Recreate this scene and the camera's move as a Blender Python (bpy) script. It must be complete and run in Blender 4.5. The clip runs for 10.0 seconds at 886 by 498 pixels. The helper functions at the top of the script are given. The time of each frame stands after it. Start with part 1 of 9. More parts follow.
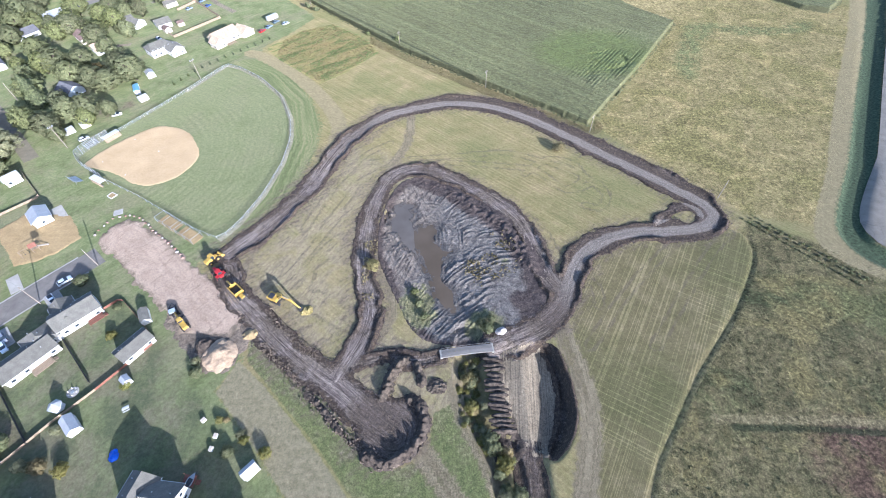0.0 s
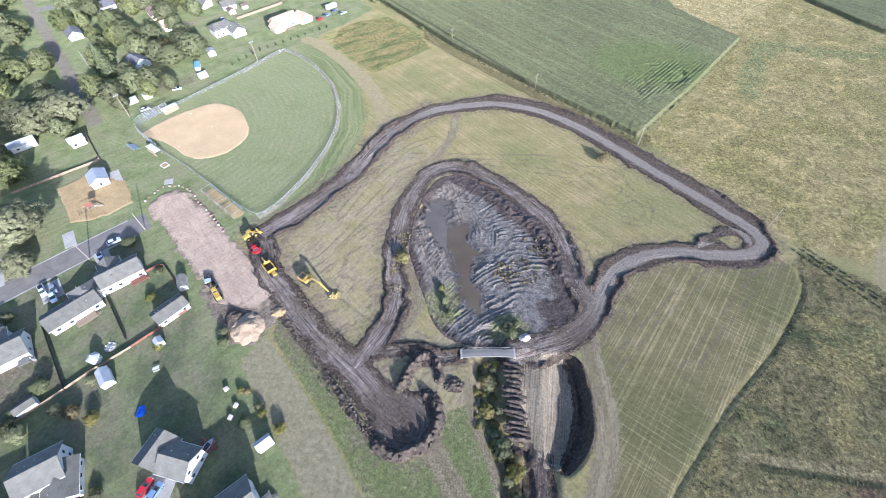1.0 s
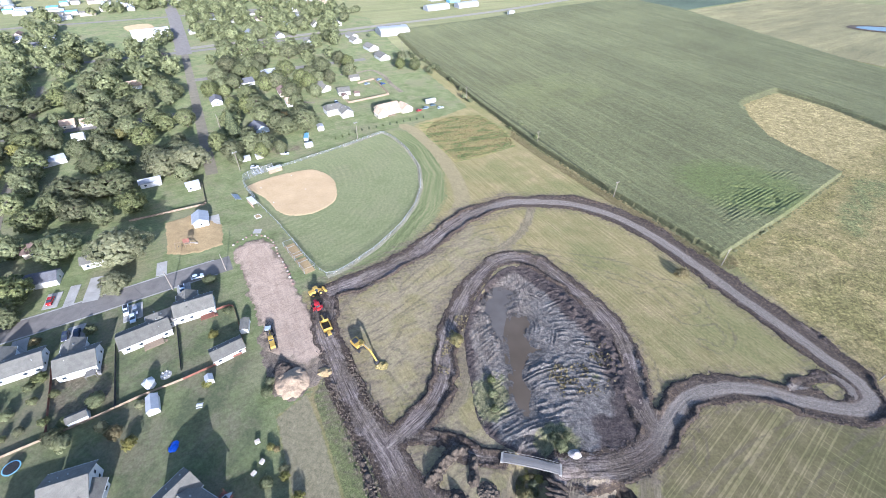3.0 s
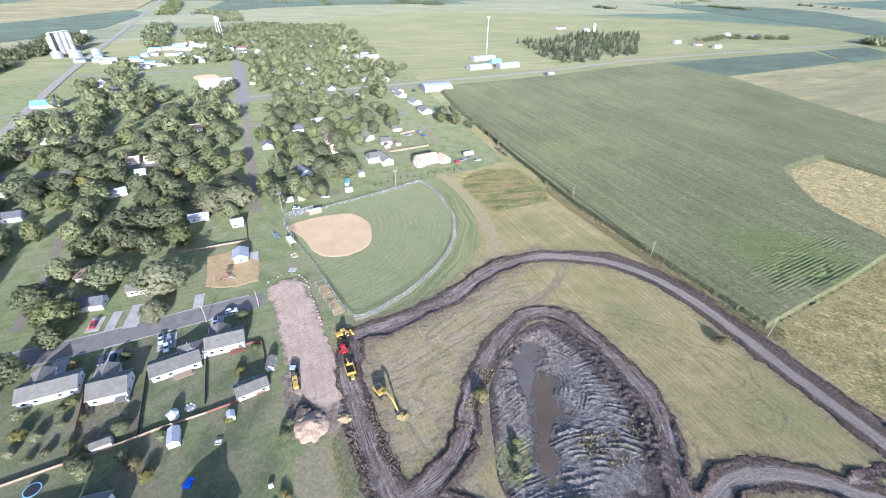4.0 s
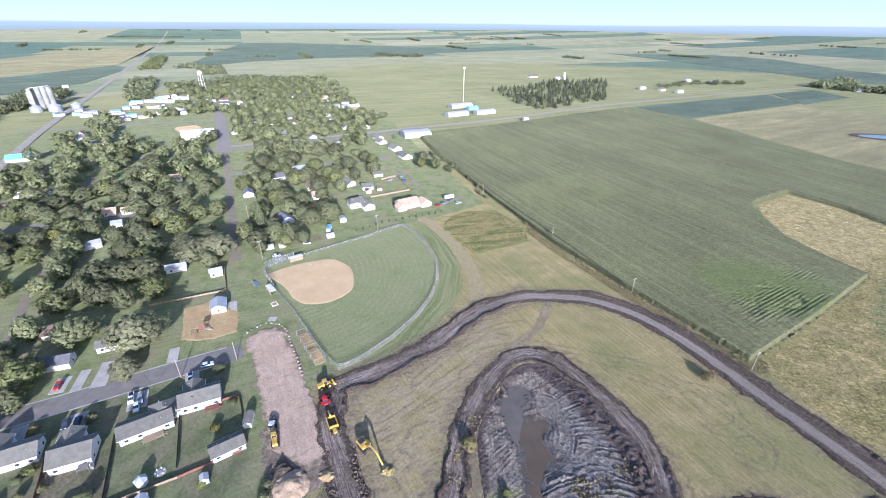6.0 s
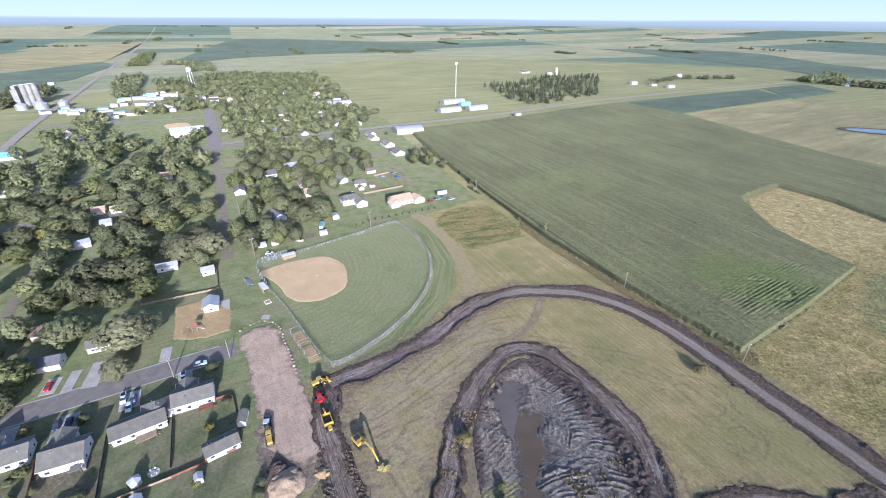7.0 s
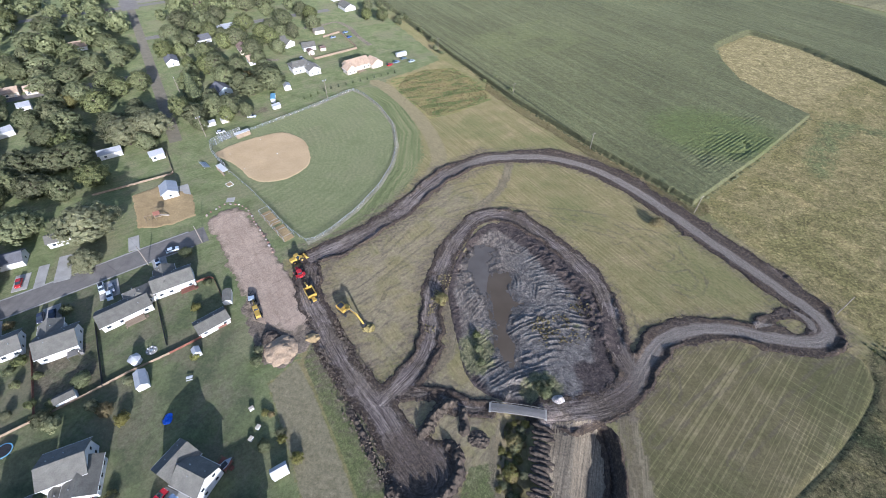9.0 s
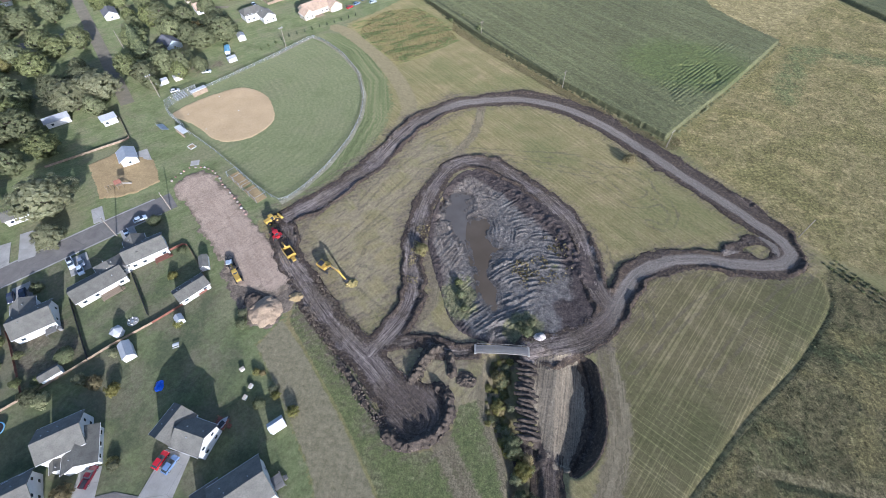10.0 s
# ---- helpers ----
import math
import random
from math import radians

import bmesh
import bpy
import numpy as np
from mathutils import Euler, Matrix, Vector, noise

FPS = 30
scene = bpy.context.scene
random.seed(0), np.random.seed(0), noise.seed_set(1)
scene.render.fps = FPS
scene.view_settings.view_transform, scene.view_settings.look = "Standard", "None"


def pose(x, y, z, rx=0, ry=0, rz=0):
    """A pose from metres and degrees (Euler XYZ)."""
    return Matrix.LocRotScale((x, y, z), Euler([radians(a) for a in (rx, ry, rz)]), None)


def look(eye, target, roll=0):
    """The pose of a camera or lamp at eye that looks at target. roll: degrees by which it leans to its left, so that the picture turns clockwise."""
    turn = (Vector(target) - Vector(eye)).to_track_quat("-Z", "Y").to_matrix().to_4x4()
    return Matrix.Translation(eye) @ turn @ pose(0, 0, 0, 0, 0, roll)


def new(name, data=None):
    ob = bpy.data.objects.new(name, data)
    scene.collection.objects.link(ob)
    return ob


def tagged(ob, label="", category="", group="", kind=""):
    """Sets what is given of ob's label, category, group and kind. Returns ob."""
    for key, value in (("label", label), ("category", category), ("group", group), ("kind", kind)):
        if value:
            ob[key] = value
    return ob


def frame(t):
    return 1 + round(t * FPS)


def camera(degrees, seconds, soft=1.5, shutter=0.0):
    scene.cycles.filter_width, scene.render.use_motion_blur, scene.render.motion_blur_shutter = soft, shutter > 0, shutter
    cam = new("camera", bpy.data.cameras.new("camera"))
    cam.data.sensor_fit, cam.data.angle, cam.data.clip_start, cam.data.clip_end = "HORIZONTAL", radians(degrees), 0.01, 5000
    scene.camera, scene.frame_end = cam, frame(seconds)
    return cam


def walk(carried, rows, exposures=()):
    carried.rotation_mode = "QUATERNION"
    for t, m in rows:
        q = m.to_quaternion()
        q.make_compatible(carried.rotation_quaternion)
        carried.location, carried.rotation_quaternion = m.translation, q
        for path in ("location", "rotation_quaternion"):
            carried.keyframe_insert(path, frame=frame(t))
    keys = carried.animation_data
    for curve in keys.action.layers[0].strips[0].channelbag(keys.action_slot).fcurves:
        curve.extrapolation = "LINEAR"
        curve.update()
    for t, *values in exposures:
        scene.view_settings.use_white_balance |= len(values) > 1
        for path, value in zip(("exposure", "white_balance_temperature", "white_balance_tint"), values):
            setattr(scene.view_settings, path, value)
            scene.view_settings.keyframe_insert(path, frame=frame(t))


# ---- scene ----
cam = camera(91.33, 10.0, soft=0.6)
# seconds, eye in metres, then yaw, pitch and lean in degrees
PATH = [
    (0.0, 0.03, 0.02, 125.00, 0.006, -50.676, -2.311),
    (0.5, 0.05, 0.05, 124.45, 2.846, -50.639, -1.887),
    (1.0, -0.19, 0.02, 124.13, 6.436, -50.604, -1.277),
    (1.5, -0.67, -0.37, 123.89, 10.095, -50.289, -0.501),
    (2.0, -0.87, -0.43, 123.91, 12.695, -48.330, -0.001),
    (2.5, -0.97, -0.33, 123.44, 14.645, -44.074, 0.217),
    (3.0, -1.07, 0.09, 123.04, 17.421, -39.307, 0.464),
    (4.5, -1.67, 0.43, 123.72, 23.614, -31.096, 0.958),
    (5.0, -1.71, 0.37, 123.76, 23.585, -29.537, 0.851),
    (5.5, -1.54, 0.78, 124.38, 22.375, -28.498, 0.684),
    (6.0, -0.99, 1.15, 124.34, 20.085, -27.591, 0.450),
    (7.5, -1.04, 1.21, 123.99, 18.923, -29.185, 0.389),
    (8.0, -1.44, 1.09, 124.57, 18.754, -33.993, 0.516),
    (8.5, -1.90, 0.71, 124.00, 17.533, -39.873, 0.565),
    (9.0, -2.01, 0.44, 123.90, 13.624, -44.896, 0.197),
    (9.5, -1.70, 0.27, 123.93, 10.478, -48.639, -0.381),
    (10.0, -1.45, 0.05, 123.68, 9.635, -51.334, -0.726),
]
EXPOSURE = 0.95
walk(cam, [(t, pose(x, y, z) @ pose(0, 0, 0, 90 + pitch, 0, yaw) @ pose(0, 0, 0, 0, 0, lean)) for t, x, y, z, yaw, pitch, lean in PATH],
     [(0.0, EXPOSURE + 0.52, 5270, 17), (2.5, EXPOSURE + 0.48, 5270, 17), (5.5, EXPOSURE + 0.29, 5230, 22), (7.5, EXPOSURE - 0.03, 5360, 21), (8.5, EXPOSURE - 0.09, 5400, 18),
      (9.5, EXPOSURE - 0.10, 5310, 16), (10.0, EXPOSURE - 0.08, 5310, 16)])

# ---- light ----
SUN_ELEVATION, SUN_AZIMUTH = 16.5, -54.0  # degrees; the azimuth counts from +x towards +y
world = bpy.data.worlds.new("sky")
scene.world = world
world.use_nodes = True
sky = world.node_tree.nodes.new("ShaderNodeTexSky")
sky.sky_type, sky.sun_disc = "NISHITA", False
sky.sun_elevation, sky.sun_rotation = radians(SUN_ELEVATION), radians(90 - SUN_AZIMUTH)
sky.air_density, sky.dust_density, sky.ozone_density = 1.0, 1.7, 1.1
world.node_tree.links.new(sky.outputs[0], world.node_tree.nodes["Background"].inputs[0])
world.node_tree.nodes["Background"].inputs[1].default_value = 0.125

sun = new("sun", bpy.data.lights.new("sun", "SUN"))
sun.data.energy, sun.data.angle, sun.data.color = 5.0, radians(0.6), (1.0, 0.93, 0.82)
SUN_FROM = Vector((math.cos(radians(SUN_AZIMUTH)) * math.cos(radians(SUN_ELEVATION)),
                   math.sin(radians(SUN_AZIMUTH)) * math.cos(radians(SUN_ELEVATION)), math.sin(radians(SUN_ELEVATION))))
sun.matrix_world = look(tuple(SUN_FROM * 300), (0, 0, 0))


# ---- material helpers ----
class Shader:
    """A node material with a principled shader, built by short calls."""

    def __init__(self, name, rough=0.9, metal=0.0, specular=0.3):
        self.mat = bpy.data.materials.new(name)
        self.mat.use_nodes = True
        self.tree = self.mat.node_tree
        self.bsdf = self.tree.nodes["Principled BSDF"]
        self.bsdf.inputs["Roughness"].default_value = rough
        self.bsdf.inputs["Metallic"].default_value = metal
        self.bsdf.inputs["Diffuse Roughness"].default_value = 0.4 if rough > 0.8 else 0.0
        self.bsdf.inputs["Specular IOR Level"].default_value = specular
        self.place = self.tree.nodes.new("ShaderNodeNewGeometry").outputs["Position"]

    def put(self, socket, value):
        if isinstance(value, bpy.types.NodeSocket):
            self.tree.links.new(value, socket)
        elif isinstance(value, tuple) and socket.type == "RGBA":
            socket.default_value = (*value, 1.0)
        else:
            socket.default_value = value

    def local(self):
        return self.tree.nodes.new("ShaderNodeTexCoord").outputs["Object"]

    def turned(self, degrees, stretch=(1, 1, 1), source=None):
        n = self.tree.nodes.new("ShaderNodeMapping")
        n.inputs["Rotation"].default_value = (0, 0, radians(-degrees))
        n.inputs["Scale"].default_value = stretch
        turn = self.tree.nodes.new("ShaderNodeMapping")
        turn.inputs["Rotation"].default_value = (0, 0, radians(-degrees))
        n.inputs["Rotation"].default_value = (0, 0, 0)
        self.tree.links.new(source or self.place, turn.inputs[0])
        self.tree.links.new(turn.outputs[0], n.inputs[0])
        return n.outputs[0]

    def noise(self, scale, detail=3.0, rough=0.55, source=None, warp=0.0):
        n = self.tree.nodes.new("ShaderNodeTexNoise")
        n.inputs["Scale"].default_value, n.inputs["Detail"].default_value = scale, detail
        n.inputs["Roughness"].default_value, n.inputs["Distortion"].default_value = rough, warp
        self.tree.links.new(source or self.place, n.inputs["Vector"])
        return n.outputs["Fac"]

    def cells(self, scale, source=None, out="Color", feature="F1"):
        n = self.tree.nodes.new("ShaderNodeTexVoronoi")
        n.feature = feature
        n.inputs["Scale"].default_value = scale
        self.tree.links.new(source or self.place, n.inputs["Vector"])
        return n.outputs[out]

    def along(self, name, across, lengthways):
        """Coordinates that follow a line of the plan, drawn out along it."""
        sep = self.tree.nodes.new("ShaderNodeSeparateXYZ")
        self.tree.links.new(self.place, sep.inputs[0])
        join = self.tree.nodes.new("ShaderNodeCombineXYZ")
        self.put(join.inputs[0], self.math("MULTIPLY", self.attr(name), across))
        self.put(join.inputs[1], self.math("MULTIPLY", sep.outputs[0], lengthways))
        self.put(join.inputs[2], self.math("MULTIPLY", sep.outputs[1], lengthways))
        return join.outputs[0]

    def attr(self, name):
        n = self.tree.nodes.new("ShaderNodeAttribute")
        n.attribute_name = name
        return n.outputs["Fac"]

    def island(self):
        return self.tree.nodes.new("ShaderNodeNewGeometry").outputs["Random Per Island"]

    def each(self):
        return self.tree.nodes.new("ShaderNodeObjectInfo").outputs["Random"]

    def math(self, kind, a, b=0.0, c=0.0):
        n = self.tree.nodes.new("ShaderNodeMath")
        n.operation = kind
        for i, v in enumerate((a, b, c)):
            self.put(n.inputs[i], v)
        return n.outputs[0]

    def remap(self, value, lo, hi, a=0.0, b=1.0, smooth=True):
        n = self.tree.nodes.new("ShaderNodeMapRange")
        n.interpolation_type = "SMOOTHSTEP" if smooth else "LINEAR"
        self.put(n.inputs["Value"], value)
        for key, v in (("From Min", lo), ("From Max", hi), ("To Min", a), ("To Max", b)):
            n.inputs[key].default_value = v
        return n.outputs["Result"]

    def zone(self, name, ragged, reach=1.0, soft=0.4):
        """1 inside the zone whose signed distance in metres is stored under name, with a ragged rim."""
        shift = self.math("MULTIPLY_ADD", ragged, 2 * reach, -reach)
        return self.remap(self.math("ADD", self.attr(name), shift), -soft, soft)

    def mix(self, fac, a, b, kind="MIX"):
        n = self.tree.nodes.new("ShaderNodeMix")
        n.data_type, n.blend_type = "RGBA", kind
        self.put(n.inputs["Factor"], fac)
        self.put(n.inputs["A"], a)
        self.put(n.inputs["B"], b)
        return [o for o in n.outputs if o.type == "RGBA"][0]

    def ramp(self, fac, *stops):
        n = self.tree.nodes.new("ShaderNodeValToRGB")
        e = n.color_ramp.elements
        while len(e) < len(stops):
            e.new(0.5)
        for item, (at, colour) in zip(e, stops):
            item.position, item.color = at, (*colour, 1.0)
        self.put(n.inputs[0], fac)
        return n.outputs[0]

    def vary(self, colour, fac, low, high):
        """colour times a grey between low and high that follows fac."""
        g = self.remap(fac, 0.31, 0.69, low, high, smooth=False)
        n = self.tree.nodes.new("ShaderNodeVectorMath")
        n.operation = "SCALE"
        self.put(n.inputs[0], colour)
        self.tree.links.new(g, n.inputs["Scale"])
        return n.outputs[0]

    def bump(self, height, strength=0.5, distance=0.1):
        n = self.tree.nodes.new("ShaderNodeBump")
        n.inputs["Strength"].default_value, n.inputs["Distance"].default_value = strength, distance
        self.tree.links.new(height, n.inputs["Height"])
        self.tree.links.new(n.outputs[0], self.bsdf.inputs["Normal"])

    def done(self, colour):
        if isinstance(colour, tuple):
            rgb = self.tree.nodes.new("ShaderNodeRGB")
            rgb.outputs[0].default_value = (*colour, 1.0)
            colour = rgb.outputs[0]
        self.tree.links.new(colour, self.bsdf.inputs["Base Color"])
        return self.mat


def plain(name, colour, rough=0.7, metal=0.0, grain=6.0, spread=0.12, specular=0.3):
    """Paint, metal, board and the like: one colour with fine and coarse wear."""
    s = Shader(name, rough, metal, specular)
    c = s.vary(colour_node(s, colour), s.noise(grain, 4, 0.6, s.local()), 1 - spread, 1 + spread)
    c = s.vary(c, s.noise(grain * 0.15, 2, 0.5, s.local()), 1 - spread, 1 + spread)
    return s.done(c)


def colour_node(s, colour):
    rgb = s.tree.nodes.new("ShaderNodeRGB")
    rgb.outputs[0].default_value = (*colour, 1.0)
    return rgb.outputs[0]


# ---- plan helpers ----
def smooth(a, lo, hi):
    k = np.clip((a - lo) / (hi - lo), 0, 1)
    return k * k * (3 - 2 * k)


def spline(points, closed=False, steps=5):
    """A smooth line through the points of the plan."""
    p = np.array(points, float)
    q = np.vstack([p[-1:], p, p[:2]]) if closed else np.vstack([2 * p[:1] - p[1:2], p, 2 * p[-1:] - p[-2:-1]])
    out = []
    for i in range(1, len(q) - 2):
        for k in range(steps):
            u = k / steps
            out.append(0.5 * (2 * q[i] + (q[i + 1] - q[i - 1]) * u + (2 * q[i - 1] - 5 * q[i] + 4 * q[i + 1] - q[i + 2]) * u * u
                              + (3 * q[i] - q[i - 1] - 3 * q[i + 1] + q[i + 2]) * u ** 3))
    if not closed:
        out.append(q[-2])
    return np.array(out)


def reach(px, py, line, closed=False, margin=14.0):
    """Distance of places to a line; past the margin round its box it is only a lower bound. Also which side (+1 left)."""
    line = np.asarray(line, float)
    a = line if closed else line[:-1]
    b = np.roll(line, -1, 0) if closed else line[1:]
    d = np.full(px.shape, margin)
    side = np.ones(px.shape)
    near = (px > line[:, 0].min() - margin) & (px < line[:, 0].max() + margin) & (py > line[:, 1].min() - margin) & (py < line[:, 1].max() + margin)
    x, y = px[near], py[near]
    best = np.full(x.shape, 1e18)
    sd = np.ones(x.shape)
    for (ax, ay), (bx, by) in zip(a, b):
        ex, ey = bx - ax, by - ay
        u = np.clip(((x - ax) * ex + (y - ay) * ey) / (ex * ex + ey * ey + 1e-12), 0, 1)
        dx, dy = x - ax - u * ex, y - ay - u * ey
        k = dx * dx + dy * dy
        hit = k < best
        best[hit] = k[hit]
        sd[hit] = np.sign(ex * dy - ey * dx)[hit]
    d[near] = np.sqrt(best)
    side[near] = sd
    return d, side


def inside(px, py, poly, margin=14.0):
    """Signed distance to a closed outline, positive inside."""
    d, _ = reach(px, py, poly, True, margin)
    x0, y0 = poly[:, 0], poly[:, 1]
    x1, y1 = np.roll(x0, -1), np.roll(y0, -1)
    odd = np.zeros(px.shape, bool)
    near = (px > x0.min()) & (px < x0.max()) & (py > y0.min()) & (py < y0.max())
    x, y = px[near], py[near]
    o = np.zeros(x.shape, bool)
    for ax, ay, bx, by in zip(x0, y0, x1, y1):
        if ay != by:
            o ^= ((ay > y) != (by > y)) & (x < (bx - ax) * (y - ay) / (by - ay) + ax)
    odd[near] = o
    return np.where(odd, d, -d)


WAVES = np.random.RandomState(7)
TABLE = WAVES.rand(256, 256)


def lump(x, y, size, seed=0):
    """Smooth value noise between 0 and 1 over the plan, with lumps about size metres across."""
    u, v = x / size + seed * 17.3, y / size + seed * 9.1
    i, j = np.floor(u).astype(int), np.floor(v).astype(int)
    f, g = u - i, v - j
    f, g = f * f * (3 - 2 * f), g * g * (3 - 2 * g)
    i0, i1, j0, j1 = i % 256, (i + 1) % 256, j % 256, (j + 1) % 256
    return (TABLE[i0, j0] * (1 - f) + TABLE[i1, j0] * f) * (1 - g) + (TABLE[i0, j1] * (1 - f) + TABLE[i1, j1] * f) * g


def sheet(name, xyz, quads, mat, attrs=None, smooth_shade=True):
    """One mesh from arrays of places and of faces with four corners."""
    me = bpy.data.meshes.new(name)
    me.vertices.add(len(xyz))
    me.vertices.foreach_set("co", np.asarray(xyz, np.float32).ravel())
    n = len(quads)
    me.loops.add(4 * n)
    me.loops.foreach_set("vertex_index", np.asarray(quads, np.int32).ravel())
    me.polygons.add(n)
    me.polygons.foreach_set("loop_start", np.arange(0, 4 * n, 4, dtype=np.int32))
    me.polygons.foreach_set("use_smooth", np.full(n, smooth_shade))
    for key, values in (attrs or {}).items():
        me.attributes.new(key, "FLOAT", "POINT").data.foreach_set("value", np.asarray(values, np.float32))
    me.materials.append(mat)
    me.update(calc_edges=True)
    me.validate()
    return new(name, me)


def grid_quads(nx, ny):
    i, j = np.meshgrid(np.arange(nx - 1), np.arange(ny - 1), indexing="ij")
    a = (i * ny + j).ravel()
    return np.stack([a, a + ny, a + ny + 1, a + 1], 1)


def patch(name, box, step, keep, height, mat, attrs=None, rim=0.6):
    """A piece of ground over the part of a box where keep(x, y) is positive, its rim tucked under the ground round it."""
    xs, ys = np.arange(box[0], box[2] + step, step), np.arange(box[1], box[3] + step, step)
    gx, gy = (a.ravel() for a in np.meshgrid(xs, ys, indexing="ij"))
    k = keep(gx, gy)
    z = height(gx, gy) - 0.5 * smooth(-k, -0.15, rim)
    q = grid_quads(len(xs), len(ys))
    q = q[(k[q] > -rim).any(1)]
    used, index = np.unique(q, return_inverse=True)
    values = {key: f(gx[used], gy[used]) for key, f in (attrs or {}).items()}
    values["rim"] = k[used]
    return sheet(name, np.stack([gx[used], gy[used], z[used]], 1), index.reshape(-1, 4), mat, values)


# ---- the plan, in metres ----
PERIMETER = spline([(-81.8, 103.7), (-74.7, 110.8), (-64.4, 124.5), (-55.5, 140.1), (-49.2, 156.6), (-40.7, 173.7), (-26.7, 189.0), (-9.8, 195.8),
                    (7.7, 198.6), (27.6, 194.1), (45.7, 182.1), (61.6, 166.1), (74.9, 152.0), (87.2, 139.4), (97.6, 128.3), (104.6, 120.0),
                    (105.4, 112.8), (99.7, 108.1), (87.2, 106.5), (72.3, 106.7), (59.5, 102.9), (50.1, 96.1), (44.2, 86.3), (39.2, 76.1),
                    (31.3, 69.0), (22.4, 64.9), (15.0, 61.6)])
HAUL_ROAD = spline([(-79.0, 97.0), (-73.4, 86.1), (-64.2, 76.6), (-52.4, 65.3), (-41.9, 56.7), (-32.5, 50.1), (-24.4, 43.2), (-16.0, 36.8)])
RING = spline([(-34.4, 51.9), (-31.4, 58.1), (-27.2, 66.6), (-25.3, 77.0), (-27.6, 88.6), (-29.3, 101.5), (-28.6, 120.3), (-23.9, 138.2),
               (-15.7, 147.6), (-3.3, 146.8), (10.9, 136.2), (23.9, 124.6), (31.3, 112.4), (33.8, 100.9), (36.1, 90.4), (39.6, 83.0)])
APPROACH = spline([(-1.8, 59.6), (-9.0, 58.0), (-17.8, 59.9), (-24.8, 58.7), (-31.5, 56.2)])
INNER = spline([(-24.8, 106.8), (-23.1, 93.4), (-18.6, 83.4), (-18.5, 73.4), (-24.3, 64.4), (-29.9, 57.1)])
CROSS_TRACK = spline([(-13.1, 190.5), (-14.4, 168.9), (-19.7, 154.8)])
SOUTH_TRACK = spline([(-9.5, 34.0), (-4.5, 27.0), (1.5, 18.0), (7.0, 8.0), (10.0, -2.0)])
CREEK_PATH = spline([(2.5, 55.0), (2.0, 47.0), (4.5, 38.0), (9.0, 29.0), (12.0, 18.0), (13.0, 6.0)])
EAST_TRACK = spline([(36.4, 71.9), (38.0, 61.7), (39.8, 47.1), (38.7, 36.0), (33.2, 19.5), (29.5, 9.0)])
PIT = spline([(29.2, 63.1), (33.6, 60.0), (35.4, 53.6), (35.8, 46.5), (35.2, 39.5), (32.0, 33.0), (27.5, 28.8), (26.2, 31.5), (29.0, 37.2), (30.6, 41.5), (31.8, 47.0), (31.6, 54.0),
              (30.4, 59.5)], True)
SOUTH_CUT = spline([(19.5, 58.0), (21.0, 48.0), (21.2, 36.9), (20.6, 28.9), (20.4, 19.9), (20.3, 5.7)])
CREEK = spline([(6.5, 66.0), (7.0, 59.1), (7.4, 50.7), (9.6, 40.3), (13.1, 32.5), (15.4, 26.9), (15.6, 15.8)])
MUD = spline([(-18.9, 135.7), (-10.7, 142.8), (2.6, 139.4), (15.9, 127.7), (26.9, 115.7), (33.7, 101.0), (36.7, 88.1), (35.4, 78.4), (25.3, 68.6),
              (10.1, 64.0), (-3.7, 64.5), (-10.9, 69.9), (-14.9, 78.7), (-19.2, 88.2), (-23.6, 101.2), (-23.8, 118.4)], True)
WATER = spline([(-10.2, 114.9), (-6.1, 115.6), (-1.8, 114.4), (-2.2, 109.3), (0.3, 103.7), (4.4, 102.8), (1.5, 98.9), (-0.3, 91.1), (1.5, 87.3),
                (3.5, 84.6), (3.8, 80.5), (4.2, 76.8), (1.5, 76.5), (-1.8, 78.3), (-3.8, 82.9), (-4.6, 88.1), (-6.3, 92.5), (-8.1, 98.2), (-10.0, 105.4)], True, 4)
SHALLOWS = spline([(-21.0, 121.5), (-19.2, 126.9), (-12.7, 128.0), (-10.6, 122.3), (-9.1, 113.5), (-9.0, 104.6), (-13.2, 103.8), (-17.5, 107.0), (-18.2, 112.1), (-20.6, 113.5)], True, 4)
GRAVEL = spline([(-133.7, 111.9), (-131.4, 120.4), (-125.0, 124.0), (-117.2, 119.9), (-109.9, 114.2), (-97.7, 104.6), (-86.0, 95.0), (-74.5, 84.4), (-68.4, 78.4),
                 (-68.0, 72.0), (-71.6, 69.0), (-77.6, 70.5), (-84.0, 70.0), (-92.0, 76.0), (-101.0, 84.3), (-110.1, 91.6), (-121.4, 102.8)], True, 3)
BARE = spline([(-97, 81.5), (-86.4, 67.5), (-80.8, 61.9), (-75.7, 57.9), (-69.4, 57.3), (-65.0, 61.8), (-61.8, 70.0), (-66.5, 80.4), (-69.3, 76.0), (-77.2, 74.3), (-84.3, 73.0), (-90.3, 77.5)], True)
LAWN = np.array([(-79.3, 310.1), (-90, 290), (-107, 267), (-101, 254), (-80.6, 231.7), (-66, 208), (-57.5, 185), (-57.0, 163), (-62, 140.4), (-76.3, 116.8), (-86.7, 107.2), (-90.6, 99.3),
                 (-71, 71), (-64, 61), (-69.3, 50.9), (-55.2, 35.7), (-42.7, 22.1), (-30, 4), (-20, -60), (-300, -80), (-700, 200), (-600, 700), (-280, 560),
                 (-190, 440)])
STRIP = np.array([(-65.0, 60.6), (-54.5, 51.5), (-36.6, 33.0), (-23.1, 17.2), (-8, -4), (-26, -4), (-40.2, 18.8), (-51.7, 32.2), (-69.3, 50.9)])
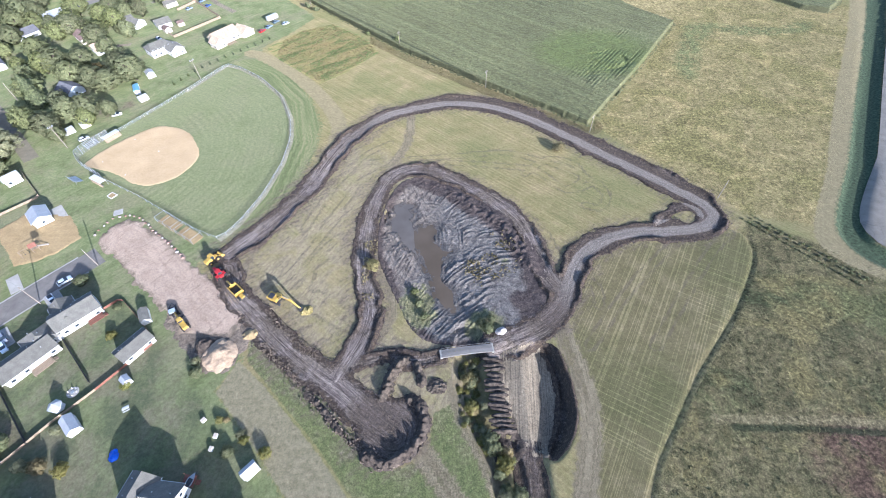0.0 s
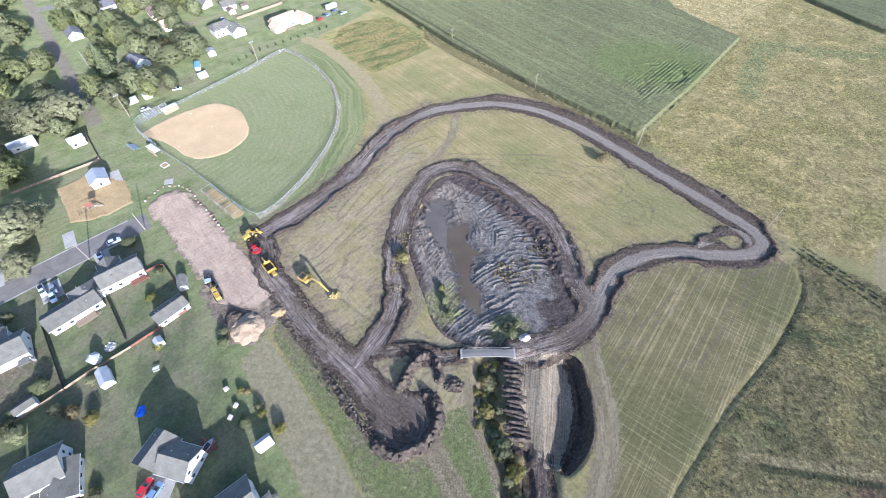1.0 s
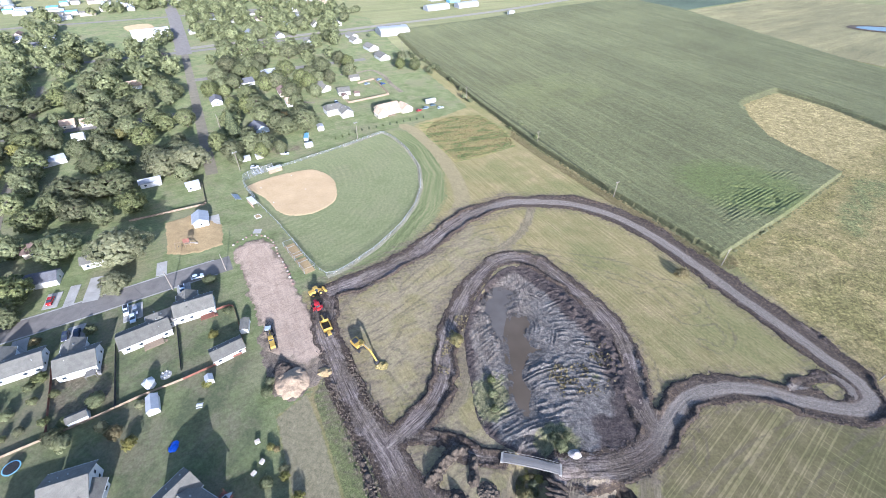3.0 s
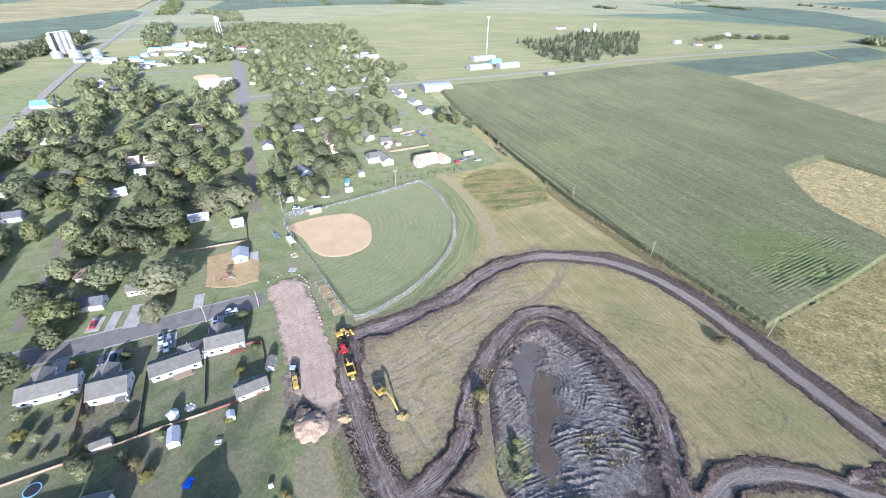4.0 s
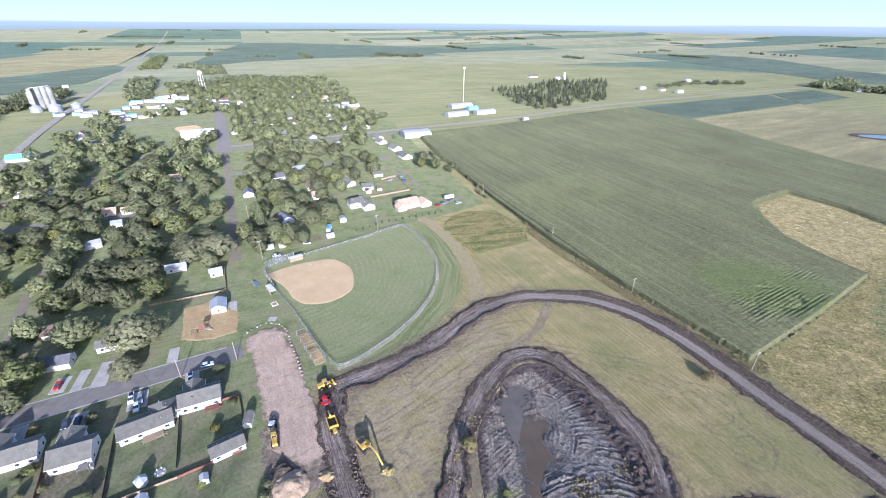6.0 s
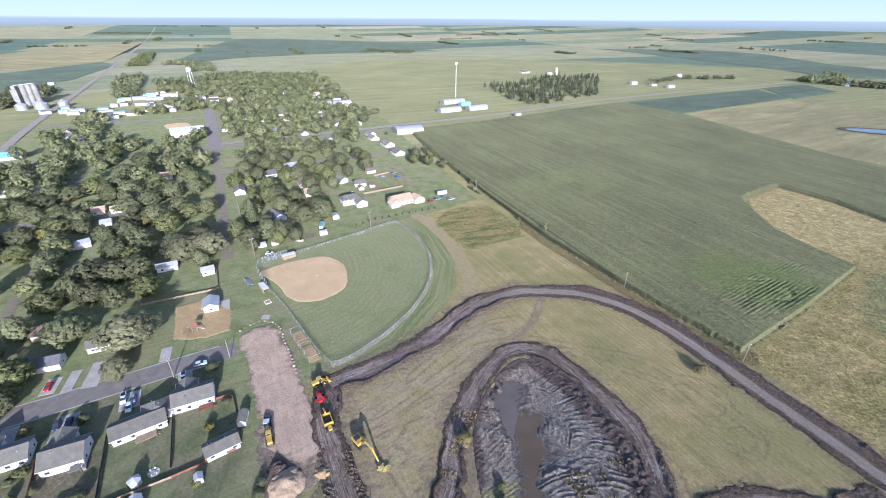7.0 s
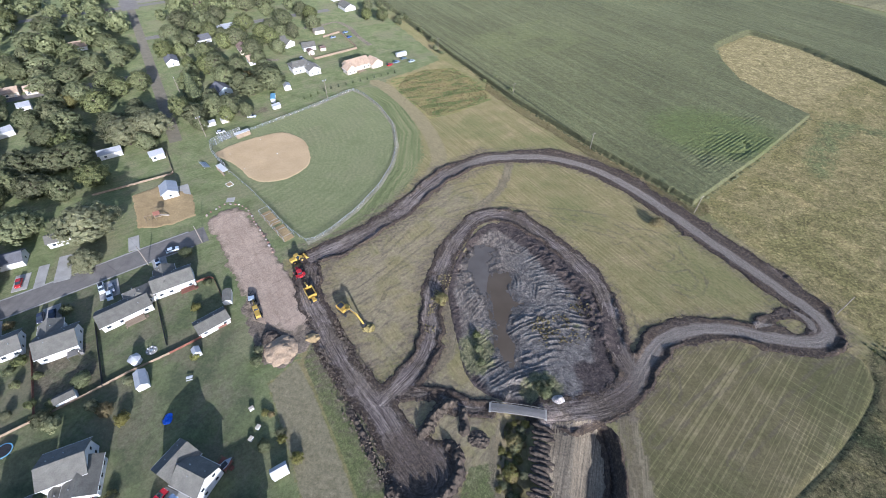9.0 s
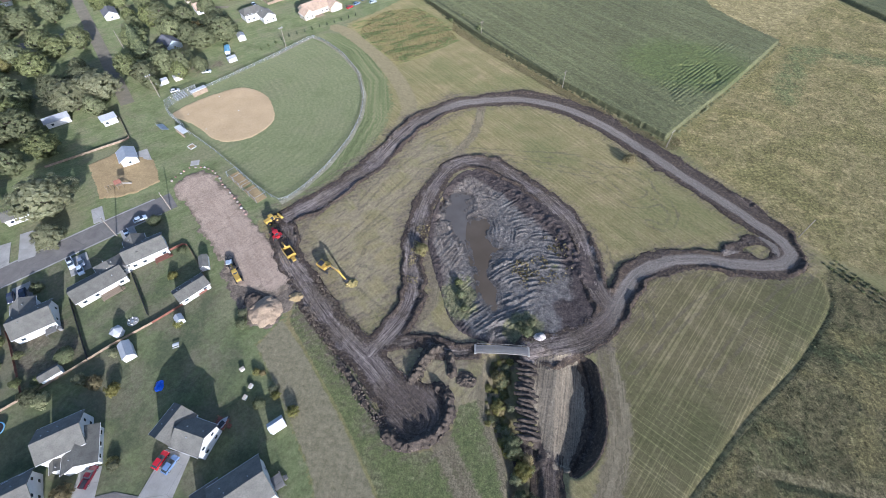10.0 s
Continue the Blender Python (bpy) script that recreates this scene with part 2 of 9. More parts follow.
RANK_GRASS = np.array([(-63.9, 68.2), (-57.9, 65.9), (-39.2, 50.4), (-24.2, 32.6), (-14.9, 28.0), (-6.5, 30.0), (-4.5, 42.0), (1.5, 45.0), (6.0, 36.0), (10.0, 26.0), (13, -4), (-8, -4),
                       (-23.2, 18.5), (-36.8, 34.5), (-52.8, 50.9), (-62.3, 60.5)])
EAST_HAY = spline([(47.8, 84.9), (57.6, 97.7), (69.1, 101.2), (88.3, 101.6), (106.4, 104.5), (112.7, 103.7), (111.7, 94.2), (103.6, 82.2), (91.0, 67.3),
                   (75.9, 52.6), (61.0, 35.2), (53.1, 25.5), (44.3, 9.8), (33.4, 12.3), (40.0, 30.2), (42.2, 42.2), (41.3, 56.0), (41.2, 69.6)], True, 3)
HEDGE_DITCH = spline([(108.7, 107.5), (113.1, 103.5), (112.1, 94.2), (104.0, 82.2), (91.4, 67.3), (76.2, 52.6), (61.3, 35.1), (53.4, 25.5), (44.9, 9.6)])
MEADOW = np.array([(118, 111), (113.7, 104.5), (112.1, 94.2), (91.4, 67.3), (61.3, 35.1), (46.9, 13.6), (30, -40), (260, -60), (420, 120), (230, 180),
                   (153.7, 87.2)])
TAN_FIELD = np.array([(74.2, 174.5), (108.3, 217.2), (153, 278), (137, 300), (125, 321), (120, 352), (119, 380), (151, 420), (180, 394), (200, 359), (229, 302),
                      (238, 290), (253, 283), (272, 300), (266.1, 269.8), (217.2, 201.3), (168.2, 137.4), (141.8, 106.4), (118.8, 114.2), (100.1, 138.6)], float)
NOTCH = np.array([(119, 380), (151, 420), (180, 394), (205, 350), (180, 322), (156, 300), (150, 284), (137, 300), (125, 321), (120, 352)], float)
SWALE = spline([(132.4, 225.3), (147.8, 257.5), (162, 279), (205, 268), (232, 275), (228, 262), (190, 258), (172, 266), (153.7, 243.0), (138.4, 212.9)], True, 3)
EAST_VERGE = spline([(290, 312), (250, 252), (207, 192), (177.0, 148.0), (170.4, 137.3), (147.2, 106.8), (143.6, 96.1), (153.7, 84.9), (185, 62)])
EAST_DITCH = spline([(301, 311), (260, 251), (217, 191), (186.1, 147.4), (178.6, 136.8), (158.0, 110.5), (152.8, 98.2), (160.0, 87.6), (190, 66)])
EAST_ROAD = spline([(313, 310), (271, 250), (228, 190), (197.1, 146.7), (188.5, 136.2), (168.1, 112.9), (162.4, 100.5), (169, 92), (198, 71)])
SCRUB = np.array([(-92, 252), (-64, 223), (-51, 234), (-33, 257), (-44, 277), (-66, 298), (-86, 290), (-104, 267)], float)
INFIELD = spline([(-162.5, 160.1), (-160.2, 168.7), (-150.7, 180.9), (-139.0, 189.1), (-124.4, 184.3), (-114.6, 172.0), (-111.3, 160.7), (-117.3, 148.8),
                  (-126.5, 144.9), (-134.2, 146.3), (-145.2, 153.4), (-154.5, 157.1)], True)
PLAYGROUND = np.array([(-178.6, 120.4), (-171.5, 131.0), (-152.6, 128.2), (-141.4, 115.7), (-147.8, 107.9), (-153.2, 104.0), (-160.3, 102.4)])
STREET = spline([(-260, -28), (-215, 14.5), (-180.3, 49.2), (-164.1, 67.1), (-146.3, 88.1), (-129.9, 106.3)], False, 4)
NORTH_STREET = spline([(-190, 166), (-216.6, 192.3), (-262.9, 237.9), (-316.8, 290.9), (-385.2, 357.7), (-517.2, 484.1), (-650, 606)], False, 2)
DIRT_LANE = spline([(-205, 50), (-222, 68), (-241.1, 84.3), (-266.5, 104.7), (-290.2, 127.0), (-321.7, 154.5), (-353.3, 182.0), (-420, 240)], False, 2)
HIGHWAY = spline([(-330, 60), (-480, 186), (-580, 270), (-700, 375), (-1020, 672), (-1800, 1384), (-3300, 2780)], False, 3)
COUNTY_ROAD = spline([(-400, 360), (-278.7, 492.0), (-231.6, 545.1), (-132.9, 655.5), (-12.6, 822.2), (137.5, 985.8), (286.3, 1140.8), (463.0, 1313.5),
                      (1100, 1990)], False, 3)
CORN = np.array([(71.9, 174.6), (26.3, 214.0), (-19.7, 256.2), (-77.7, 321.9), (-163.9, 424.7), (-221.4, 504.1), (-145.6, 587.8), (-60, 700), (31.9, 816.6),
                 (117.6, 743.1), (181.1, 635.6), (239.3, 545.0), (330, 420), (306, 350), (270, 300), (253, 285), (239, 292), (231, 304), (202, 361), (181, 396),
                 (151, 422), (119, 382), (118, 352), (123, 320), (135, 299), (151.5, 278), (108.9, 220.8)], float)
CORN_PLOT = np.array([(-71.3, 349.0), (-15.5, 408.9), (25.0, 371.0), (1.5, 338.2), (-31.0, 311.8)], float)

BALL_FIELD = np.array([(-164, 160), (-168, 168), (-122, 247), (-98, 231), (-78, 203), (-70, 170), (-74, 135), (-86, 111), (-113, 127)], float)
APRON = np.array([(-124, 246), (-116, 254), (-103, 254), (-80.6, 231.7), (-66, 208), (-57.5, 185), (-57.0, 163), (-62, 140.4), (-76.3, 116.8), (-84, 109), (-100, 150), (-110, 220)], float)
YARD = np.array([(-93, 68), (-72, 47), (-45, 14), (-60, -30), (-180, -30), (-175, 45), (-133, 97), (-112, 86)], float)
GARDEN = np.array([(-146.7, 38.4), (-140.3, 44.8), (-133.8, 52.0), (-119.9, 40.0), (-126.2, 34.2), (-131.6, 28.9)], float)
BEDS = np.array([(-171.8, 196.8), (-159.7, 208.8), (-164.8, 215.3), (-181.2, 201.5)], float)
SCUFFED = np.array([(-74, 92), (-60, 118), (-46, 150), (-38, 168), (-24, 152), (-33, 130), (-34, 100), (-30, 70), (-42, 62), (-60, 80)], float)
SCUFFED_EAST = np.array([(-30, 166), (-12, 152), (10, 142), (30, 122), (38, 104), (44, 96), (36, 80), (20, 70), (8, 90), (-20, 130)], float)
SCUFFED_SOUTH = np.array([(-29.0, 60.9), (-17.2, 66.1), (-3.5, 64.2), (2.7, 59.1), (6.0, 45.0), (11.4, 32.6), (12.2, 27.6), (6.9, 27.8), (2.1, 37.0), (-5.6, 42.8), (-10.6, 41.6),
                          (-14.3, 46.1), (-20.2, 46.3), (-27.5, 52.7)], float)
CURVED_TRACK = spline([(-62.5, 123.2), (-65.9, 116.2), (-69.1, 109.5), (-71.4, 103.2), (-72.4, 95.1), (-72.0, 86.0)])
MOWN_PATH = spline([(-112, 262), (-103, 257), (-83.1, 238.0), (-68.0, 219.5), (-54.5, 198.2), (-48.0, 180.3), (-49.5, 160.0)])
ISLE_LOOP = spline([(82.1, 109.6), (88.6, 115.9), (95.3, 119.3), (101.2, 117.4), (101.2, 112.2), (96.6, 108.8)])
RUTS = [spline(p) for p in (
    [(-26.2, 153.1), (-11.9, 155.5), (8.4, 156.5), (30.2, 157.4), (45.1, 150.8), (60.0, 141.3), (67.7, 128.9)],
    [(1.0, 152.5), (24.9, 148.8), (41.2, 144.6), (52.4, 131.7), (63.9, 135.0)], [(36.8, 142.7), (48.1, 151.7), (58.7, 147.8), (60.4, 137.2), (52.4, 131.7)],
    [(66.6, 134.8), (67.8, 127.0), (63.6, 120.8), (58.1, 122.0)], [(29.5, 120.0), (38.1, 110.9), (42.0, 93.6)])]
RUTS += [spline(p) for p in (
    [(-54.9, 85.2), (-48.4, 85.3), (-43.0, 80.3), (-34.5, 75.2)], [(-55.6, 84.6), (-50.4, 86.4), (-48.1, 91.4), (-48.4, 96.6), (-45.2, 103.7), (-38, 112)],
    [(-63.9, 92.1), (-57.6, 90.9), (-52.5, 99.2), (-46.9, 110.4), (-40, 124)], [(-63.4, 72.5), (-60.2, 81.5), (-55.6, 87.2), (-52.8, 91.7), (-46.2, 98.0), (-36, 110)],
    [(-65.6, 114.7), (-53.5, 138.4), (-38.8, 152.4), (-24.3, 155.0)], [(-46.7, 113.6), (-38.8, 131.5), (-32.4, 143.6), (-15.1, 152.7)],
    [(-53.9, 115.3), (-45.1, 139.5), (-33.7, 159.1), (-22.6, 167.7)], [(-43.5, 78.0), (-31.7, 70.8), (-14.9, 63.7), (-7.7, 60.0)],
    [(-44.5, 84.2), (-26.1, 73.4), (-17.5, 67.4)], [(49.2, 87.2), (52.3, 82.3), (51.5, 75.7)], [(44.7, 60.9), (58.7, 76.5), (76.5, 93.1), (98.0, 109.5)],
    [(65.1, 60.0), (78.7, 75.5), (97.5, 95.9), (108.5, 104.7)])]
CLAY = spline([(16.8, 59.8), (22.4, 62.2), (28.4, 62.9), (31.6, 60.5), (33.6, 55.0), (34.0, 47.0), (33.2, 40.5), (31.0, 35.5), (27.0, 30.4), (22.0, 30.6), (19.4, 34.9), (17.8, 40.4), (16.0, 45.6),
               (15.8, 51.7)], True)
WATER_LEVEL = -1.5


def wetness(x, y):
    """How far inside the pond's ragged waterline a place is."""
    frayed = 1.5 * (lump(x, y, 2.6, 80) - 0.5) + 0.8 * (lump(x, y, 0.9, 81) - 0.5)
    return np.maximum(inside(x, y, WATER, 40) + frayed, inside(x, y, SHALLOWS, 40) + 3.0 * (lump(x, y, 4.0, 82) - 0.6) + 2.0 * frayed)


def trough(x, y, line, half, depth, slope=2.0):
    d, _ = reach(x, y, line, margin=half + slope + 1)
    return -depth * smooth(-d, -half - slope, -half)


def terrain(x, y):
    """The height of the ground: level, with the pond's basin, ditches and cuts, and low rises far away."""
    r = np.hypot(x, y)
    z = 70 * np.clip((r - 2500) / 2300, 0, 1) ** 1.4 * (0.85 + 0.3 * lump(x, y, 900, 3))
    z = z + 0.12 * (lump(x, y, 30, 1) - 0.5) * smooth(r, 20, 60)
    near = (x > -110) & (x < 330) & (y > -20) & (y < 330)
    if near.any():
        px, py = x[near], y[near]
        mud, wet = inside(px, py, MUD), wetness(px, py)
        basin = WATER_LEVEL * np.clip(mud, 0, 40) / (np.clip(mud, 0, 40) + np.clip(-wet, 0, 40) + 1e-6)
        basin = np.where(wet > 0, WATER_LEVEL - 0.12 * np.minimum(wet, 3), basin)
        cut = np.where(mud > 0, basin, 0)
        cut += np.minimum(trough(px, py, CREEK, 2.6, 2.2, 3.5), -4.2 * smooth(np.maximum(inside(px, py, PIT), inside(px, py, CLAY)), -0.6, 2.0) * smooth(px - 0.05 * (py - 45), 18.0, 30.0))
        cut = np.minimum(cut, trough(px, py, SOUTH_CUT, 3.0, 1.3, 3.0))
        cut = np.minimum(cut, -2.0 * smooth(-np.hypot((px - 14.8) * 0.8, py - 32.8), -4.2, -2.2))
        cut += trough(px, py, HEDGE_DITCH, 0.3, 0.40, 0.8) + trough(px, py, EAST_DITCH, 2.5, 1.2, 3)
        z[near] += cut
    return z


DIRT_LINES = ((PERIMETER, 5.2), (HAUL_ROAD, 5.2), (RING, 4.3), (APPROACH, 2.4), (ISLE_LOOP, 2.2))


def dirt_reach(x, y):
    """How far inside the bulldozed tracks a place is, and how far across the nearest of them it lies."""
    best, across = np.full(x.shape, -14.0), np.zeros(x.shape)
    wob = 1.8 * (lump(x, y, 9, 18) - 0.5) + 1.8 * (lump(x, y, 3.5, 2) - 0.5) + 0.9 * (lump(x, y, 1.1, 4) - 0.5)
    for line, half in DIRT_LINES:
        d, side = reach(x, y, line)
        k = half - d + wob
        if line is PERIMETER:
            k = k + 2.6 * (side > 0) * smooth(x, -20, 10) * smooth(y, 116, 126)
        hit = k > best
        best[hit], across[hit] = k[hit], (d * side)[hit]
    pad = 9.5 - np.hypot(x + 16.5, y - 38.5) + wob
    best = np.minimum(np.maximum(best, pad), np.hypot(x - 95.0, (y - 113.2) * 1.2) - 3.2 + wob * 0.4)
    return best, across


def dirt_height(x, y):
    k, across = dirt_reach(x, y)
    clod = lump(x, y, 1.6, 5) * 0.5 + lump(x, y, 0.7, 6) * 0.5
    berm = np.exp(-((k - 0.9 - 0.8 * (lump(x, y, 8, 7) - 0.5)) / 0.75) ** 2)
    dp, side = reach(x, y, PERIMETER)
    tall = 0.75 * smooth(lump(x, y, 17, 8), 0.50, 0.80) + 0.25 * smooth(lump(x, y, 5, 10), 0.55, 0.85) + 0.9 * smooth(-np.hypot(x + 14, y - 34), -13, -7)
    ruts = 0.05 * np.sin(across * 4.6 + 5 * lump(x, y, 14, 9)) * smooth(k, 1.5, 2.5) + 0.05 * (clod - 0.5)
    return terrain(x, y) + 0.12 + berm * tall * (0.35 + 0.95 * clod) + ruts


# ---- ground materials ----
def ground_material():
    s = Shader("grassland", 0.95, 0.0, 0.15)
    big, mid, fine, blade = s.noise(0.018, 4, 0.6), s.noise(0.14, 4, 0.6), s.noise(0.9, 4, 0.65), s.noise(3.2, 3, 0.75)
    rag = s.noise(0.55, 3, 0.6)
    # mown hay: thin swaths in the mower's direction, paler where it has dried
    swath = s.noise(1.0, 3, 0.7, s.turned(-44, (0.010, 0.9, 1)))
    thin = s.remap(s.noise(1.0, 3, 0.6, s.turned(-44, (0.010, 1.1, 1)), 0.15), 0.40, 0.60)
    hay = s.ramp(mid, (0.3, (0.188, 0.160, 0.072)), (0.5, (0.232, 0.194, 0.093)), (0.72, (0.282, 0.226, 0.120)))
    hay = s.mix(s.remap(swath, 0.42, 0.62, 0.0, 0.55), hay, (0.172, 0.158, 0.068))
    hay = s.mix(s.remap(big, 0.45, 0.62, 0.0, 0.6), hay, (0.140, 0.146, 0.058))
    hay = s.vary(hay, s.math("MULTIPLY_ADD", s.math("ADD", thin, -0.5), s.remap(s.noise(0.04, 3), 0.35, 0.6, 0.1, 1.0), 0.5), 0.93, 1.08)
    cut_a = s.remap(s.noise(1.0, 1, 0.4, s.turned(57, (0.004, 2.0, 1)), 0.05), 0.48, 0.66)
    cut_b = s.remap(s.noise(1.0, 1, 0.4, s.turned(-32, (0.006, 1.9, 1)), 0.05), 0.52, 0.68)
    hay2 = s.ramp(mid, (0.3, (0.126, 0.114, 0.052)), (0.5, (0.168, 0.144, 0.072)), (0.7, (0.208, 0.172, 0.094)))
    hay2 = s.vary(s.vary(hay2, cut_a, 0.90, 1.32), s.math("MULTIPLY", cut_b, s.remap(s.noise(0.02, 3), 0.4, 0.6)), 0.94, 1.30)
    hay2 = s.mix(s.remap(big, 0.4, 0.6, 0.0, 0.6), hay2, s.vary((0.101, 0.106, 0.042), cut_b, 0.8, 1.2))
    lawn = s.ramp(mid, (0.3, (0.098, 0.118, 0.050)), (0.5, (0.136, 0.156, 0.070)), (0.7, (0.180, 0.188, 0.094)))
    lawn = s.mix(s.remap(s.noise(0.05, 4, 0.65), 0.46, 0.62, 0.0, 0.75), lawn, (0.168, 0.160, 0.092))
    mower = s.noise(1.0, 3, 0.6, s.turned(46, (0.03, 0.7, 1)), 0.1)
    lawn = s.vary(lawn, mower, 0.88, 1.12)
    home = s.tree.nodes.new("ShaderNodeVectorMath")
    home.operation = "DISTANCE"
    home.inputs[1].default_value = (-155.0, 162.3, 0.0)
    s.tree.links.new(s.place, home.inputs[0])
    ring = s.math("SINE", s.math("MULTIPLY_ADD", home.outputs["Value"], 1.9, s.math("MULTIPLY", s.noise(0.05, 2), 8)))
    lawn = s.vary(lawn, s.math("MULTIPLY_ADD", s.math("MULTIPLY", ring, s.zone("field", rag, 0.5)), s.remap(mid, 0.3, 0.7, 0.0, 0.25), 0.5), 0.82, 1.18)
    lawn = s.mix(s.math("MULTIPLY", s.zone("field", rag, 1.0, 2.0), s.remap(s.noise(0.03, 3), 0.3, 0.7, 0.50, 0.9)), lawn, (0.172, 0.182, 0.092))
    # the rough mown apron round the outfield, cut in rounds along the fence
    rounds = s.noise(1.0, 3, 0.65, s.along("fence_off", 0.75, 0.02), 0.1)
    apron = s.ramp(rounds, (0.36, (0.098, 0.118, 0.050)), (0.5, (0.142, 0.158, 0.070)), (0.64, (0.188, 0.188, 0.092)))
    lawn = s.mix(s.zone("apron", rag, 1.0, 1.0), lawn, apron)
    meadow = s.ramp(s.noise(0.30, 6, 0.8, None, 0.6), (0.3, (0.038, 0.042, 0.020)), (0.46, (0.090, 0.082, 0.038)), (0.58, (0.150, 0.128, 0.064)),
                    (0.75, (0.072, 0.056, 0.034)))
    meadow = s.mix(s.remap(s.noise(0.03, 4, 0.6, None, 0.5), 0.5, 0.66, 0, 0.8), meadow, s.vary((0.046, 0.054, 0.024), fine, 0.5, 1.5))
    meadow = s.mix(s.remap(s.noise(0.05, 4, 0.6, s.turned(10), 0.5), 0.50, 0.64, 0, 0.8), meadow, s.vary((0.168, 0.142, 0.060), fine, 0.6, 1.4))
    meadow = s.mix(s.remap(s.noise(0.022, 4, 0.6, s.turned(70), 0.6), 0.54, 0.66, 0, 0.8), meadow, s.vary((0.098, 0.106, 0.044), fine, 0.5, 1.5))
    meadow = s.mix(s.math("MULTIPLY", s.zone("russet", rag, 5.0, 4.0), s.remap(mid, 0.35, 0.6, 0.3, 0.95)), meadow, s.vary((0.092, 0.058, 0.040), fine, 0.5, 1.5))
    meadow = s.mix(s.math("MULTIPLY", s.zone("old_row", rag, 1.2, 0.6), 0.75), meadow, s.vary((0.190, 0.160, 0.085), fine, 0.6, 1.4))
    meadow = s.mix(s.math("MULTIPLY", s.zone("old_ditch", rag, 1.0, 0.5), 0.85), meadow, (0.034, 0.040, 0.020))
    meadow = s.vary(s.vary(meadow, s.noise(0.7, 5, 0.8), 0.45, 1.55), s.noise(0.16, 4, 0.7, None, 0.8), 0.70, 1.30)
    tan = s.ramp(s.noise(0.35, 6, 0.8, None, 0.8), (0.3, (0.112, 0.106, 0.042)), (0.5, (0.200, 0.168, 0.074)), (0.68, (0.300, 0.244, 0.120)))
    tan = s.mix(s.remap(s.noise(0.03, 5, 0.65, None, 0.9), 0.44, 0.60, 0, 0.85), tan, s.vary((0.158, 0.141, 0.054), fine, 0.6, 1.4))
    tan = s.mix(s.remap(s.noise(0.06, 5, 0.7, s.turned(30), 0.9), 0.52, 0.66, 0, 0.6), tan, (0.330, 0.262, 0.118))
    tan = s.mix(s.zone("notch", rag, 3.0, 3.0), tan, s.ramp(s.noise(0.25, 5, 0.75, None, 0.8), (0.35, (0.160, 0.134, 0.058)), (0.5, (0.240, 0.200, 0.092)), (0.65, (0.320, 0.264, 0.132))))
    tan = s.mix(s.math("MULTIPLY", s.zone("swale", rag, 3.0, 2.0), s.remap(s.noise(0.2, 4, 0.7), 0.38, 0.56, 0.2, 0.9)), tan, s.vary((0.120, 0.130, 0.055), fine, 0.6, 1.4))
    tan = s.vary(s.vary(tan, s.noise(0.6, 5, 0.8, None, 0.4), 0.50, 1.50), s.noise(0.14, 4, 0.7, None, 0.8), 0.76, 1.24)
    strip = s.ramp(s.noise(0.5, 4, 0.7), (0.3, (0.150, 0.136, 0.080)), (0.7, (0.232, 0.204, 0.130)))
    rank = s.ramp(s.noise(0.6, 5, 0.75), (0.3, (0.070, 0.086, 0.034)), (0.7, (0.150, 0.162, 0.066)))
    rank = s.mix(s.remap(s.noise(0.09, 4, 0.65), 0.46, 0.62, 0.0, 0.7), rank, s.vary((0.150, 0.142, 0.076), fine, 0.6, 1.4))
    scrub = s.ramp(s.noise(1.0, 5, 0.7, s.turned(40, (0.05, 0.16, 1)), 0.8), (0.36, (0.085, 0.112, 0.036)), (0.46, (0.145, 0.158, 0.058)), (0.54, (0.235, 0.205, 0.082)), (0.66, (0.250, 0.190, 0.085)))
    # farmland far away: quarter sections in a grid, some of them split again
    def plot_value(vec, seed):
        f = s.tree.nodes.new("ShaderNodeVectorMath")
        f.operation = "FLOOR"
        s.tree.links.new(vec, f.inputs[0])
        w = s.tree.nodes.new("ShaderNodeTexWhiteNoise")
        w.noise_dimensions = "4D"
        w.inputs["W"].default_value = seed
        s.tree.links.new(f.outputs[0], w.inputs["Vector"])
        return w.outputs["Value"]

    wide, narrow = s.turned(43, (1 / 800, 1 / 800, 0.0)), s.turned(43, (1 / 800, 1 / 267, 0.0))
    split = s.math("GREATER_THAN", plot_value(wide, 1.5), 0.30)
    pick = s.math("ADD", s.math("MULTIPLY", split, plot_value(narrow, 3.5)), s.math("MULTIPLY", s.math("SUBTRACT", 1.0, split), plot_value(wide, 2.5)))
    far = s.ramp(pick, (0.0, (0.215, 0.205, 0.128)), (0.22, (0.165, 0.180, 0.100)), (0.42, (0.250, 0.230, 0.150)), (0.60, (0.125, 0.155, 0.088)), (0.76, (0.075, 0.112, 0.082)), (1.0, (0.090, 0.122, 0.086)))
    far = s.vary(far, s.noise(0.01, 4, 0.6), 0.85, 1.12)
    far = s.vary(far, s.noise(1.0, 3, 0.7, s.turned(43, (0.0008, 0.03, 1))), 0.88, 1.12)
    plainfield = s.ramp(s.noise(0.008, 5, 0.65), (0.3, (0.140, 0.150, 0.068)), (0.7, (0.205, 0.198, 0.100)))
    plainfield = s.vary(plainfield, s.noise(1.0, 4, 0.7, s.turned(42, (0.004, 0.09, 1))), 0.8, 1.2)
    c = s.mix(s.zone("near", rag, 6, 10), plainfield, hay)
    c = s.mix(s.zone("far", rag, 30, 60), c, far)
    c = s.mix(s.zone("lawn", rag, 1.2), c, lawn)
    c = s.mix(s.math("MULTIPLY", s.zone("yard", rag, 2.0, 3.0), s.remap(s.noise(0.09, 4, 0.65), 0.35, 0.65, 0.2, 0.8)), c, (0.072, 0.082, 0.046))
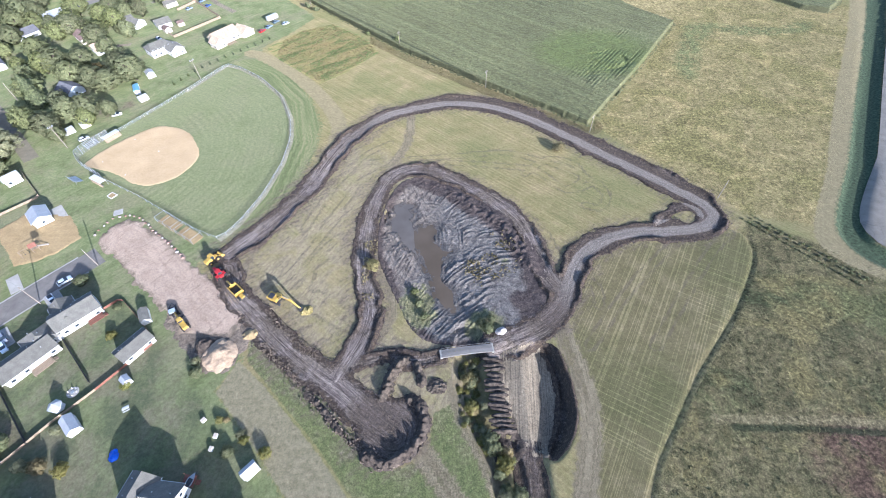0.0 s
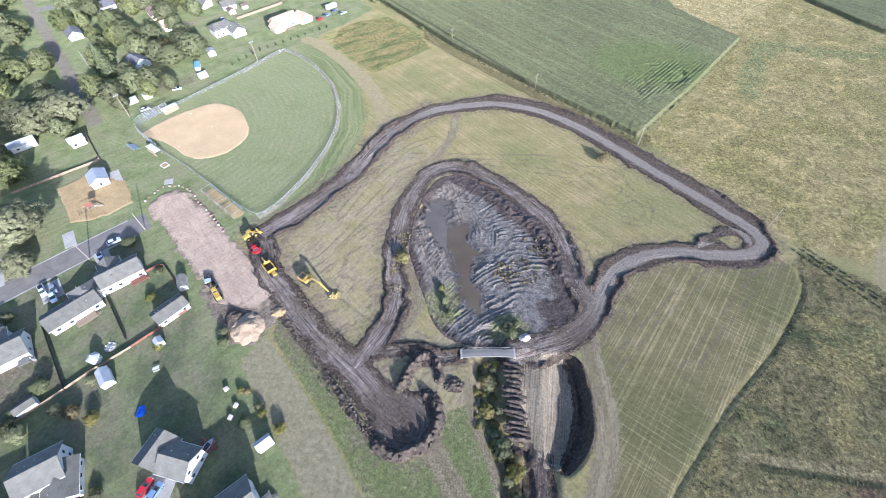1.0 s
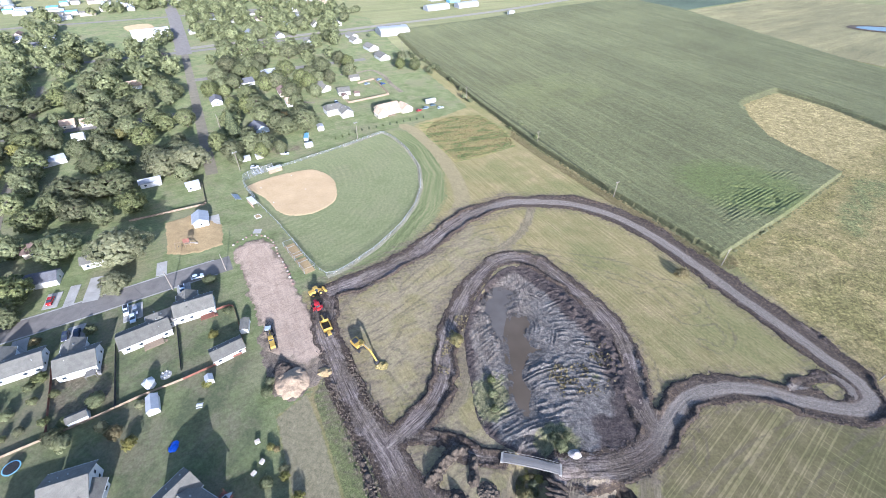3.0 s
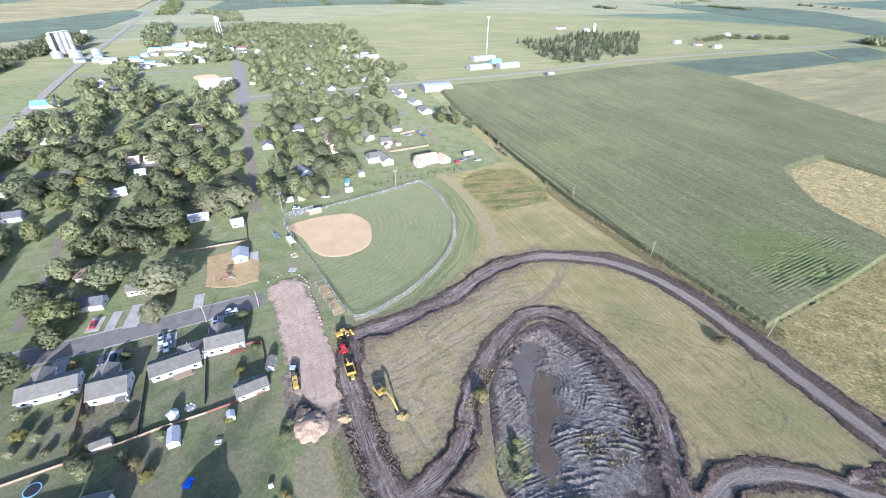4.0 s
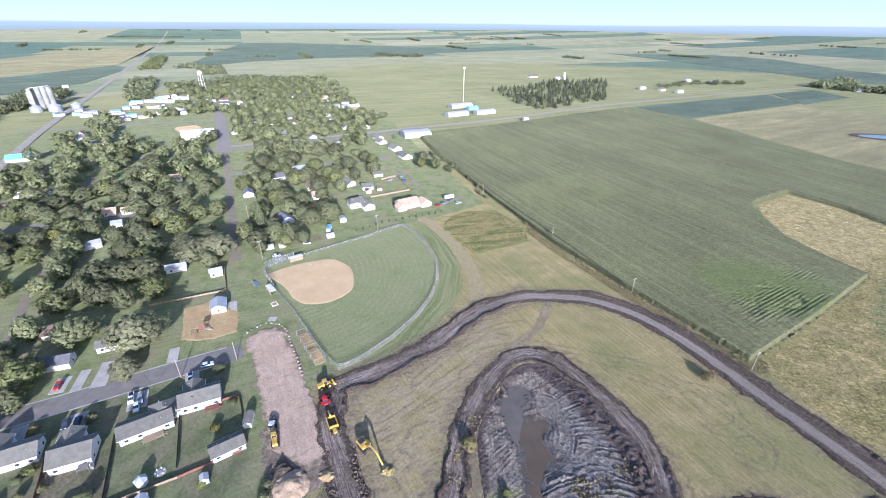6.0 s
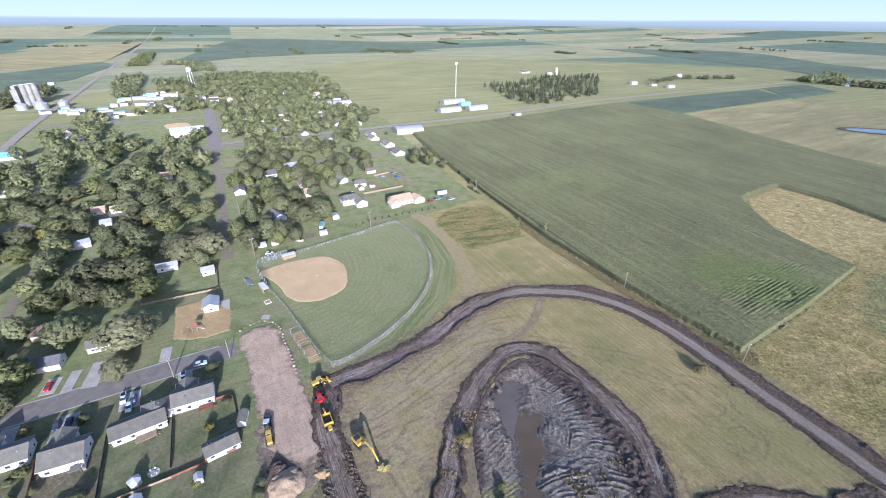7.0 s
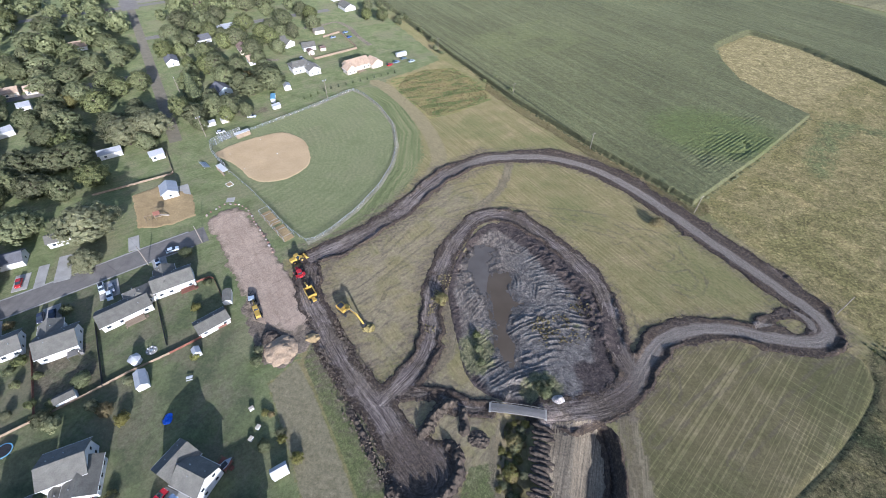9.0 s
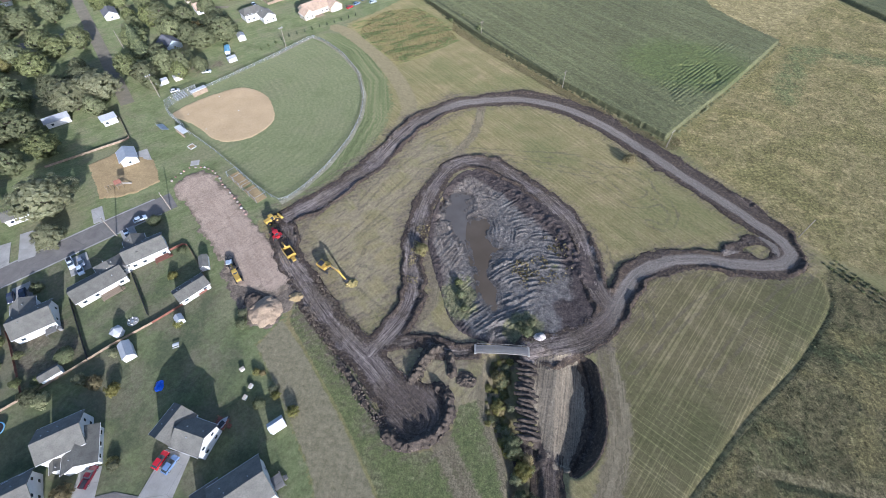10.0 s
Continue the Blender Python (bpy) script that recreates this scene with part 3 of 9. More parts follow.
    c = s.mix(s.math("MULTIPLY", s.zone("yard", rag, 2.0, 3.0), s.remap(s.noise(0.07, 5, 0.7, s.turned(20), 0.5), 0.46, 0.62, 0.0, 0.75)), c, (0.150, 0.136, 0.088))
    scraped = s.noise(1.0, 5, 0.75, s.turned(58, (0.16, 0.7, 1)), 0.9)
    worn = s.ramp(scraped, (0.32, (0.150, 0.122, 0.090)), (0.44, (0.200, 0.166, 0.108)), (0.55, (0.265, 0.224, 0.138)), (0.7, (0.205, 0.196, 0.092)))
    c = s.mix(s.math("MULTIPLY", s.zone("brown", rag, 6.0, 5.0), s.remap(s.noise(0.10, 4, 0.6, None, 0.6), 0.36, 0.56, 0.25, 0.95)), c, worn)
    c = s.mix(s.math("MULTIPLY", s.zone("garden", rag, 2.0, 1.5), s.remap(mid, 0.35, 0.6, 0.25, 0.9)), c, s.vary((0.120, 0.100, 0.070), fine, 0.7, 1.3))
    c = s.mix(s.zone("meadow", rag, 0.8), c, meadow)
    c = s.mix(s.zone("tan", rag, 1.5), c, tan)
    c = s.mix(s.zone("hay2", rag, 0.8), c, hay2)
    c = s.mix(s.zone("verge", rag, 0.6, 0.6), c, s.vary((0.222, 0.188, 0.104), s.noise(0.25, 4, 0.7), 0.88, 1.12))
    c = s.mix(s.zone("ditch", rag, 1.0, 1.2), c, s.vary((0.052, 0.072, 0.040), fine, 0.7, 1.3))
    c = s.mix(s.zone("strip", rag, 0.8), c, strip)
    c = s.mix(s.zone("rank", rag, 0.7), c, rank)
    c = s.mix(s.zone("scrub", rag, 1.0), c, scrub)
    # worn lanes, and the marks of single wheels
    streak = s.noise(1.0, 4, 0.75, s.along("lane_side", 1.6, 0.06))
    lane = s.ramp(streak, (0.3, (0.100, 0.083, 0.054)), (0.5, (0.168, 0.140, 0.090)), (0.68, (0.248, 0.208, 0.136)))
    c = s.mix(s.math("MULTIPLY", s.zone("lane", rag, 1.6, 0.8), s.remap(streak, 0.30, 0.46, 0.45, 0.95)), c, lane)
    wheel = s.remap(s.math("ABSOLUTE", s.math("ADD", s.attr("rut"), s.math("MULTIPLY_ADD", rag, 0.8, -1.6))), 0.2, 0.75, 1.0, 0.0)
    marks = s.math("MULTIPLY", wheel, s.remap(s.noise(0.12, 4, 0.65), 0.40, 0.56, 0.10, 0.5))
    c = s.mix(marks, c, (0.110, 0.092, 0.066))
    scuff = s.math("MULTIPLY", s.zone("track", rag, 6.0, 3.0), s.remap(s.noise(0.5, 4, 0.7, s.turned(35, (0.12, 1, 1))), 0.38, 0.62, 0.1, 0.85))
    c = s.mix(scuff, c, s.vary((0.130, 0.104, 0.078), fine, 0.7, 1.3))
    wild = s.math("MAXIMUM", s.math("MAXIMUM", s.zone("meadow", rag, 0.8), s.zone("tan", rag, 1.5)), s.math("MULTIPLY", s.math("MAXIMUM", s.zone("rank", rag, 0.7), s.zone("scrub", rag, 1.0)), 0.7))
    coarse = s.math("MULTIPLY_ADD", wild, 0.68, 0.32)
    c = s.vary(s.vary(c, fine, 0.80, 1.20), s.math("MULTIPLY_ADD", s.math("ADD", blade, -0.5), coarse, 0.5), 0.60, 1.40)
    c = s.vary(c, s.math("MULTIPLY_ADD", s.math("ADD", s.noise(1.9, 3, 0.85), -0.5), coarse, 0.5), 0.56, 1.44)
    h = s.math("ADD", s.math("MULTIPLY", fine, 0.4), s.math("MULTIPLY", blade, 0.35))
    s.bump(h, 0.6, 0.3)
    return s.done(c)


def soil_material():
    """Bulldozed topsoil: packed grey-brown where wheels run, black and cloddy along the rims."""
    s = Shader("bulldozed_soil", 0.92, 0.0, 0.2)
    fine, clod, mid = s.noise(2.4, 5, 0.8), s.noise(0.9, 5, 0.75), s.noise(0.16, 3, 0.6)
    run = s.noise(1.0, 4, 0.8, s.along("across", 1.3, 0.035), 0.25)
    thin = s.noise(1.0, 3, 0.75, s.along("across", 3.4, 0.07), 0.15)
    packed = s.ramp(run, (0.30, (0.072, 0.058, 0.050)), (0.42, (0.138, 0.113, 0.100)), (0.55, (0.205, 0.172, 0.150)), (0.70, (0.285, 0.244, 0.212)))
    packed = s.mix(s.remap(s.noise(0.11, 4, 0.65, None, 0.8), 0.42, 0.60, 0.0, 0.75), packed, s.ramp(clod, (0.35, (0.074, 0.058, 0.043)), (0.65, (0.173, 0.143, 0.109))))
    packed = s.vary(s.vary(packed, thin, 0.62, 1.38), s.noise(0.6, 5, 0.8, None, 0.8), 0.60, 1.40)
    crack = s.math("ABSOLUTE", s.math("ADD", s.noise(1.0, 3, 0.6, s.along("across", 0.55, 0.03), 0.5), -0.5))
    packed = s.mix(s.remap(crack, 0.0, 0.022, 0.75, 0.0), packed, (0.032, 0.024, 0.021))
    dark = s.ramp(clod, (0.3, (0.036, 0.029, 0.024)), (0.52, (0.069, 0.052, 0.039)), (0.66, (0.137, 0.104, 0.071)), (0.8, (0.200, 0.152, 0.102)))
    core = s.remap(s.math("ADD", s.attr("rim"), s.math("ADD", s.math("MULTIPLY_ADD", clod, 4.0, -2.0), s.math("MULTIPLY_ADD", s.noise(0.07, 3), 6.0, -3.0))), 1.4, 2.6)
    core = s.math("MULTIPLY", core, s.remap(s.attr("worn"), 0.0, 1.0, 0.40, 1.0))
    crown_road = s.remap(s.math("ABSOLUTE", s.math("ADD", s.attr("across"), s.math("MULTIPLY_ADD", s.noise(0.15, 3, 0.6), 2.4, -1.2))), 1.7, 2.7, 1.0, 0.0)
    crown_road = s.math("MULTIPLY", crown_road, s.attr("gravelled"))
    core = s.math("MULTIPLY", core, s.math("MULTIPLY_ADD", s.attr("gravelled"), -0.75, 1.0))
    c = s.mix(core, dark, packed)
    pale = s.vary(s.vary((0.205, 0.178, 0.150), run, 0.75, 1.25), s.noise(1.6, 4, 0.8), 0.70, 1.30)
    c = s.mix(s.math("MULTIPLY", crown_road, 0.92), c, pale)
    c = s.vary(s.vary(c, fine, 0.55, 1.45), s.noise(6, 3, 0.75), 0.75, 1.25)
    s.bump(s.math("ADD", s.math("MULTIPLY", clod, 0.5), s.math("ADD", fine, s.math("MULTIPLY", thin, 0.6))), 1.0, 0.3)
    return s.done(c)


def mud_material():
    s = Shader("pond_mud", 0.75, 0.0, 0.18)
    fine, clod, mid = s.noise(2.4, 5, 0.7), s.noise(0.7, 4, 0.65, None, 0.8), s.noise(0.09, 4, 0.6, None, 0.6)
    grey = s.ramp(clod, (0.3, (0.082, 0.073, 0.066)), (0.52, (0.145, 0.130, 0.115)), (0.72, (0.235, 0.208, 0.178)))
    silt = s.ramp(s.noise(1.0, 5, 0.75, s.turned(112, (0.10, 0.9, 1)), 0.5), (0.3, (0.082, 0.068, 0.056)), (0.5, (0.154, 0.130, 0.108)), (0.7, (0.240, 0.208, 0.170)))
    grey = s.mix(s.remap(s.attr("west"), -4.0, 4.0), grey, silt)
    dark = s.ramp(clod, (0.3, (0.030, 0.024, 0.023)), (0.7, (0.105, 0.082, 0.070)))
    weedy = s.ramp(clod, (0.35, (0.096, 0.100, 0.050)), (0.65, (0.195, 0.178, 0.098)))
    c = s.mix(s.remap(s.math("ADD", s.attr("topsoil"), s.math("MULTIPLY_ADD", mid, 8, -4)), -1.2, 1.2), grey, dark)
    c = s.mix(s.remap(s.math("ADD", s.attr("weeds"), s.math("MULTIPLY_ADD", s.noise(0.3, 4, 0.7), 9, -4.5)), -1.0, 1.0), c, weedy)
    wet = s.remap(s.attr("wet"), -2.2, -0.2)
    c = s.mix(wet, c, s.vary(c, mid, 0.55, 0.7))
    s.put(s.bsdf.inputs["Roughness"], s.remap(wet, 0, 1, 0.8, 0.35))
    c = s.vary(s.vary(c, fine, 0.62, 1.38), s.noise(0.35, 4, 0.7, None, 1.2), 0.70, 1.3)
    s.bump(s.math("ADD", s.math("MULTIPLY", clod, 0.7), fine), 0.9, 0.25)
    return s.done(c)


def loose_material(name, dark, light, coarse=0.35, relief=0.5, track=None, grit=1.0):
    """Gravel, sand and bare earth."""
    s = Shader(name, 0.95, 0.0, 0.2)
    mid = s.noise(coarse, 4, 0.6, s.turned(*track) if track else None)
    c = s.ramp(mid, (0.3, dark), (0.7, light))
    c = s.vary(s.vary(c, s.noise(0.09, 4), 1 - 0.2 * grit, 1 + 0.18 * grit), s.noise(4, 4, 0.8), 1 - 0.4 * grit, 1 + 0.4 * grit)
    c = s.vary(c, s.noise(1.4, 4, 0.75), 1 - 0.34 * grit, 1 + 0.34 * grit)
    s.bump(s.noise(2.5, 4, 0.7), relief, 0.12)
    return s.done(c)


def gravel_material():
    """Pinkish gravel: pale where cars turn, with curved wheel marks, muddy brown towards its rims."""
    s = Shader("pink_gravel", 0.95, 0.0, 0.2)
    mid = s.noise(0.5, 4, 0.65, s.turned(-42, (0.3, 1, 1)))
    c = s.ramp(mid, (0.3, (0.275, 0.208, 0.156)), (0.7, (0.362, 0.282, 0.214)))
    for cx, cy, k, shift in ((-97.0, 92.0, 1.7, 0.0), (-120.0, 114.0, 1.3, 2.0)):
        far = s.tree.nodes.new("ShaderNodeVectorMath")
        far.operation = "DISTANCE"
        far.inputs[1].default_value = (cx, cy, 0.0)
        s.tree.links.new(s.place, far.inputs[0])
        arc = s.math("SINE", s.math("MULTIPLY_ADD", far.outputs["Value"], k, s.math("MULTIPLY_ADD", s.noise(0.10, 3), 7.0, shift)))
        c = s.mix(s.math("MULTIPLY", s.remap(arc, 0.82, 0.98), s.remap(s.noise(0.13, 4, 0.65, s.turned(shift * 30)), 0.42, 0.60, 0.0, 0.24)), c, (0.150, 0.120, 0.090))
    muddy = s.math("ADD", s.attr("rim"), s.math("MULTIPLY_ADD", s.noise(0.25, 4, 0.65), 8.0, -4.0))
    c = s.mix(s.remap(muddy, -0.6, 2.2, 0.85, 0.0), c, s.ramp(mid, (0.35, (0.085, 0.069, 0.050)), (0.65, (0.165, 0.138, 0.096))))
    c = s.vary(s.vary(c, s.noise(0.09, 4), 0.86, 1.12), s.noise(4, 4, 0.8), 0.76, 1.24)
    c = s.vary(c, s.noise(1.4, 4, 0.75), 0.82, 1.18)
    s.bump(s.noise(2.5, 4, 0.7), 0.5, 0.12)
    return s.done(c)


def crop_material(name, dark, light, angle, row=0.6, plots=False):
    s = Shader(name, 0.85, 0.0, 0.25)
    leaf = s.noise(2.6, 4, 0.75)
    rows = s.noise(1.0, 2, 0.5, s.turned(angle, (0.02, row, 1)))
    c = s.ramp(leaf, (0.32, dark), (0.68, light))
    lines = s.remap(s.noise(1.0, 3, 0.6, s.turned(angle, (0.003, row * 0.3, 1))), 0.42, 0.58)
    c = s.vary(c, lines, 0.93, 1.07)
    c = s.vary(s.vary(c, rows, 0.86, 1.14), s.noise(0.012, 4, 0.6), 0.84, 1.16)
    if plots:
        rag = s.noise(0.3, 3, 0.6)
        light_plot = s.math("MULTIPLY", s.zone("plot", rag, 2.0, 1.0), s.remap(s.noise(0.05, 3), 0.35, 0.6, 0.15, 0.6))
        c = s.mix(light_plot, c, s.vary((0.140, 0.148, 0.060), leaf, 0.6, 1.4))
        c = s.mix(s.math("MULTIPLY", s.zone("lush", rag, 10.0, 8.0), 0.75), c, s.vary((0.105, 0.128, 0.040), leaf, 0.55, 1.45))
        c = s.mix(s.math("MULTIPLY", s.zone("wheeling", rag, 0.5, 0.5), 0.7), c, (0.045, 0.050, 0.022))
    c = s.vary(s.vary(c, s.noise(0.35, 4, 0.8), 0.80, 1.20), s.noise(1.0, 4, 0.8), 0.58, 1.42)
    if plots:
        c = s.mix(s.remap(s.attr("rim"), 0.5, 1.3, 0.5, 0.0), c, (0.090, 0.086, 0.044))
    s.bump(s.math("ADD", leaf, s.math("MULTIPLY", rows, 0.6)), 0.8, 0.35)
    return s.done(c)


def asphalt_material(name, dark, light):
    s = Shader(name, 0.85, 0.0, 0.3)
    c = s.ramp(s.noise(0.25, 4, 0.6), (0.3, dark), (0.7, light))
    crack = s.cells(0.12, None, "Distance", "DISTANCE_TO_EDGE")
    c = s.mix(s.remap(crack, 0.0, 0.012, 0.3, 0.0), c, (0.05, 0.05, 0.05))
    return s.done(s.vary(c, s.noise(7, 3, 0.7), 0.88, 1.12))


MAT_GROUND, MAT_SOIL, MAT_MUD = ground_material(), soil_material(), mud_material()
MAT_GRAVEL = gravel_material()
MAT_INFIELD = loose_material("infield_clay", (0.345, 0.256, 0.145), (0.395, 0.297, 0.176), 0.12, 0.15, None, 0.35)
MAT_EARTH = loose_material("bare_earth", (0.235, 0.172, 0.088), (0.315, 0.236, 0.126), 0.2, 0.4, None, 0.45)
MAT_DARK_SOIL = loose_material("dark_soil", (0.040, 0.032, 0.027), (0.105, 0.084, 0.066), 0.6, 1.0)
MAT_TRACK = loose_material("worn_track", (0.120, 0.102, 0.074), (0.205, 0.175, 0.132), 0.7, 0.4)
MAT_SPOIL = loose_material("spoil_earth", (0.044, 0.036, 0.029), (0.125, 0.100, 0.076), 0.8, 1.0)
MAT_CLAY = loose_material("striped_clay", (0.105, 0.088, 0.066), (0.275, 0.228, 0.160), 1.0, 0.7, (84, (0.05, 1.7, 1)))
MAT_CORN = crop_material("corn", (0.060, 0.066, 0.028), (0.174, 0.174, 0.082), 133, 0.9, True)
MAT_SOY = crop_material("soybeans", (0.056, 0.078, 0.050), (0.098, 0.122, 0.080), 42, 0.05)
MAT_STUBBLE = crop_material("stubble", (0.150, 0.138, 0.066), (0.235, 0.212, 0.110), 48, 0.10)
MAT_NOTCH = loose_material("dry_grass", (0.150, 0.124, 0.044), (0.360, 0.292, 0.122), 0.7, 0.9)
MAT_STREET = asphalt_material("old_asphalt", (0.118, 0.108, 0.098), (0.170, 0.157, 0.142))
MAT_LANE = asphalt_material("dusty_asphalt", (0.116, 0.102, 0.072), (0.165, 0.148, 0.110))
MAT_ROAD = asphalt_material("pale_road", (0.150, 0.138, 0.116), (0.215, 0.198, 0.168))
MAT_CONCRETE = asphalt_material("concrete", (0.235, 0.228, 0.208), (0.330, 0.320, 0.295))


# ---- ground ----
def spaced(lo, hi, step, low_end, high_end, grow):
    mid = list(np.arange(lo, hi + step, step))
    up, down, d = [mid[-1]], [mid[0]], step
    while up[-1] < high_end:
        d = min(d * grow, 160)
        up.append(up[-1] + d)
    d = step
    while down[-1] > low_end:
        d = min(d * grow, 160)
        down.append(down[-1] - d)
    return np.array(down[:0:-1] + mid + up[1:])


def build_ground():
    xs, ys = spaced(-95, 196, 0.8, -4850, 4850, 1.07), spaced(6, 214, 0.8, -4850, 4850, 1.07)
    gx, gy = (a.ravel() for a in np.meshgrid(xs, ys, indexing="ij"))
    z = terrain(gx, gy)
    dirt, _ = dirt_reach(gx, gy)
    lane, lane_side = np.full(gx.shape, -20.0), np.zeros(gx.shape)
    for line, half in ((SOUTH_TRACK, 2.6), (CREEK_PATH, 1.6), (CROSS_TRACK, 1.7), (EAST_TRACK, 2.7), (INNER, 1.6), (CURVED_TRACK, 1.0)):
        d, side = reach(gx, gy, line, margin=20)
        nearer = half - d > lane
        lane[nearer], lane_side[nearer] = (half - d)[nearer], (d * side)[nearer]
    rut = np.full(gx.shape, 20.0)
    for line in RUTS:
        rut = np.minimum(rut, reach(gx, gy, line, margin=20)[0])
    mud = inside(gx, gy, MUD)
    z -= 0.6 * smooth(np.maximum(np.maximum(dirt, mud), np.maximum(inside(gx, gy, PIT), inside(gx, gy, CLAY)) + 1.1), 0.4, 1.4)
    attrs = {"lawn": inside(gx, gy, LAWN, 40), "meadow": inside(gx, gy, MEADOW, 40), "tan": inside(gx, gy, TAN_FIELD, 40),
             "hay2": inside(gx, gy, EAST_HAY), "strip": inside(gx, gy, STRIP), "rank": inside(gx, gy, RANK_GRASS), "scrub": inside(gx, gy, SCRUB),
             "brown": np.maximum(np.maximum(inside(gx, gy, SCUFFED), inside(gx, gy, SCUFFED_EAST) - 2), inside(gx, gy, SCUFFED_SOUTH) + 3),
             "lane": lane, "lane_side": lane_side, "rut": rut, "verge": np.maximum(4.6 - reach(gx, gy, EAST_VERGE, margin=30)[0], 3.6 - reach(gx, gy, MOWN_PATH, margin=30)[0]), "ditch": 5.0 - reach(gx, gy, EAST_DITCH, margin=30)[0],
             "garden": np.maximum(inside(gx, gy, GARDEN), inside(gx, gy, BEDS)), "field": inside(gx, gy, BALL_FIELD), "fence_off": inside(gx, gy, BALL_FIELD, 60), "apron": np.minimum(inside(gx, gy, APRON, 40), -inside(gx, gy, BALL_FIELD, 40)),
             "notch": inside(gx, gy, NOTCH, 40), "swale": inside(gx, gy, SWALE, 40), "russet": 12 - np.hypot((gx - 110) * 0.8, gy - 25), "old_row": 1.3 - reach(gx, gy, np.array([(74, 37.5), (103, 36.0), (160, 30)]))[0],
             "old_ditch": 0.9 - reach(gx, gy, np.array([(78, 35.0), (103, 33.4), (160, 27.3)]))[0], "yard": inside(gx, gy, YARD), "near": 330 - np.hypot(gx - 20, gy - 110), "far": np.hypot(gx - 50, gy) - 1650 + 900 * smooth(-gx, 700, 1000), "track": np.maximum(dirt, -8) + 2.0 + 2.5 * smooth(-gx, 15, 30)}
    g = sheet("ground", np.stack([gx, gy, z], 1), grid_quads(len(xs), len(ys)), MAT_GROUND, attrs)
    return tagged(g, "open land of mown hay, lawns and rough dry meadow", "ground", kind="structure")


build_ground()

tagged(patch("dirt_track", (-96, 22, 116, 210), 0.45, lambda x, y: dirt_reach(x, y)[0], dirt_height, MAT_SOIL,
             {"across": lambda x, y: dirt_reach(x, y)[1], "gravelled": lambda x, y: smooth(x, -48, -22) * smooth(6.5 - reach(x, y, PERIMETER)[0], 0, 1) * (1 - smooth(-x, -46, -36) * smooth(-y, -112, -106)), "worn": lambda x, y: smooth(lump(x, y, 16, 11), 0.15, 0.45) * (1 - smooth(dirt_reach(x, y)[1] + 1.5 * (lump(x, y, 6, 63) - 0.5), 2.4, 3.6) * smooth(x, -20, 10) * smooth(y, 116, 126)) * (1 - 0.9 * smooth(-np.hypot(x + 16.5, y - 39.5), -15, -9))}),
       "bulldozed dark dirt track with cloddy black berms", "dirt track", kind="structure")


def ridges(phase, along, wide, seed):
    """Narrow uneven ridges of pushed-up mud across a coordinate, broken along their length; 0 to 1."""
    p = phase / wide + 0.9 * lump(phase * 0.4, along * 0.12, 1.0, seed) + 0.25 * lump(phase, along, 0.9, seed + 1)
    tri = np.abs((p % 1.0) - 0.5) * 2
    own = lump(np.floor(p) * 3.7, along * 0.16, 1.0, seed + 2)
    return smooth(tri, 0.25, 0.95) * (0.10 + 0.90 * smooth(own, 0.32, 0.75)) * (0.65 + 0.7 * lump(phase, along, 0.55, seed + 3))


def mud_height(x, y):
    wet, mud = wetness(x, y), inside(x, y, MUD)
    east = smooth(x + 3 * lump(x, y, 6, 13), -7, -1) * smooth(mud - 5.0 * smooth(x, 4, 14), 1.0, 4.5)
    wob = 2.2 * (lump(x, y, 8, 50) - 0.5)
    r = np.hypot(x + 10.9, (y - 108.7) * 0.86)
    turn = np.arctan2(y - 108.7, x + 10.9)
    arcs = ridges(r + wob, turn * 15, 1.75, 60)
    fan = ridges(-0.57 * x + 0.82 * y + wob + 0.02 * (x - 8) ** 2, 0.82 * x + 0.57 * y, 2.0, 66)
    steep = ridges(0.93 * x - 0.36 * y + wob, 0.36 * x + 0.93 * y, 1.5, 72)
    inner = smooth(18.5 - r + 3 * (lump(x, y, 4, 52) - 0.5), -0.6, 0.6) * smooth(y + 2 * lump(x, y, 5, 53), 102, 104.5)
    furrow = arcs * inner + fan * (1 - inner)
    low_east = smooth(x - 0.25 * (y - 80), 12, 17) * smooth(-y, -97, -90)
    west = smooth(-x - 0.35 * (y - 100), 6, 10)
    furrow = furrow * (1 - 0.9 * low_east)
    lumps = 0.26 * (lump(x, y, 1.3, 14) - 0.5) + 0.38 * (lump(x, y, 0.6, 15) - 0.5)
    dry = smooth(-wet, -0.8, 1.2)
    z = terrain(x, y) + 0.1 + dry * (0.42 * east * furrow + 0.16 * (1 - east) * steep * west + (0.50 - 0.15 * low_east) * lumps * (0.4 + 1.2 * lump(x, y, 4, 59)))
    topsoil = np.exp(-((mud - 4.5) / 2.5) ** 2) * smooth(x, -4, 14) * smooth(y, 86, 96)
    return z + topsoil * (0.4 + 1.3 * lump(x, y, 1.4, 16))


tagged(patch("pond_bed", (-27, 62, 40, 146), 0.3, lambda x, y: inside(x, y, MUD) + 0.6, mud_height, MAT_MUD,
             {"topsoil": lambda x, y: np.maximum(9.0 - inside(x, y, MUD) - 7 * smooth(-(x + 0.55 * (y - 100)), -16, -6), 4 - np.hypot((x - 27) * 0.8, y - 79)),
              "weeds": lambda x, y: 6 - np.minimum(np.hypot(x + 9, (y - 78) * 0.7), np.minimum(np.hypot(x - 13, y - 70), np.hypot(x - 22, y - 96) + 5)),
              "wet": wetness, "west": lambda x, y: -8 - x - 0.25 * (100 - y)}),
       "churned grey mud banks round a drained pond", "mud bank", kind="structure")

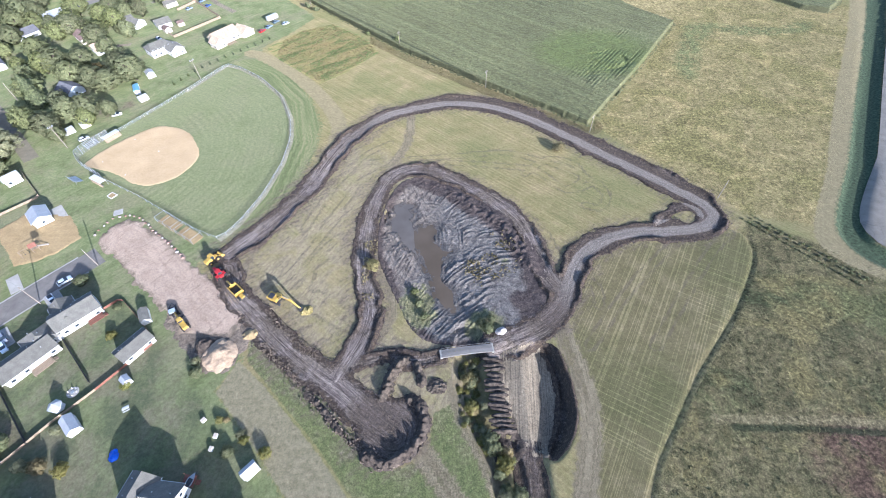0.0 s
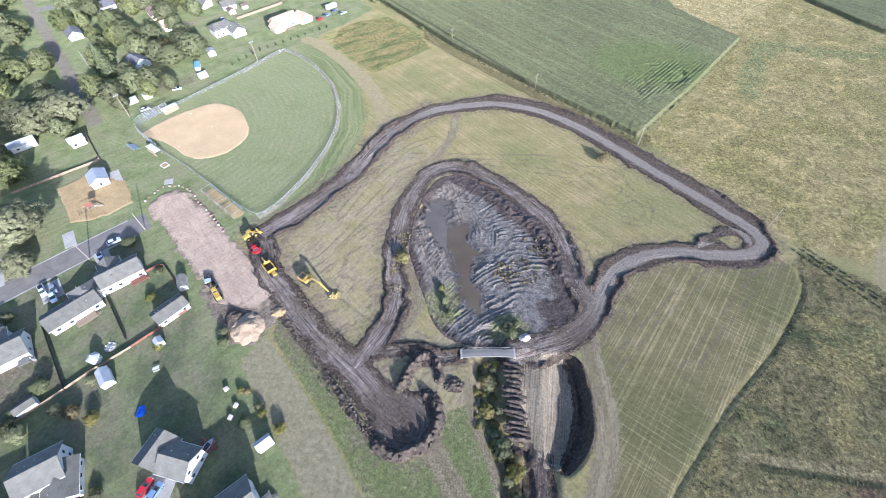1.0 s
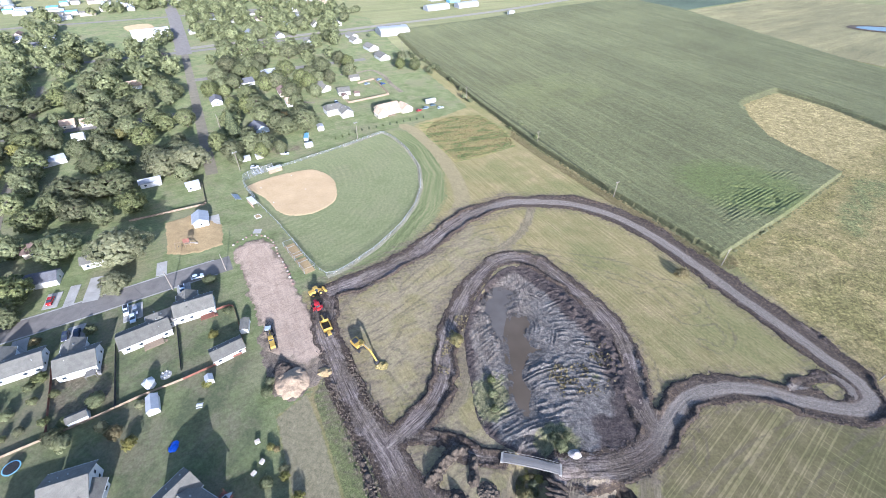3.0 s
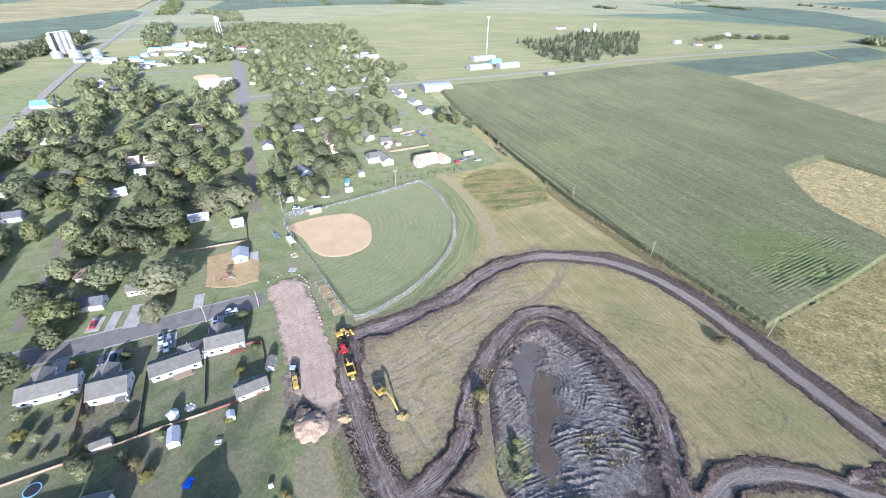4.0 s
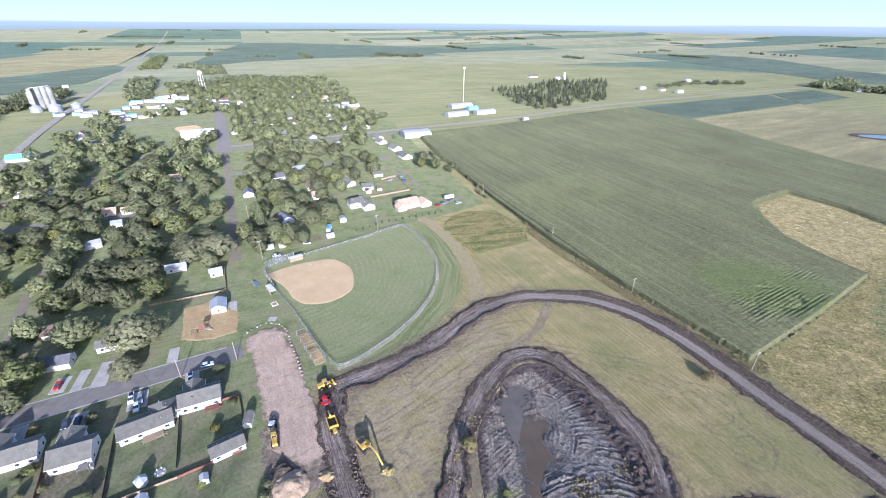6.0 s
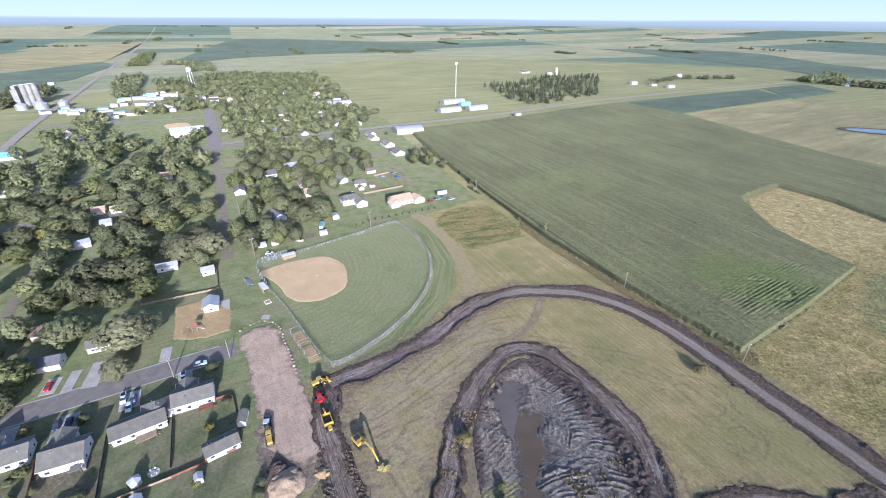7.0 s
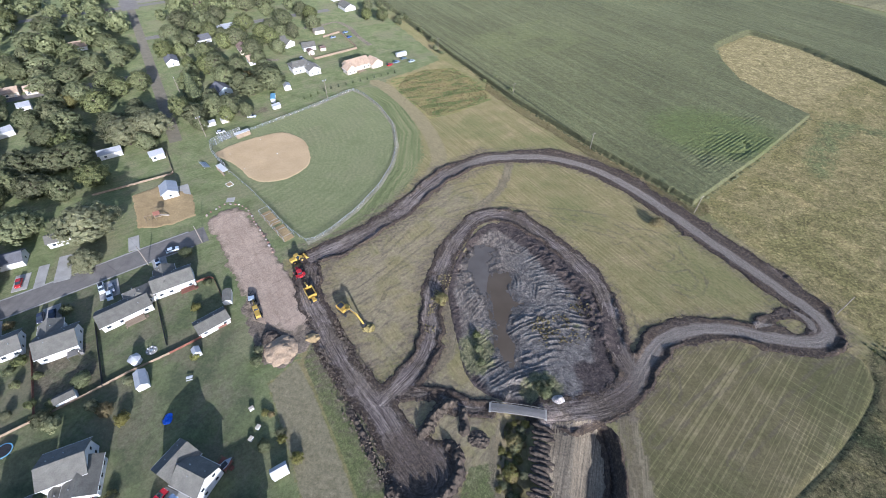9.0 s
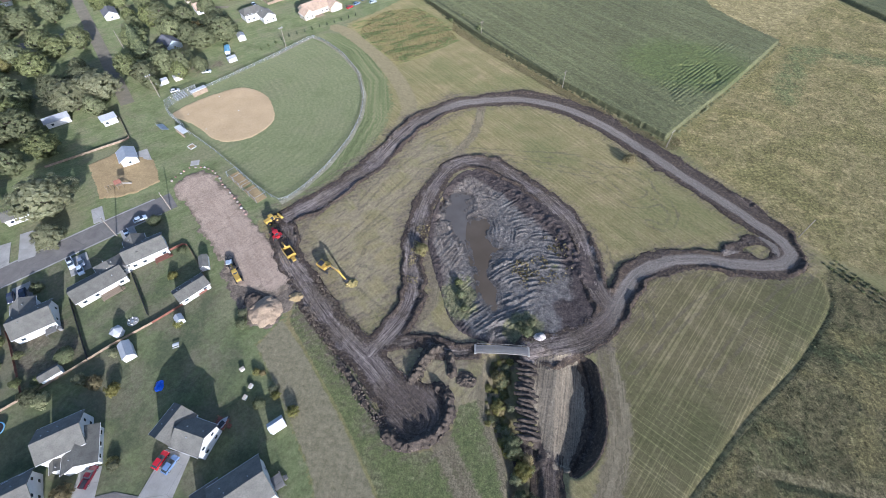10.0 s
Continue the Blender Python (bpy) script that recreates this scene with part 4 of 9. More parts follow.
def water_material(name, dark, light):
    s = Shader(name, 0.35, 0.0, 0.10)
    s.bump(s.noise(1.5, 2), 0.05, 0.02)
    return s.done(s.ramp(s.noise(0.12, 3), (0.3, dark), (0.7, light)))


MAT_WATER = water_material("muddy_water", (0.082, 0.064, 0.046), (0.104, 0.083, 0.062))
MAT_SHALLOW = water_material("silty_shallows", (0.098, 0.086, 0.076), (0.135, 0.120, 0.106))


def flat(name, poly, z, mat, label, category, kind="structure", thick=0.0, grain=None):
    """A level or draped polygon, as thick as given."""
    bm = bmesh.new()
    zz = terrain(np.array([p[0] for p in poly], float), np.array([p[1] for p in poly], float)) if grain is None else np.zeros(len(poly))
    top = [bm.verts.new((x, y, z + h)) for (x, y), h in zip(poly, zz)]
    f = bm.faces.new(top)
    if f.normal.z < 0 or sum((b[0] - a[0]) * (b[1] + a[1]) for a, b in zip(poly, np.roll(poly, -1, 0))) > 0:
        f.normal_flip()
    if thick:
        side = bmesh.ops.extrude_face_region(bm, geom=[f])
        bmesh.ops.translate(bm, verts=[v for v in side["geom"] if isinstance(v, bmesh.types.BMVert)], vec=(0, 0, thick))
        bmesh.ops.recalc_face_normals(bm, faces=bm.faces)
    bmesh.ops.triangulate(bm, faces=bm.faces)
    me = bpy.data.meshes.new(name)
    bm.to_mesh(me)
    bm.free()
    me.materials.append(mat)
    return tagged(new(name, me), label, category, kind=kind)


def swell(poly, d):
    c = poly.mean(0)
    return poly + (poly - c) / np.linalg.norm(poly - c, axis=1, keepdims=True) * d


flat("pond_shallows", swell(SHALLOWS, 1.6), WATER_LEVEL + 0.03, MAT_SHALLOW, "thin grey silty water at the edge of the pond", "shallows", grain=1)
flat("pond_water", swell(WATER, 1.2), WATER_LEVEL + 0.05, MAT_WATER, "still brown water in a nearly drained pond", "pond", grain=1)


def strip(name, line, half, lift, mat, label, category, step_across=4, drape=True):
    """A road or track along a line of the plan, slightly crowned."""
    line = np.asarray(line, float)
    t = np.gradient(line, axis=0)
    t /= np.linalg.norm(t, axis=1, keepdims=True)
    n = np.stack([-t[:, 1], t[:, 0]], 1)
    k = np.linspace(-1, 1, step_across + 1)
    pts = line[:, None] + n[:, None] * (k * half)[None, :, None]
    x, y = pts[..., 0].ravel(), pts[..., 1].ravel()
    z = terrain(x, y) + lift + np.tile(0.04 * (1 - k * k), len(line)) if drape else np.full(x.shape, lift)
    q = grid_quads(len(line), step_across + 1)
    return tagged(sheet(name, np.stack([x, y, z], 1), q[:, ::-1], mat), label, category, kind="structure")


def fine(line, step):
    line = np.asarray(line, float)
    d = np.r_[0, np.cumsum(np.linalg.norm(np.diff(line, axis=0), axis=1))]
    s = np.linspace(0, d[-1], max(2, int(d[-1] / step)))
    return np.stack([np.interp(s, d, line[:, 0]), np.interp(s, d, line[:, 1])], 1)


patch_box = lambda p, m=1.5: (p[:, 0].min() - m, p[:, 1].min() - m, p[:, 0].max() + m, p[:, 1].max() + m)
rough_edge = lambda poly, a=1.2: (lambda x, y: inside(x, y, poly) + a * (lump(x, y, 2.5, 20) - 0.5) + 0.5 * a * (lump(x, y, 0.9, 21) - 0.5))


def loose_patch(name, poly, mat, label, category, step=0.7, relief=0.12, ragged=1.2, lift=0.13):
    tagged(patch(name, patch_box(poly), step, rough_edge(poly, ragged),
                 lambda x, y: terrain(x, y) + lift + relief * (lump(x, y, 2.4, 22) + 0.5 * lump(x, y, 0.9, 23) - 0.75), mat), label, category, kind="structure")


loose_patch("bare_soil", BARE, loose_material("trampled_soil", (0.082, 0.066, 0.052), (0.200, 0.163, 0.124), 0.3, 0.7), "brown trampled soil at the end of the gravel lot", "bare soil", 0.6, 0.12, 3.0, 0.11)
loose_patch("gravel_lot", GRAVEL, MAT_GRAVEL, "pinkish gravel parking lot at the end of the street", "gravel lot", ragged=2.6)
loose_patch("infield", INFIELD, MAT_INFIELD, "tan clay skinned infield of a softball field", "infield", 0.8, 0.03, 0.5)
loose_patch("playground_sand", PLAYGROUND, MAT_EARTH, "brown earth play area beside the street", "play area", 0.8, 0.1, 0.8)


strip("street", fine(STREET, 4), 5.0, 0.10, MAT_STREET, "old grey asphalt residential street", "street")
strip("north_street", fine(NORTH_STREET, 10), 3.2, 0.15, MAT_LANE, "brownish-grey street running through the town", "street")
strip("dirt_lane", fine(DIRT_LANE, 6), 2.3, 0.1, MAT_LANE, "brown earth lane between the trees", "lane")
strip("highway", fine(HIGHWAY, 30), 4.8, 0.55, MAT_ROAD, "pale two-lane highway leaving the town", "highway")
strip("county_road", fine(COUNTY_ROAD, 20), 5.0, 0.2, MAT_ROAD, "pale gravel county road between fields", "road")
strip("gravel_road", fine(EAST_ROAD, 4), 4.2, 0.30, MAT_ROAD, "pale gravel road beside a grassy ditch", "road")

tagged(patch("clay_bank", patch_box(CLAY), 0.4, rough_edge(CLAY), lambda x, y: terrain(x, y) + 0.15 + 0.05 * np.sin((x - 0.1 * y) * 7 + 3 * lump(x, y, 6, 24)) + 0.10 * (lump(x, y, 0.8, 29) - 0.5) - 0.6 * smooth(inside(x, y, PIT), 0.0, 1.0), MAT_CLAY),
       "striped pale clay bank scraped by a machine", "clay bank", kind="structure")


def pit_height(x, y):
    return terrain(x, y) + 0.14 + 0.5 * (lump(x, y, 1.3, 25) - 0.5) + 1.3 * np.exp(-((inside(x, y, PIT) - 0.2) / 1.0) ** 2) * lump(x, y, 1.8, 26) * smooth(x - 0.12 * (45 - np.abs(y - 45)), 29.0, 31.0)


zero = lambda x, y: np.zeros(x.shape)
# dark soil colour paints in the shade of this dug hollow
loose_patch("sump", spline([(9.8, 32.7), (12.8, 37.0), (18.2, 37.0), (20.0, 33.7), (18.7, 29.2), (13.4, 28.8)], True), MAT_DARK_SOIL, "hollow of dug soil at the creek's end, its shade painted dark", "hollow", 0.4, 0.5, 2.0, 0.2)
tagged(patch("pit_soil", patch_box(PIT, 4), 0.4, lambda x, y: inside(x, y, PIT) + 0.5 * lump(x, y, 1.6, 27) + 0.5 * smooth(x, 31, 33), pit_height, MAT_SOIL, {"across": zero, "worn": zero}),
       "black cloddy soil lining an excavated pit", "pit", kind="structure")
tagged(patch("cut_floor", (10, 2, 30, 34), 0.4, lambda x, y: 3.6 + 1.4 * smooth(-y, -26, -12) - reach(x, y, SOUTH_CUT)[0] + lump(x, y, 2, 28),
             lambda x, y: terrain(x, y) + 0.16 + 0.11 * np.sin(reach(x, y, SOUTH_CUT)[0] * reach(x, y, SOUTH_CUT)[1] * 6.8 + 3 * lump(x, y, 7, 83)) * (0.3 + 1.2 * lump(x, y, 4, 84)) + 0.2 * (lump(x, y, 0.7, 85) - 0.5), MAT_SOIL,
             {"across": lambda x, y: reach(x, y, SOUTH_CUT)[0] * reach(x, y, SOUTH_CUT)[1], "worn": zero}),
       "black rutted soil in a machine-cut trench", "trench", kind="structure")


# ---- crops ----
def corn_height(x, y):
    k = inside(x, y, CORN, 60)
    u = (x - 71.9) * 0.775 - (y - 174.6) * 0.63
    ragged = 0.16 * (lump(x, y, 1.7, 30) - 0.5) + 0.22 * (lump(x, y, 0.9, 31) - 0.5)
    z = 2.3 + ragged + 0.12 * (lump(x, y, 12, 32) - 0.5)
    se = reach(x, y, np.array([(71.9, 174.6), (154.0, 276.1)]), margin=60)[0]
    along = (x - 71.9) * 0.63 + (y - 174.6) * 0.775
    rows = smooth(-se, -38, -20) * smooth(along, 14, 40) * smooth(-along, -116, -92) * smooth(lump(x, y, 16, 33), 0.15, 0.5) * smooth(se, 2, 5)
    z = z - rows * (0.05 + 0.42 * lump(x, y, 7, 37)) * smooth(np.sin(u * 2 * np.pi / 1.9 + 0.6 * lump(x, y, 2.5, 38)), 0.0, 0.9)
    hole = np.minimum(np.hypot((x - 90.5) * 0.45, y - 240.5), np.where(np.arctan2(y - 232, x - 98) < 0.6, np.abs(np.hypot(x - 98, y - 232) - 8.5), 9))
    z = z - 0.45 * smooth(-hole, -1.7, -0.8) * (0.4 + 0.6 * smooth(lump(x, y, 3, 35), 0.35, 0.6)) - 0.2 * rows * smooth(lump(x, y, 5, 34), 0.76, 0.86)
    return np.maximum(terrain(x, y) + z * smooth(k + 0.9 * (lump(x, y, 0.8, 36) - 0.5), 0.0, 0.9), 0.0)


WHEELING = np.array([(20, 221), (-60, 309), (-150, 414)], float)
CORN_ATTRS = {"plot": lambda x, y: inside(x, y, CORN_PLOT, 30), "lush": lambda x, y: 26 - np.hypot((x - 92) * 0.8, (y - 243)), "wheeling": lambda x, y: 0.8 - reach(x, y, WHEELING)[0]}
tagged(patch("corn_field", (-120, 170, 200, 365), 0.5, lambda x, y: np.minimum(inside(x, y, CORN, 60), 365 - y), corn_height, MAT_CORN, CORN_ATTRS, rim=0.5),
       "dense olive-green field of standing corn in rows", "corn field", kind="stuff")
tagged(patch("corn_field", (198, 280, 345, 365), 0.9, lambda x, y: np.minimum(np.minimum(inside(x, y, CORN, 60), 365 - y), x - 199), corn_height, MAT_CORN, CORN_ATTRS, rim=0.5),
       "dense olive-green field of standing corn", "corn field", kind="stuff")
tagged(patch("corn_field", (-225, 362, 345, 820), 2.4, lambda x, y: np.minimum(inside(x, y, CORN, 60), y - 363), corn_height, MAT_CORN, CORN_ATTRS, rim=2.0),
       "dense olive-green field of standing corn", "corn field", kind="stuff")
FIELDS = (
    ("soybean_field", MAT_SOY, "flat dark green soybean field", [(32, 822), (293, 1088), (322, 983), (102.5, 736)]),
    ("soybean_field", MAT_SOY, "flat dark green soybean field", [(308, 1111), (412, 1216), (438, 1108), (324, 972)]),
    ("stubble_field", MAT_STUBBLE, "pale tan stubble field", [(103.6, 732), (316, 962), (364, 899), (520, 850), (560, 600), (420, 400), (241, 550)]),
    ("soybean_field", MAT_SOY, "wide dark green soybean field", [(-1201, 1002), (-2100, 2250), (-1900, 2400), (-900, 2480), (-551, 2400), (-952, 1763), (-1196, 1301)]),
    ("soybean_field", MAT_SOY, "wide dark green soybean field", [(-1362, 600), (-1393, 762), (-1456, 1011), (-1334, 967), (-1103, 688), (-1070, 554), (-1045, 449), (-1000, 200), (-1250, 200)]),
    ("stubble_field", MAT_STUBBLE, "wide pale tan field", [(-1944, 877), (-2207, 1301), (-2303, 1850), (-1468, 1029), (-1423, 780), (-1388, 612), (-1300, 300), (-1800, 300)]),
    ("soybean_field", MAT_SOY, "wide dark green soybean field", [(-43, 2380), (415, 2480), (598, 2310), (684, 1807), (900, 1500), (537, 1390), (434, 1635), (296, 1860)]),
)
for field_name, field_mat, field_label, field_poly in FIELDS:
    flat(field_name, np.array(field_poly, float), 0.1, field_mat, field_label, "crop field", "stuff", 0.4)


flat("pond_rim", np.array([(338 + 46 * math.cos(k * 0.42), 705 + 20 * math.sin(k * 0.42)) for k in range(15)]), 0.95, MAT_DARK_SOIL, "dark wet rim of a small field pond", "pond rim")
flat("field_pond", np.array([(338 + 36 * math.cos(k * 0.42), 705 + 13 * math.sin(k * 0.42)) for k in range(15)]), 1.05, plain("blue_water", (0.035, 0.055, 0.085), 0.06, 0, 0.3, 0.1, 0.5), "small blue pond in a field", "pond")

# ---- the far distance ----
# backdrop ring glows by itself; distance haze and pale sky are painted by height
haze = bpy.data.materials.new("hazy_distance")
haze.use_nodes = True
tree = haze.node_tree
tree.nodes.clear()
far_out = tree.nodes.new("ShaderNodeOutputMaterial")
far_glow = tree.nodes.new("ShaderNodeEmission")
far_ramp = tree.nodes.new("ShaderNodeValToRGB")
far_sep = tree.nodes.new("ShaderNodeSeparateXYZ")
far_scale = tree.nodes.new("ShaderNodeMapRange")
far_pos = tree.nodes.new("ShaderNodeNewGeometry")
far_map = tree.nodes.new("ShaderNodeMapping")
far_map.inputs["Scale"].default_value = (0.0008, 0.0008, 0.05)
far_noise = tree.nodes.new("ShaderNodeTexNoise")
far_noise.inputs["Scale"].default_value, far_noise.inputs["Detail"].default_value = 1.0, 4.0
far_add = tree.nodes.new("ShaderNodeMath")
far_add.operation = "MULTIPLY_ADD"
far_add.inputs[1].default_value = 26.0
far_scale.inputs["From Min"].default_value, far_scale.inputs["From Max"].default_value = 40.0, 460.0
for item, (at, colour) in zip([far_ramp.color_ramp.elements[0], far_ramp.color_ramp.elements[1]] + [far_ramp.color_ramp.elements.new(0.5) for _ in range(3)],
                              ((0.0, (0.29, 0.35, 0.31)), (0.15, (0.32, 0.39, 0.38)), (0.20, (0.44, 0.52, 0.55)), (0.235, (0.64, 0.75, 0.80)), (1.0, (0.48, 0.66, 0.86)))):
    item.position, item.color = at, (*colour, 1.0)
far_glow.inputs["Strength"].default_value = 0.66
for a, b in ((far_pos.outputs["Position"], far_sep.inputs[0]), (far_pos.outputs["Position"], far_map.inputs[0]), (far_map.outputs[0], far_noise.inputs["Vector"]),
             (far_noise.outputs["Fac"], far_add.inputs[0]), (far_sep.outputs[2], far_add.inputs[2]), (far_add.outputs[0], far_scale.inputs["Value"]),
             (far_scale.outputs[0], far_ramp.inputs[0]), (far_ramp.outputs[0], far_glow.inputs[0]), (far_glow.outputs[0], far_out.inputs[0])):
    tree.links.new(a, b)
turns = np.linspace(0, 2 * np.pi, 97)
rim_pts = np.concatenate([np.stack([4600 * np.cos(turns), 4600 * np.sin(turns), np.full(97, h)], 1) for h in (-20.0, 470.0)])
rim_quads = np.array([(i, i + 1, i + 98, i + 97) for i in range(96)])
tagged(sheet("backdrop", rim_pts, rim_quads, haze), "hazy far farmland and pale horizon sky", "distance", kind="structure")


# ---- builders ----
def thing(name, label, category, group="", m=None):
    ob = tagged(new(name), label, category, group)
    if m is not None:
        ob.matrix_world = m
    return ob


def mesh_of(name, bm, mat, smooth_shade=False):
    me = bpy.data.meshes.new(name)
    bm.to_mesh(me)
    bm.free()
    me.materials.append(mat)
    if smooth_shade:
        me.polygons.foreach_set("use_smooth", [True] * len(me.polygons))
    return me


def part(name, bm, mat, parent, label="", smooth_shade=False):
    ob = new(name, bm if isinstance(bm, bpy.types.Mesh) else mesh_of(name, bm, mat, smooth_shade))
    ob.parent = parent
    if label:
        ob["label"] = label
    return ob


def box(bm, cx, cy, cz, sx, sy, sz, turn=0.0, bevel=0.0, tilt=0.0):
    """A box centred in plan with its underside at cz; tilt turns it about its own y."""
    m = Matrix.Translation((cx, cy, cz + sz / 2)) @ pose(0, 0, 0, 0, tilt, turn) @ Matrix.Diagonal((sx, sy, sz, 1))
    geo = bmesh.ops.create_cube(bm, size=1, matrix=m)
    if bevel:
        edges = {e for v in geo["verts"] for e in v.link_edges}
        bmesh.ops.bevel(bm, geom=list(edges), offset=bevel, segments=2, affect="EDGES", profile=0.6)
    return bm


def rod(bm, a, b, r0, r1=None, sides=8):
    a, b = Vector(a), Vector(b)
    m = Matrix.Translation((a + b) / 2) @ (b - a).to_track_quat("Z", "Y").to_matrix().to_4x4()
    bmesh.ops.create_cone(bm, cap_ends=True, segments=sides, radius1=r0, radius2=r0 if r1 is None else r1, depth=(b - a).length, matrix=m)
    return bm


def solid(bm, points, faces):
    vs = [bm.verts.new(p) for p in points]
    for f in faces:
        bm.faces.new([vs[i] for i in f])
    bmesh.ops.recalc_face_normals(bm, faces=bm.faces)
    return bm


def profile(bm, outline, width, axis="y"):
    """A side outline in x and z, drawn out to a width across y."""
    n = len(outline)
    pts = [(x, -width / 2, z) for x, z in outline] + [(x, width / 2, z) for x, z in outline]
    faces = [list(range(n)), list(range(n, 2 * n))[::-1]] + [(i, (i + 1) % n, n + (i + 1) % n, n + i) for i in range(n)]
    return solid(bm, pts, faces)


B = bmesh.new


# ---- materials of things ----
def siding_material(name, colour, pitch=0.2):
    s = Shader(name, 0.6, 0.0, 0.3)
    sep = s.tree.nodes.new("ShaderNodeSeparateXYZ")
    s.tree.links.new(s.local(), sep.inputs[0])
    lap = s.math("FRACT", s.math("MULTIPLY", sep.outputs[2], 1 / pitch))
    c = s.vary(colour_node(s, colour), s.noise(0.6, 3, 0.6, s.local()), 0.9, 1.06)
    s.bump(lap, 0.4, 0.02)
    return s.done(c)


def shingle_material(name, dark, light):
    s = Shader(name, 0.9, 0.0, 0.2)
    c = s.ramp(s.noise(5, 4, 0.7, s.local()), (0.3, dark), (0.7, light))
    c = s.vary(s.vary(c, s.noise(0.5, 3, 0.6, s.local()), 0.82, 1.15), s.each(), 0.9, 1.1)
    s.bump(s.noise(9, 2, 0.6, s.local()), 0.4, 0.04)
    return s.done(c)


def leaf_material(name, dark, light, yellow=0.0):
    s = Shader(name, 0.75, 0.0, 0.2)
    c = s.ramp(s.island(), (0.0, dark), (1.0, light))
    one = s.each()
    c = s.vary(c, one, 0.80, 1.20)
    c = s.vary(c, s.noise(0.07, 2, 0.5), 0.80, 1.22)
    fresh = s.math("FRACT", s.math("MULTIPLY", one, 7.31))
    c = s.mix(s.remap(fresh, 0.60, 1.0, 0.0, 0.55), c, s.vary((0.185, 0.205, 0.066), s.island(), 0.6, 1.4))
    c = s.mix(s.remap(fresh, 0.40, 0.0, 0.0, 0.45), c, s.vary((0.120, 0.118, 0.072), s.island(), 0.6, 1.4))
    c = s.vary(c, s.noise(0.5, 3, 0.6), 0.85, 1.15)
    glow = s.tree.nodes.new("ShaderNodeBsdfTranslucent")
    s.tree.links.new(c, glow.inputs[0])
    both = s.tree.nodes.new("ShaderNodeMixShader")
    both.inputs[0].default_value = 0.46
    out = s.tree.nodes["Material Output"]
    s.tree.links.new(s.bsdf.outputs[0], both.inputs[1])
    s.tree.links.new(glow.outputs[0], both.inputs[2])
    s.tree.links.new(both.outputs[0], out.inputs[0])
    return s.done(c)


WHITE = siding_material("white_siding", (0.58, 0.58, 0.565))
CREAM = siding_material("cream_siding", (0.52, 0.45, 0.355))
PALE = siding_material("pale_grey_siding", (0.55, 0.56, 0.57))
BLUEGREY = siding_material("blue_grey_siding", (0.36, 0.42, 0.48))
ROOF_GREY = shingle_material("grey_shingles", (0.100, 0.097, 0.085), (0.168, 0.162, 0.142))
ROOF_TAN = shingle_material("tan_shingles", (0.300, 0.220, 0.155), (0.430, 0.330, 0.245))
ROOF_BROWN = shingle_material("brown_shingles", (0.105, 0.075, 0.065), (0.180, 0.130, 0.110))
ROOF_DARK = shingle_material("dark_shingles", (0.070, 0.072, 0.080), (0.130, 0.130, 0.140))
ROOF_METAL = plain("pale_metal_roof", (0.36, 0.37, 0.385), 0.5, 0.2, 3.0, 0.08)
ROOF_BLUE = plain("blue_metal_roof", (0.20, 0.42, 0.58), 0.45, 0.2, 3.0, 0.1)
TRIM = plain("white_trim", (0.56, 0.56, 0.54), 0.5, 0, 4, 0.05)
GLASS = plain("window_glass", (0.03, 0.04, 0.05), 0.05, 0.0, 1.0, 0.1, 0.6)
WOOD = plain("weathered_wood", (0.24, 0.185, 0.13), 0.85, 0, 5, 0.25)
REDWOOD = plain("stained_wood", (0.170, 0.075, 0.052), 0.8, 0, 5, 0.2)
GREYWOOD = plain("grey_planks", (0.165, 0.158, 0.150), 0.85, 0, 5, 0.2)
GALV = plain("galvanised_steel", (0.40, 0.42, 0.42), 0.45, 0.6, 6, 0.1)
STEEL = plain("dark_steel", (0.06, 0.06, 0.065), 0.5, 0.5, 6, 0.2)
RUBBER = plain("tyre_rubber", (0.022, 0.022, 0.024), 0.85, 0, 8, 0.2)
YELLOW = plain("machine_yellow", (0.45, 0.300, 0.065), 0.45, 0, 2, 0.18)
RED = plain("tractor_red", (0.42, 0.025, 0.03), 0.4, 0, 2, 0.18)
CONC = MAT_CONCRETE
BARK = plain("bark", (0.110, 0.090, 0.070), 0.95, 0, 3, 0.3)
LEAF = leaf_material("leaves", (0.138, 0.153, 0.077), (0.248, 0.264, 0.142))
LEAF_PALE = leaf_material("silvery_leaves", (0.190, 0.196, 0.106), (0.315, 0.315, 0.190))
LEAF_YELLOW = leaf_material("yellowing_leaves", (0.190, 0.175, 0.050), (0.320, 0.295, 0.105))
LEAF_RED = leaf_material("dark_red_leaves", (0.055, 0.014, 0.018), (0.110, 0.030, 0.036))
NEEDLE = leaf_material("needles", (0.075, 0.092, 0.056), (0.140, 0.156, 0.100))
NEEDLE_BLUE = leaf_material("blue_needles", (0.075, 0.100, 0.090), (0.150, 0.180, 0.160))
WEED = leaf_material("weeds", (0.080, 0.084, 0.036), (0.185, 0.165, 0.080))
MAT_SOIL_CLOD = plain("clod_soil", (0.075, 0.060, 0.055), 0.95, 0, 2, 0.3)
MAT_CLOD_BROWN = plain("brown_clods", (0.135, 0.108, 0.080), 0.95, 0, 2, 0.3)
STRAW = leaf_material("straw", (0.200, 0.165, 0.078), (0.330, 0.272, 0.145))

wire = Shader("chain_link", 0.5, 0.4)
see = wire.tree.nodes.new("ShaderNodeBsdfTransparent")
blend = wire.tree.nodes.new("ShaderNodeMixShader")
blend.inputs[0].default_value = 0.24
wire.tree.links.new(see.outputs[0], blend.inputs[1])
wire.tree.links.new(wire.bsdf.outputs[0], blend.inputs[2])
wire.tree.links.new(blend.outputs[0], wire.tree.nodes["Material Output"].inputs[0])
LINK = wire.done((0.40, 0.42, 0.42))


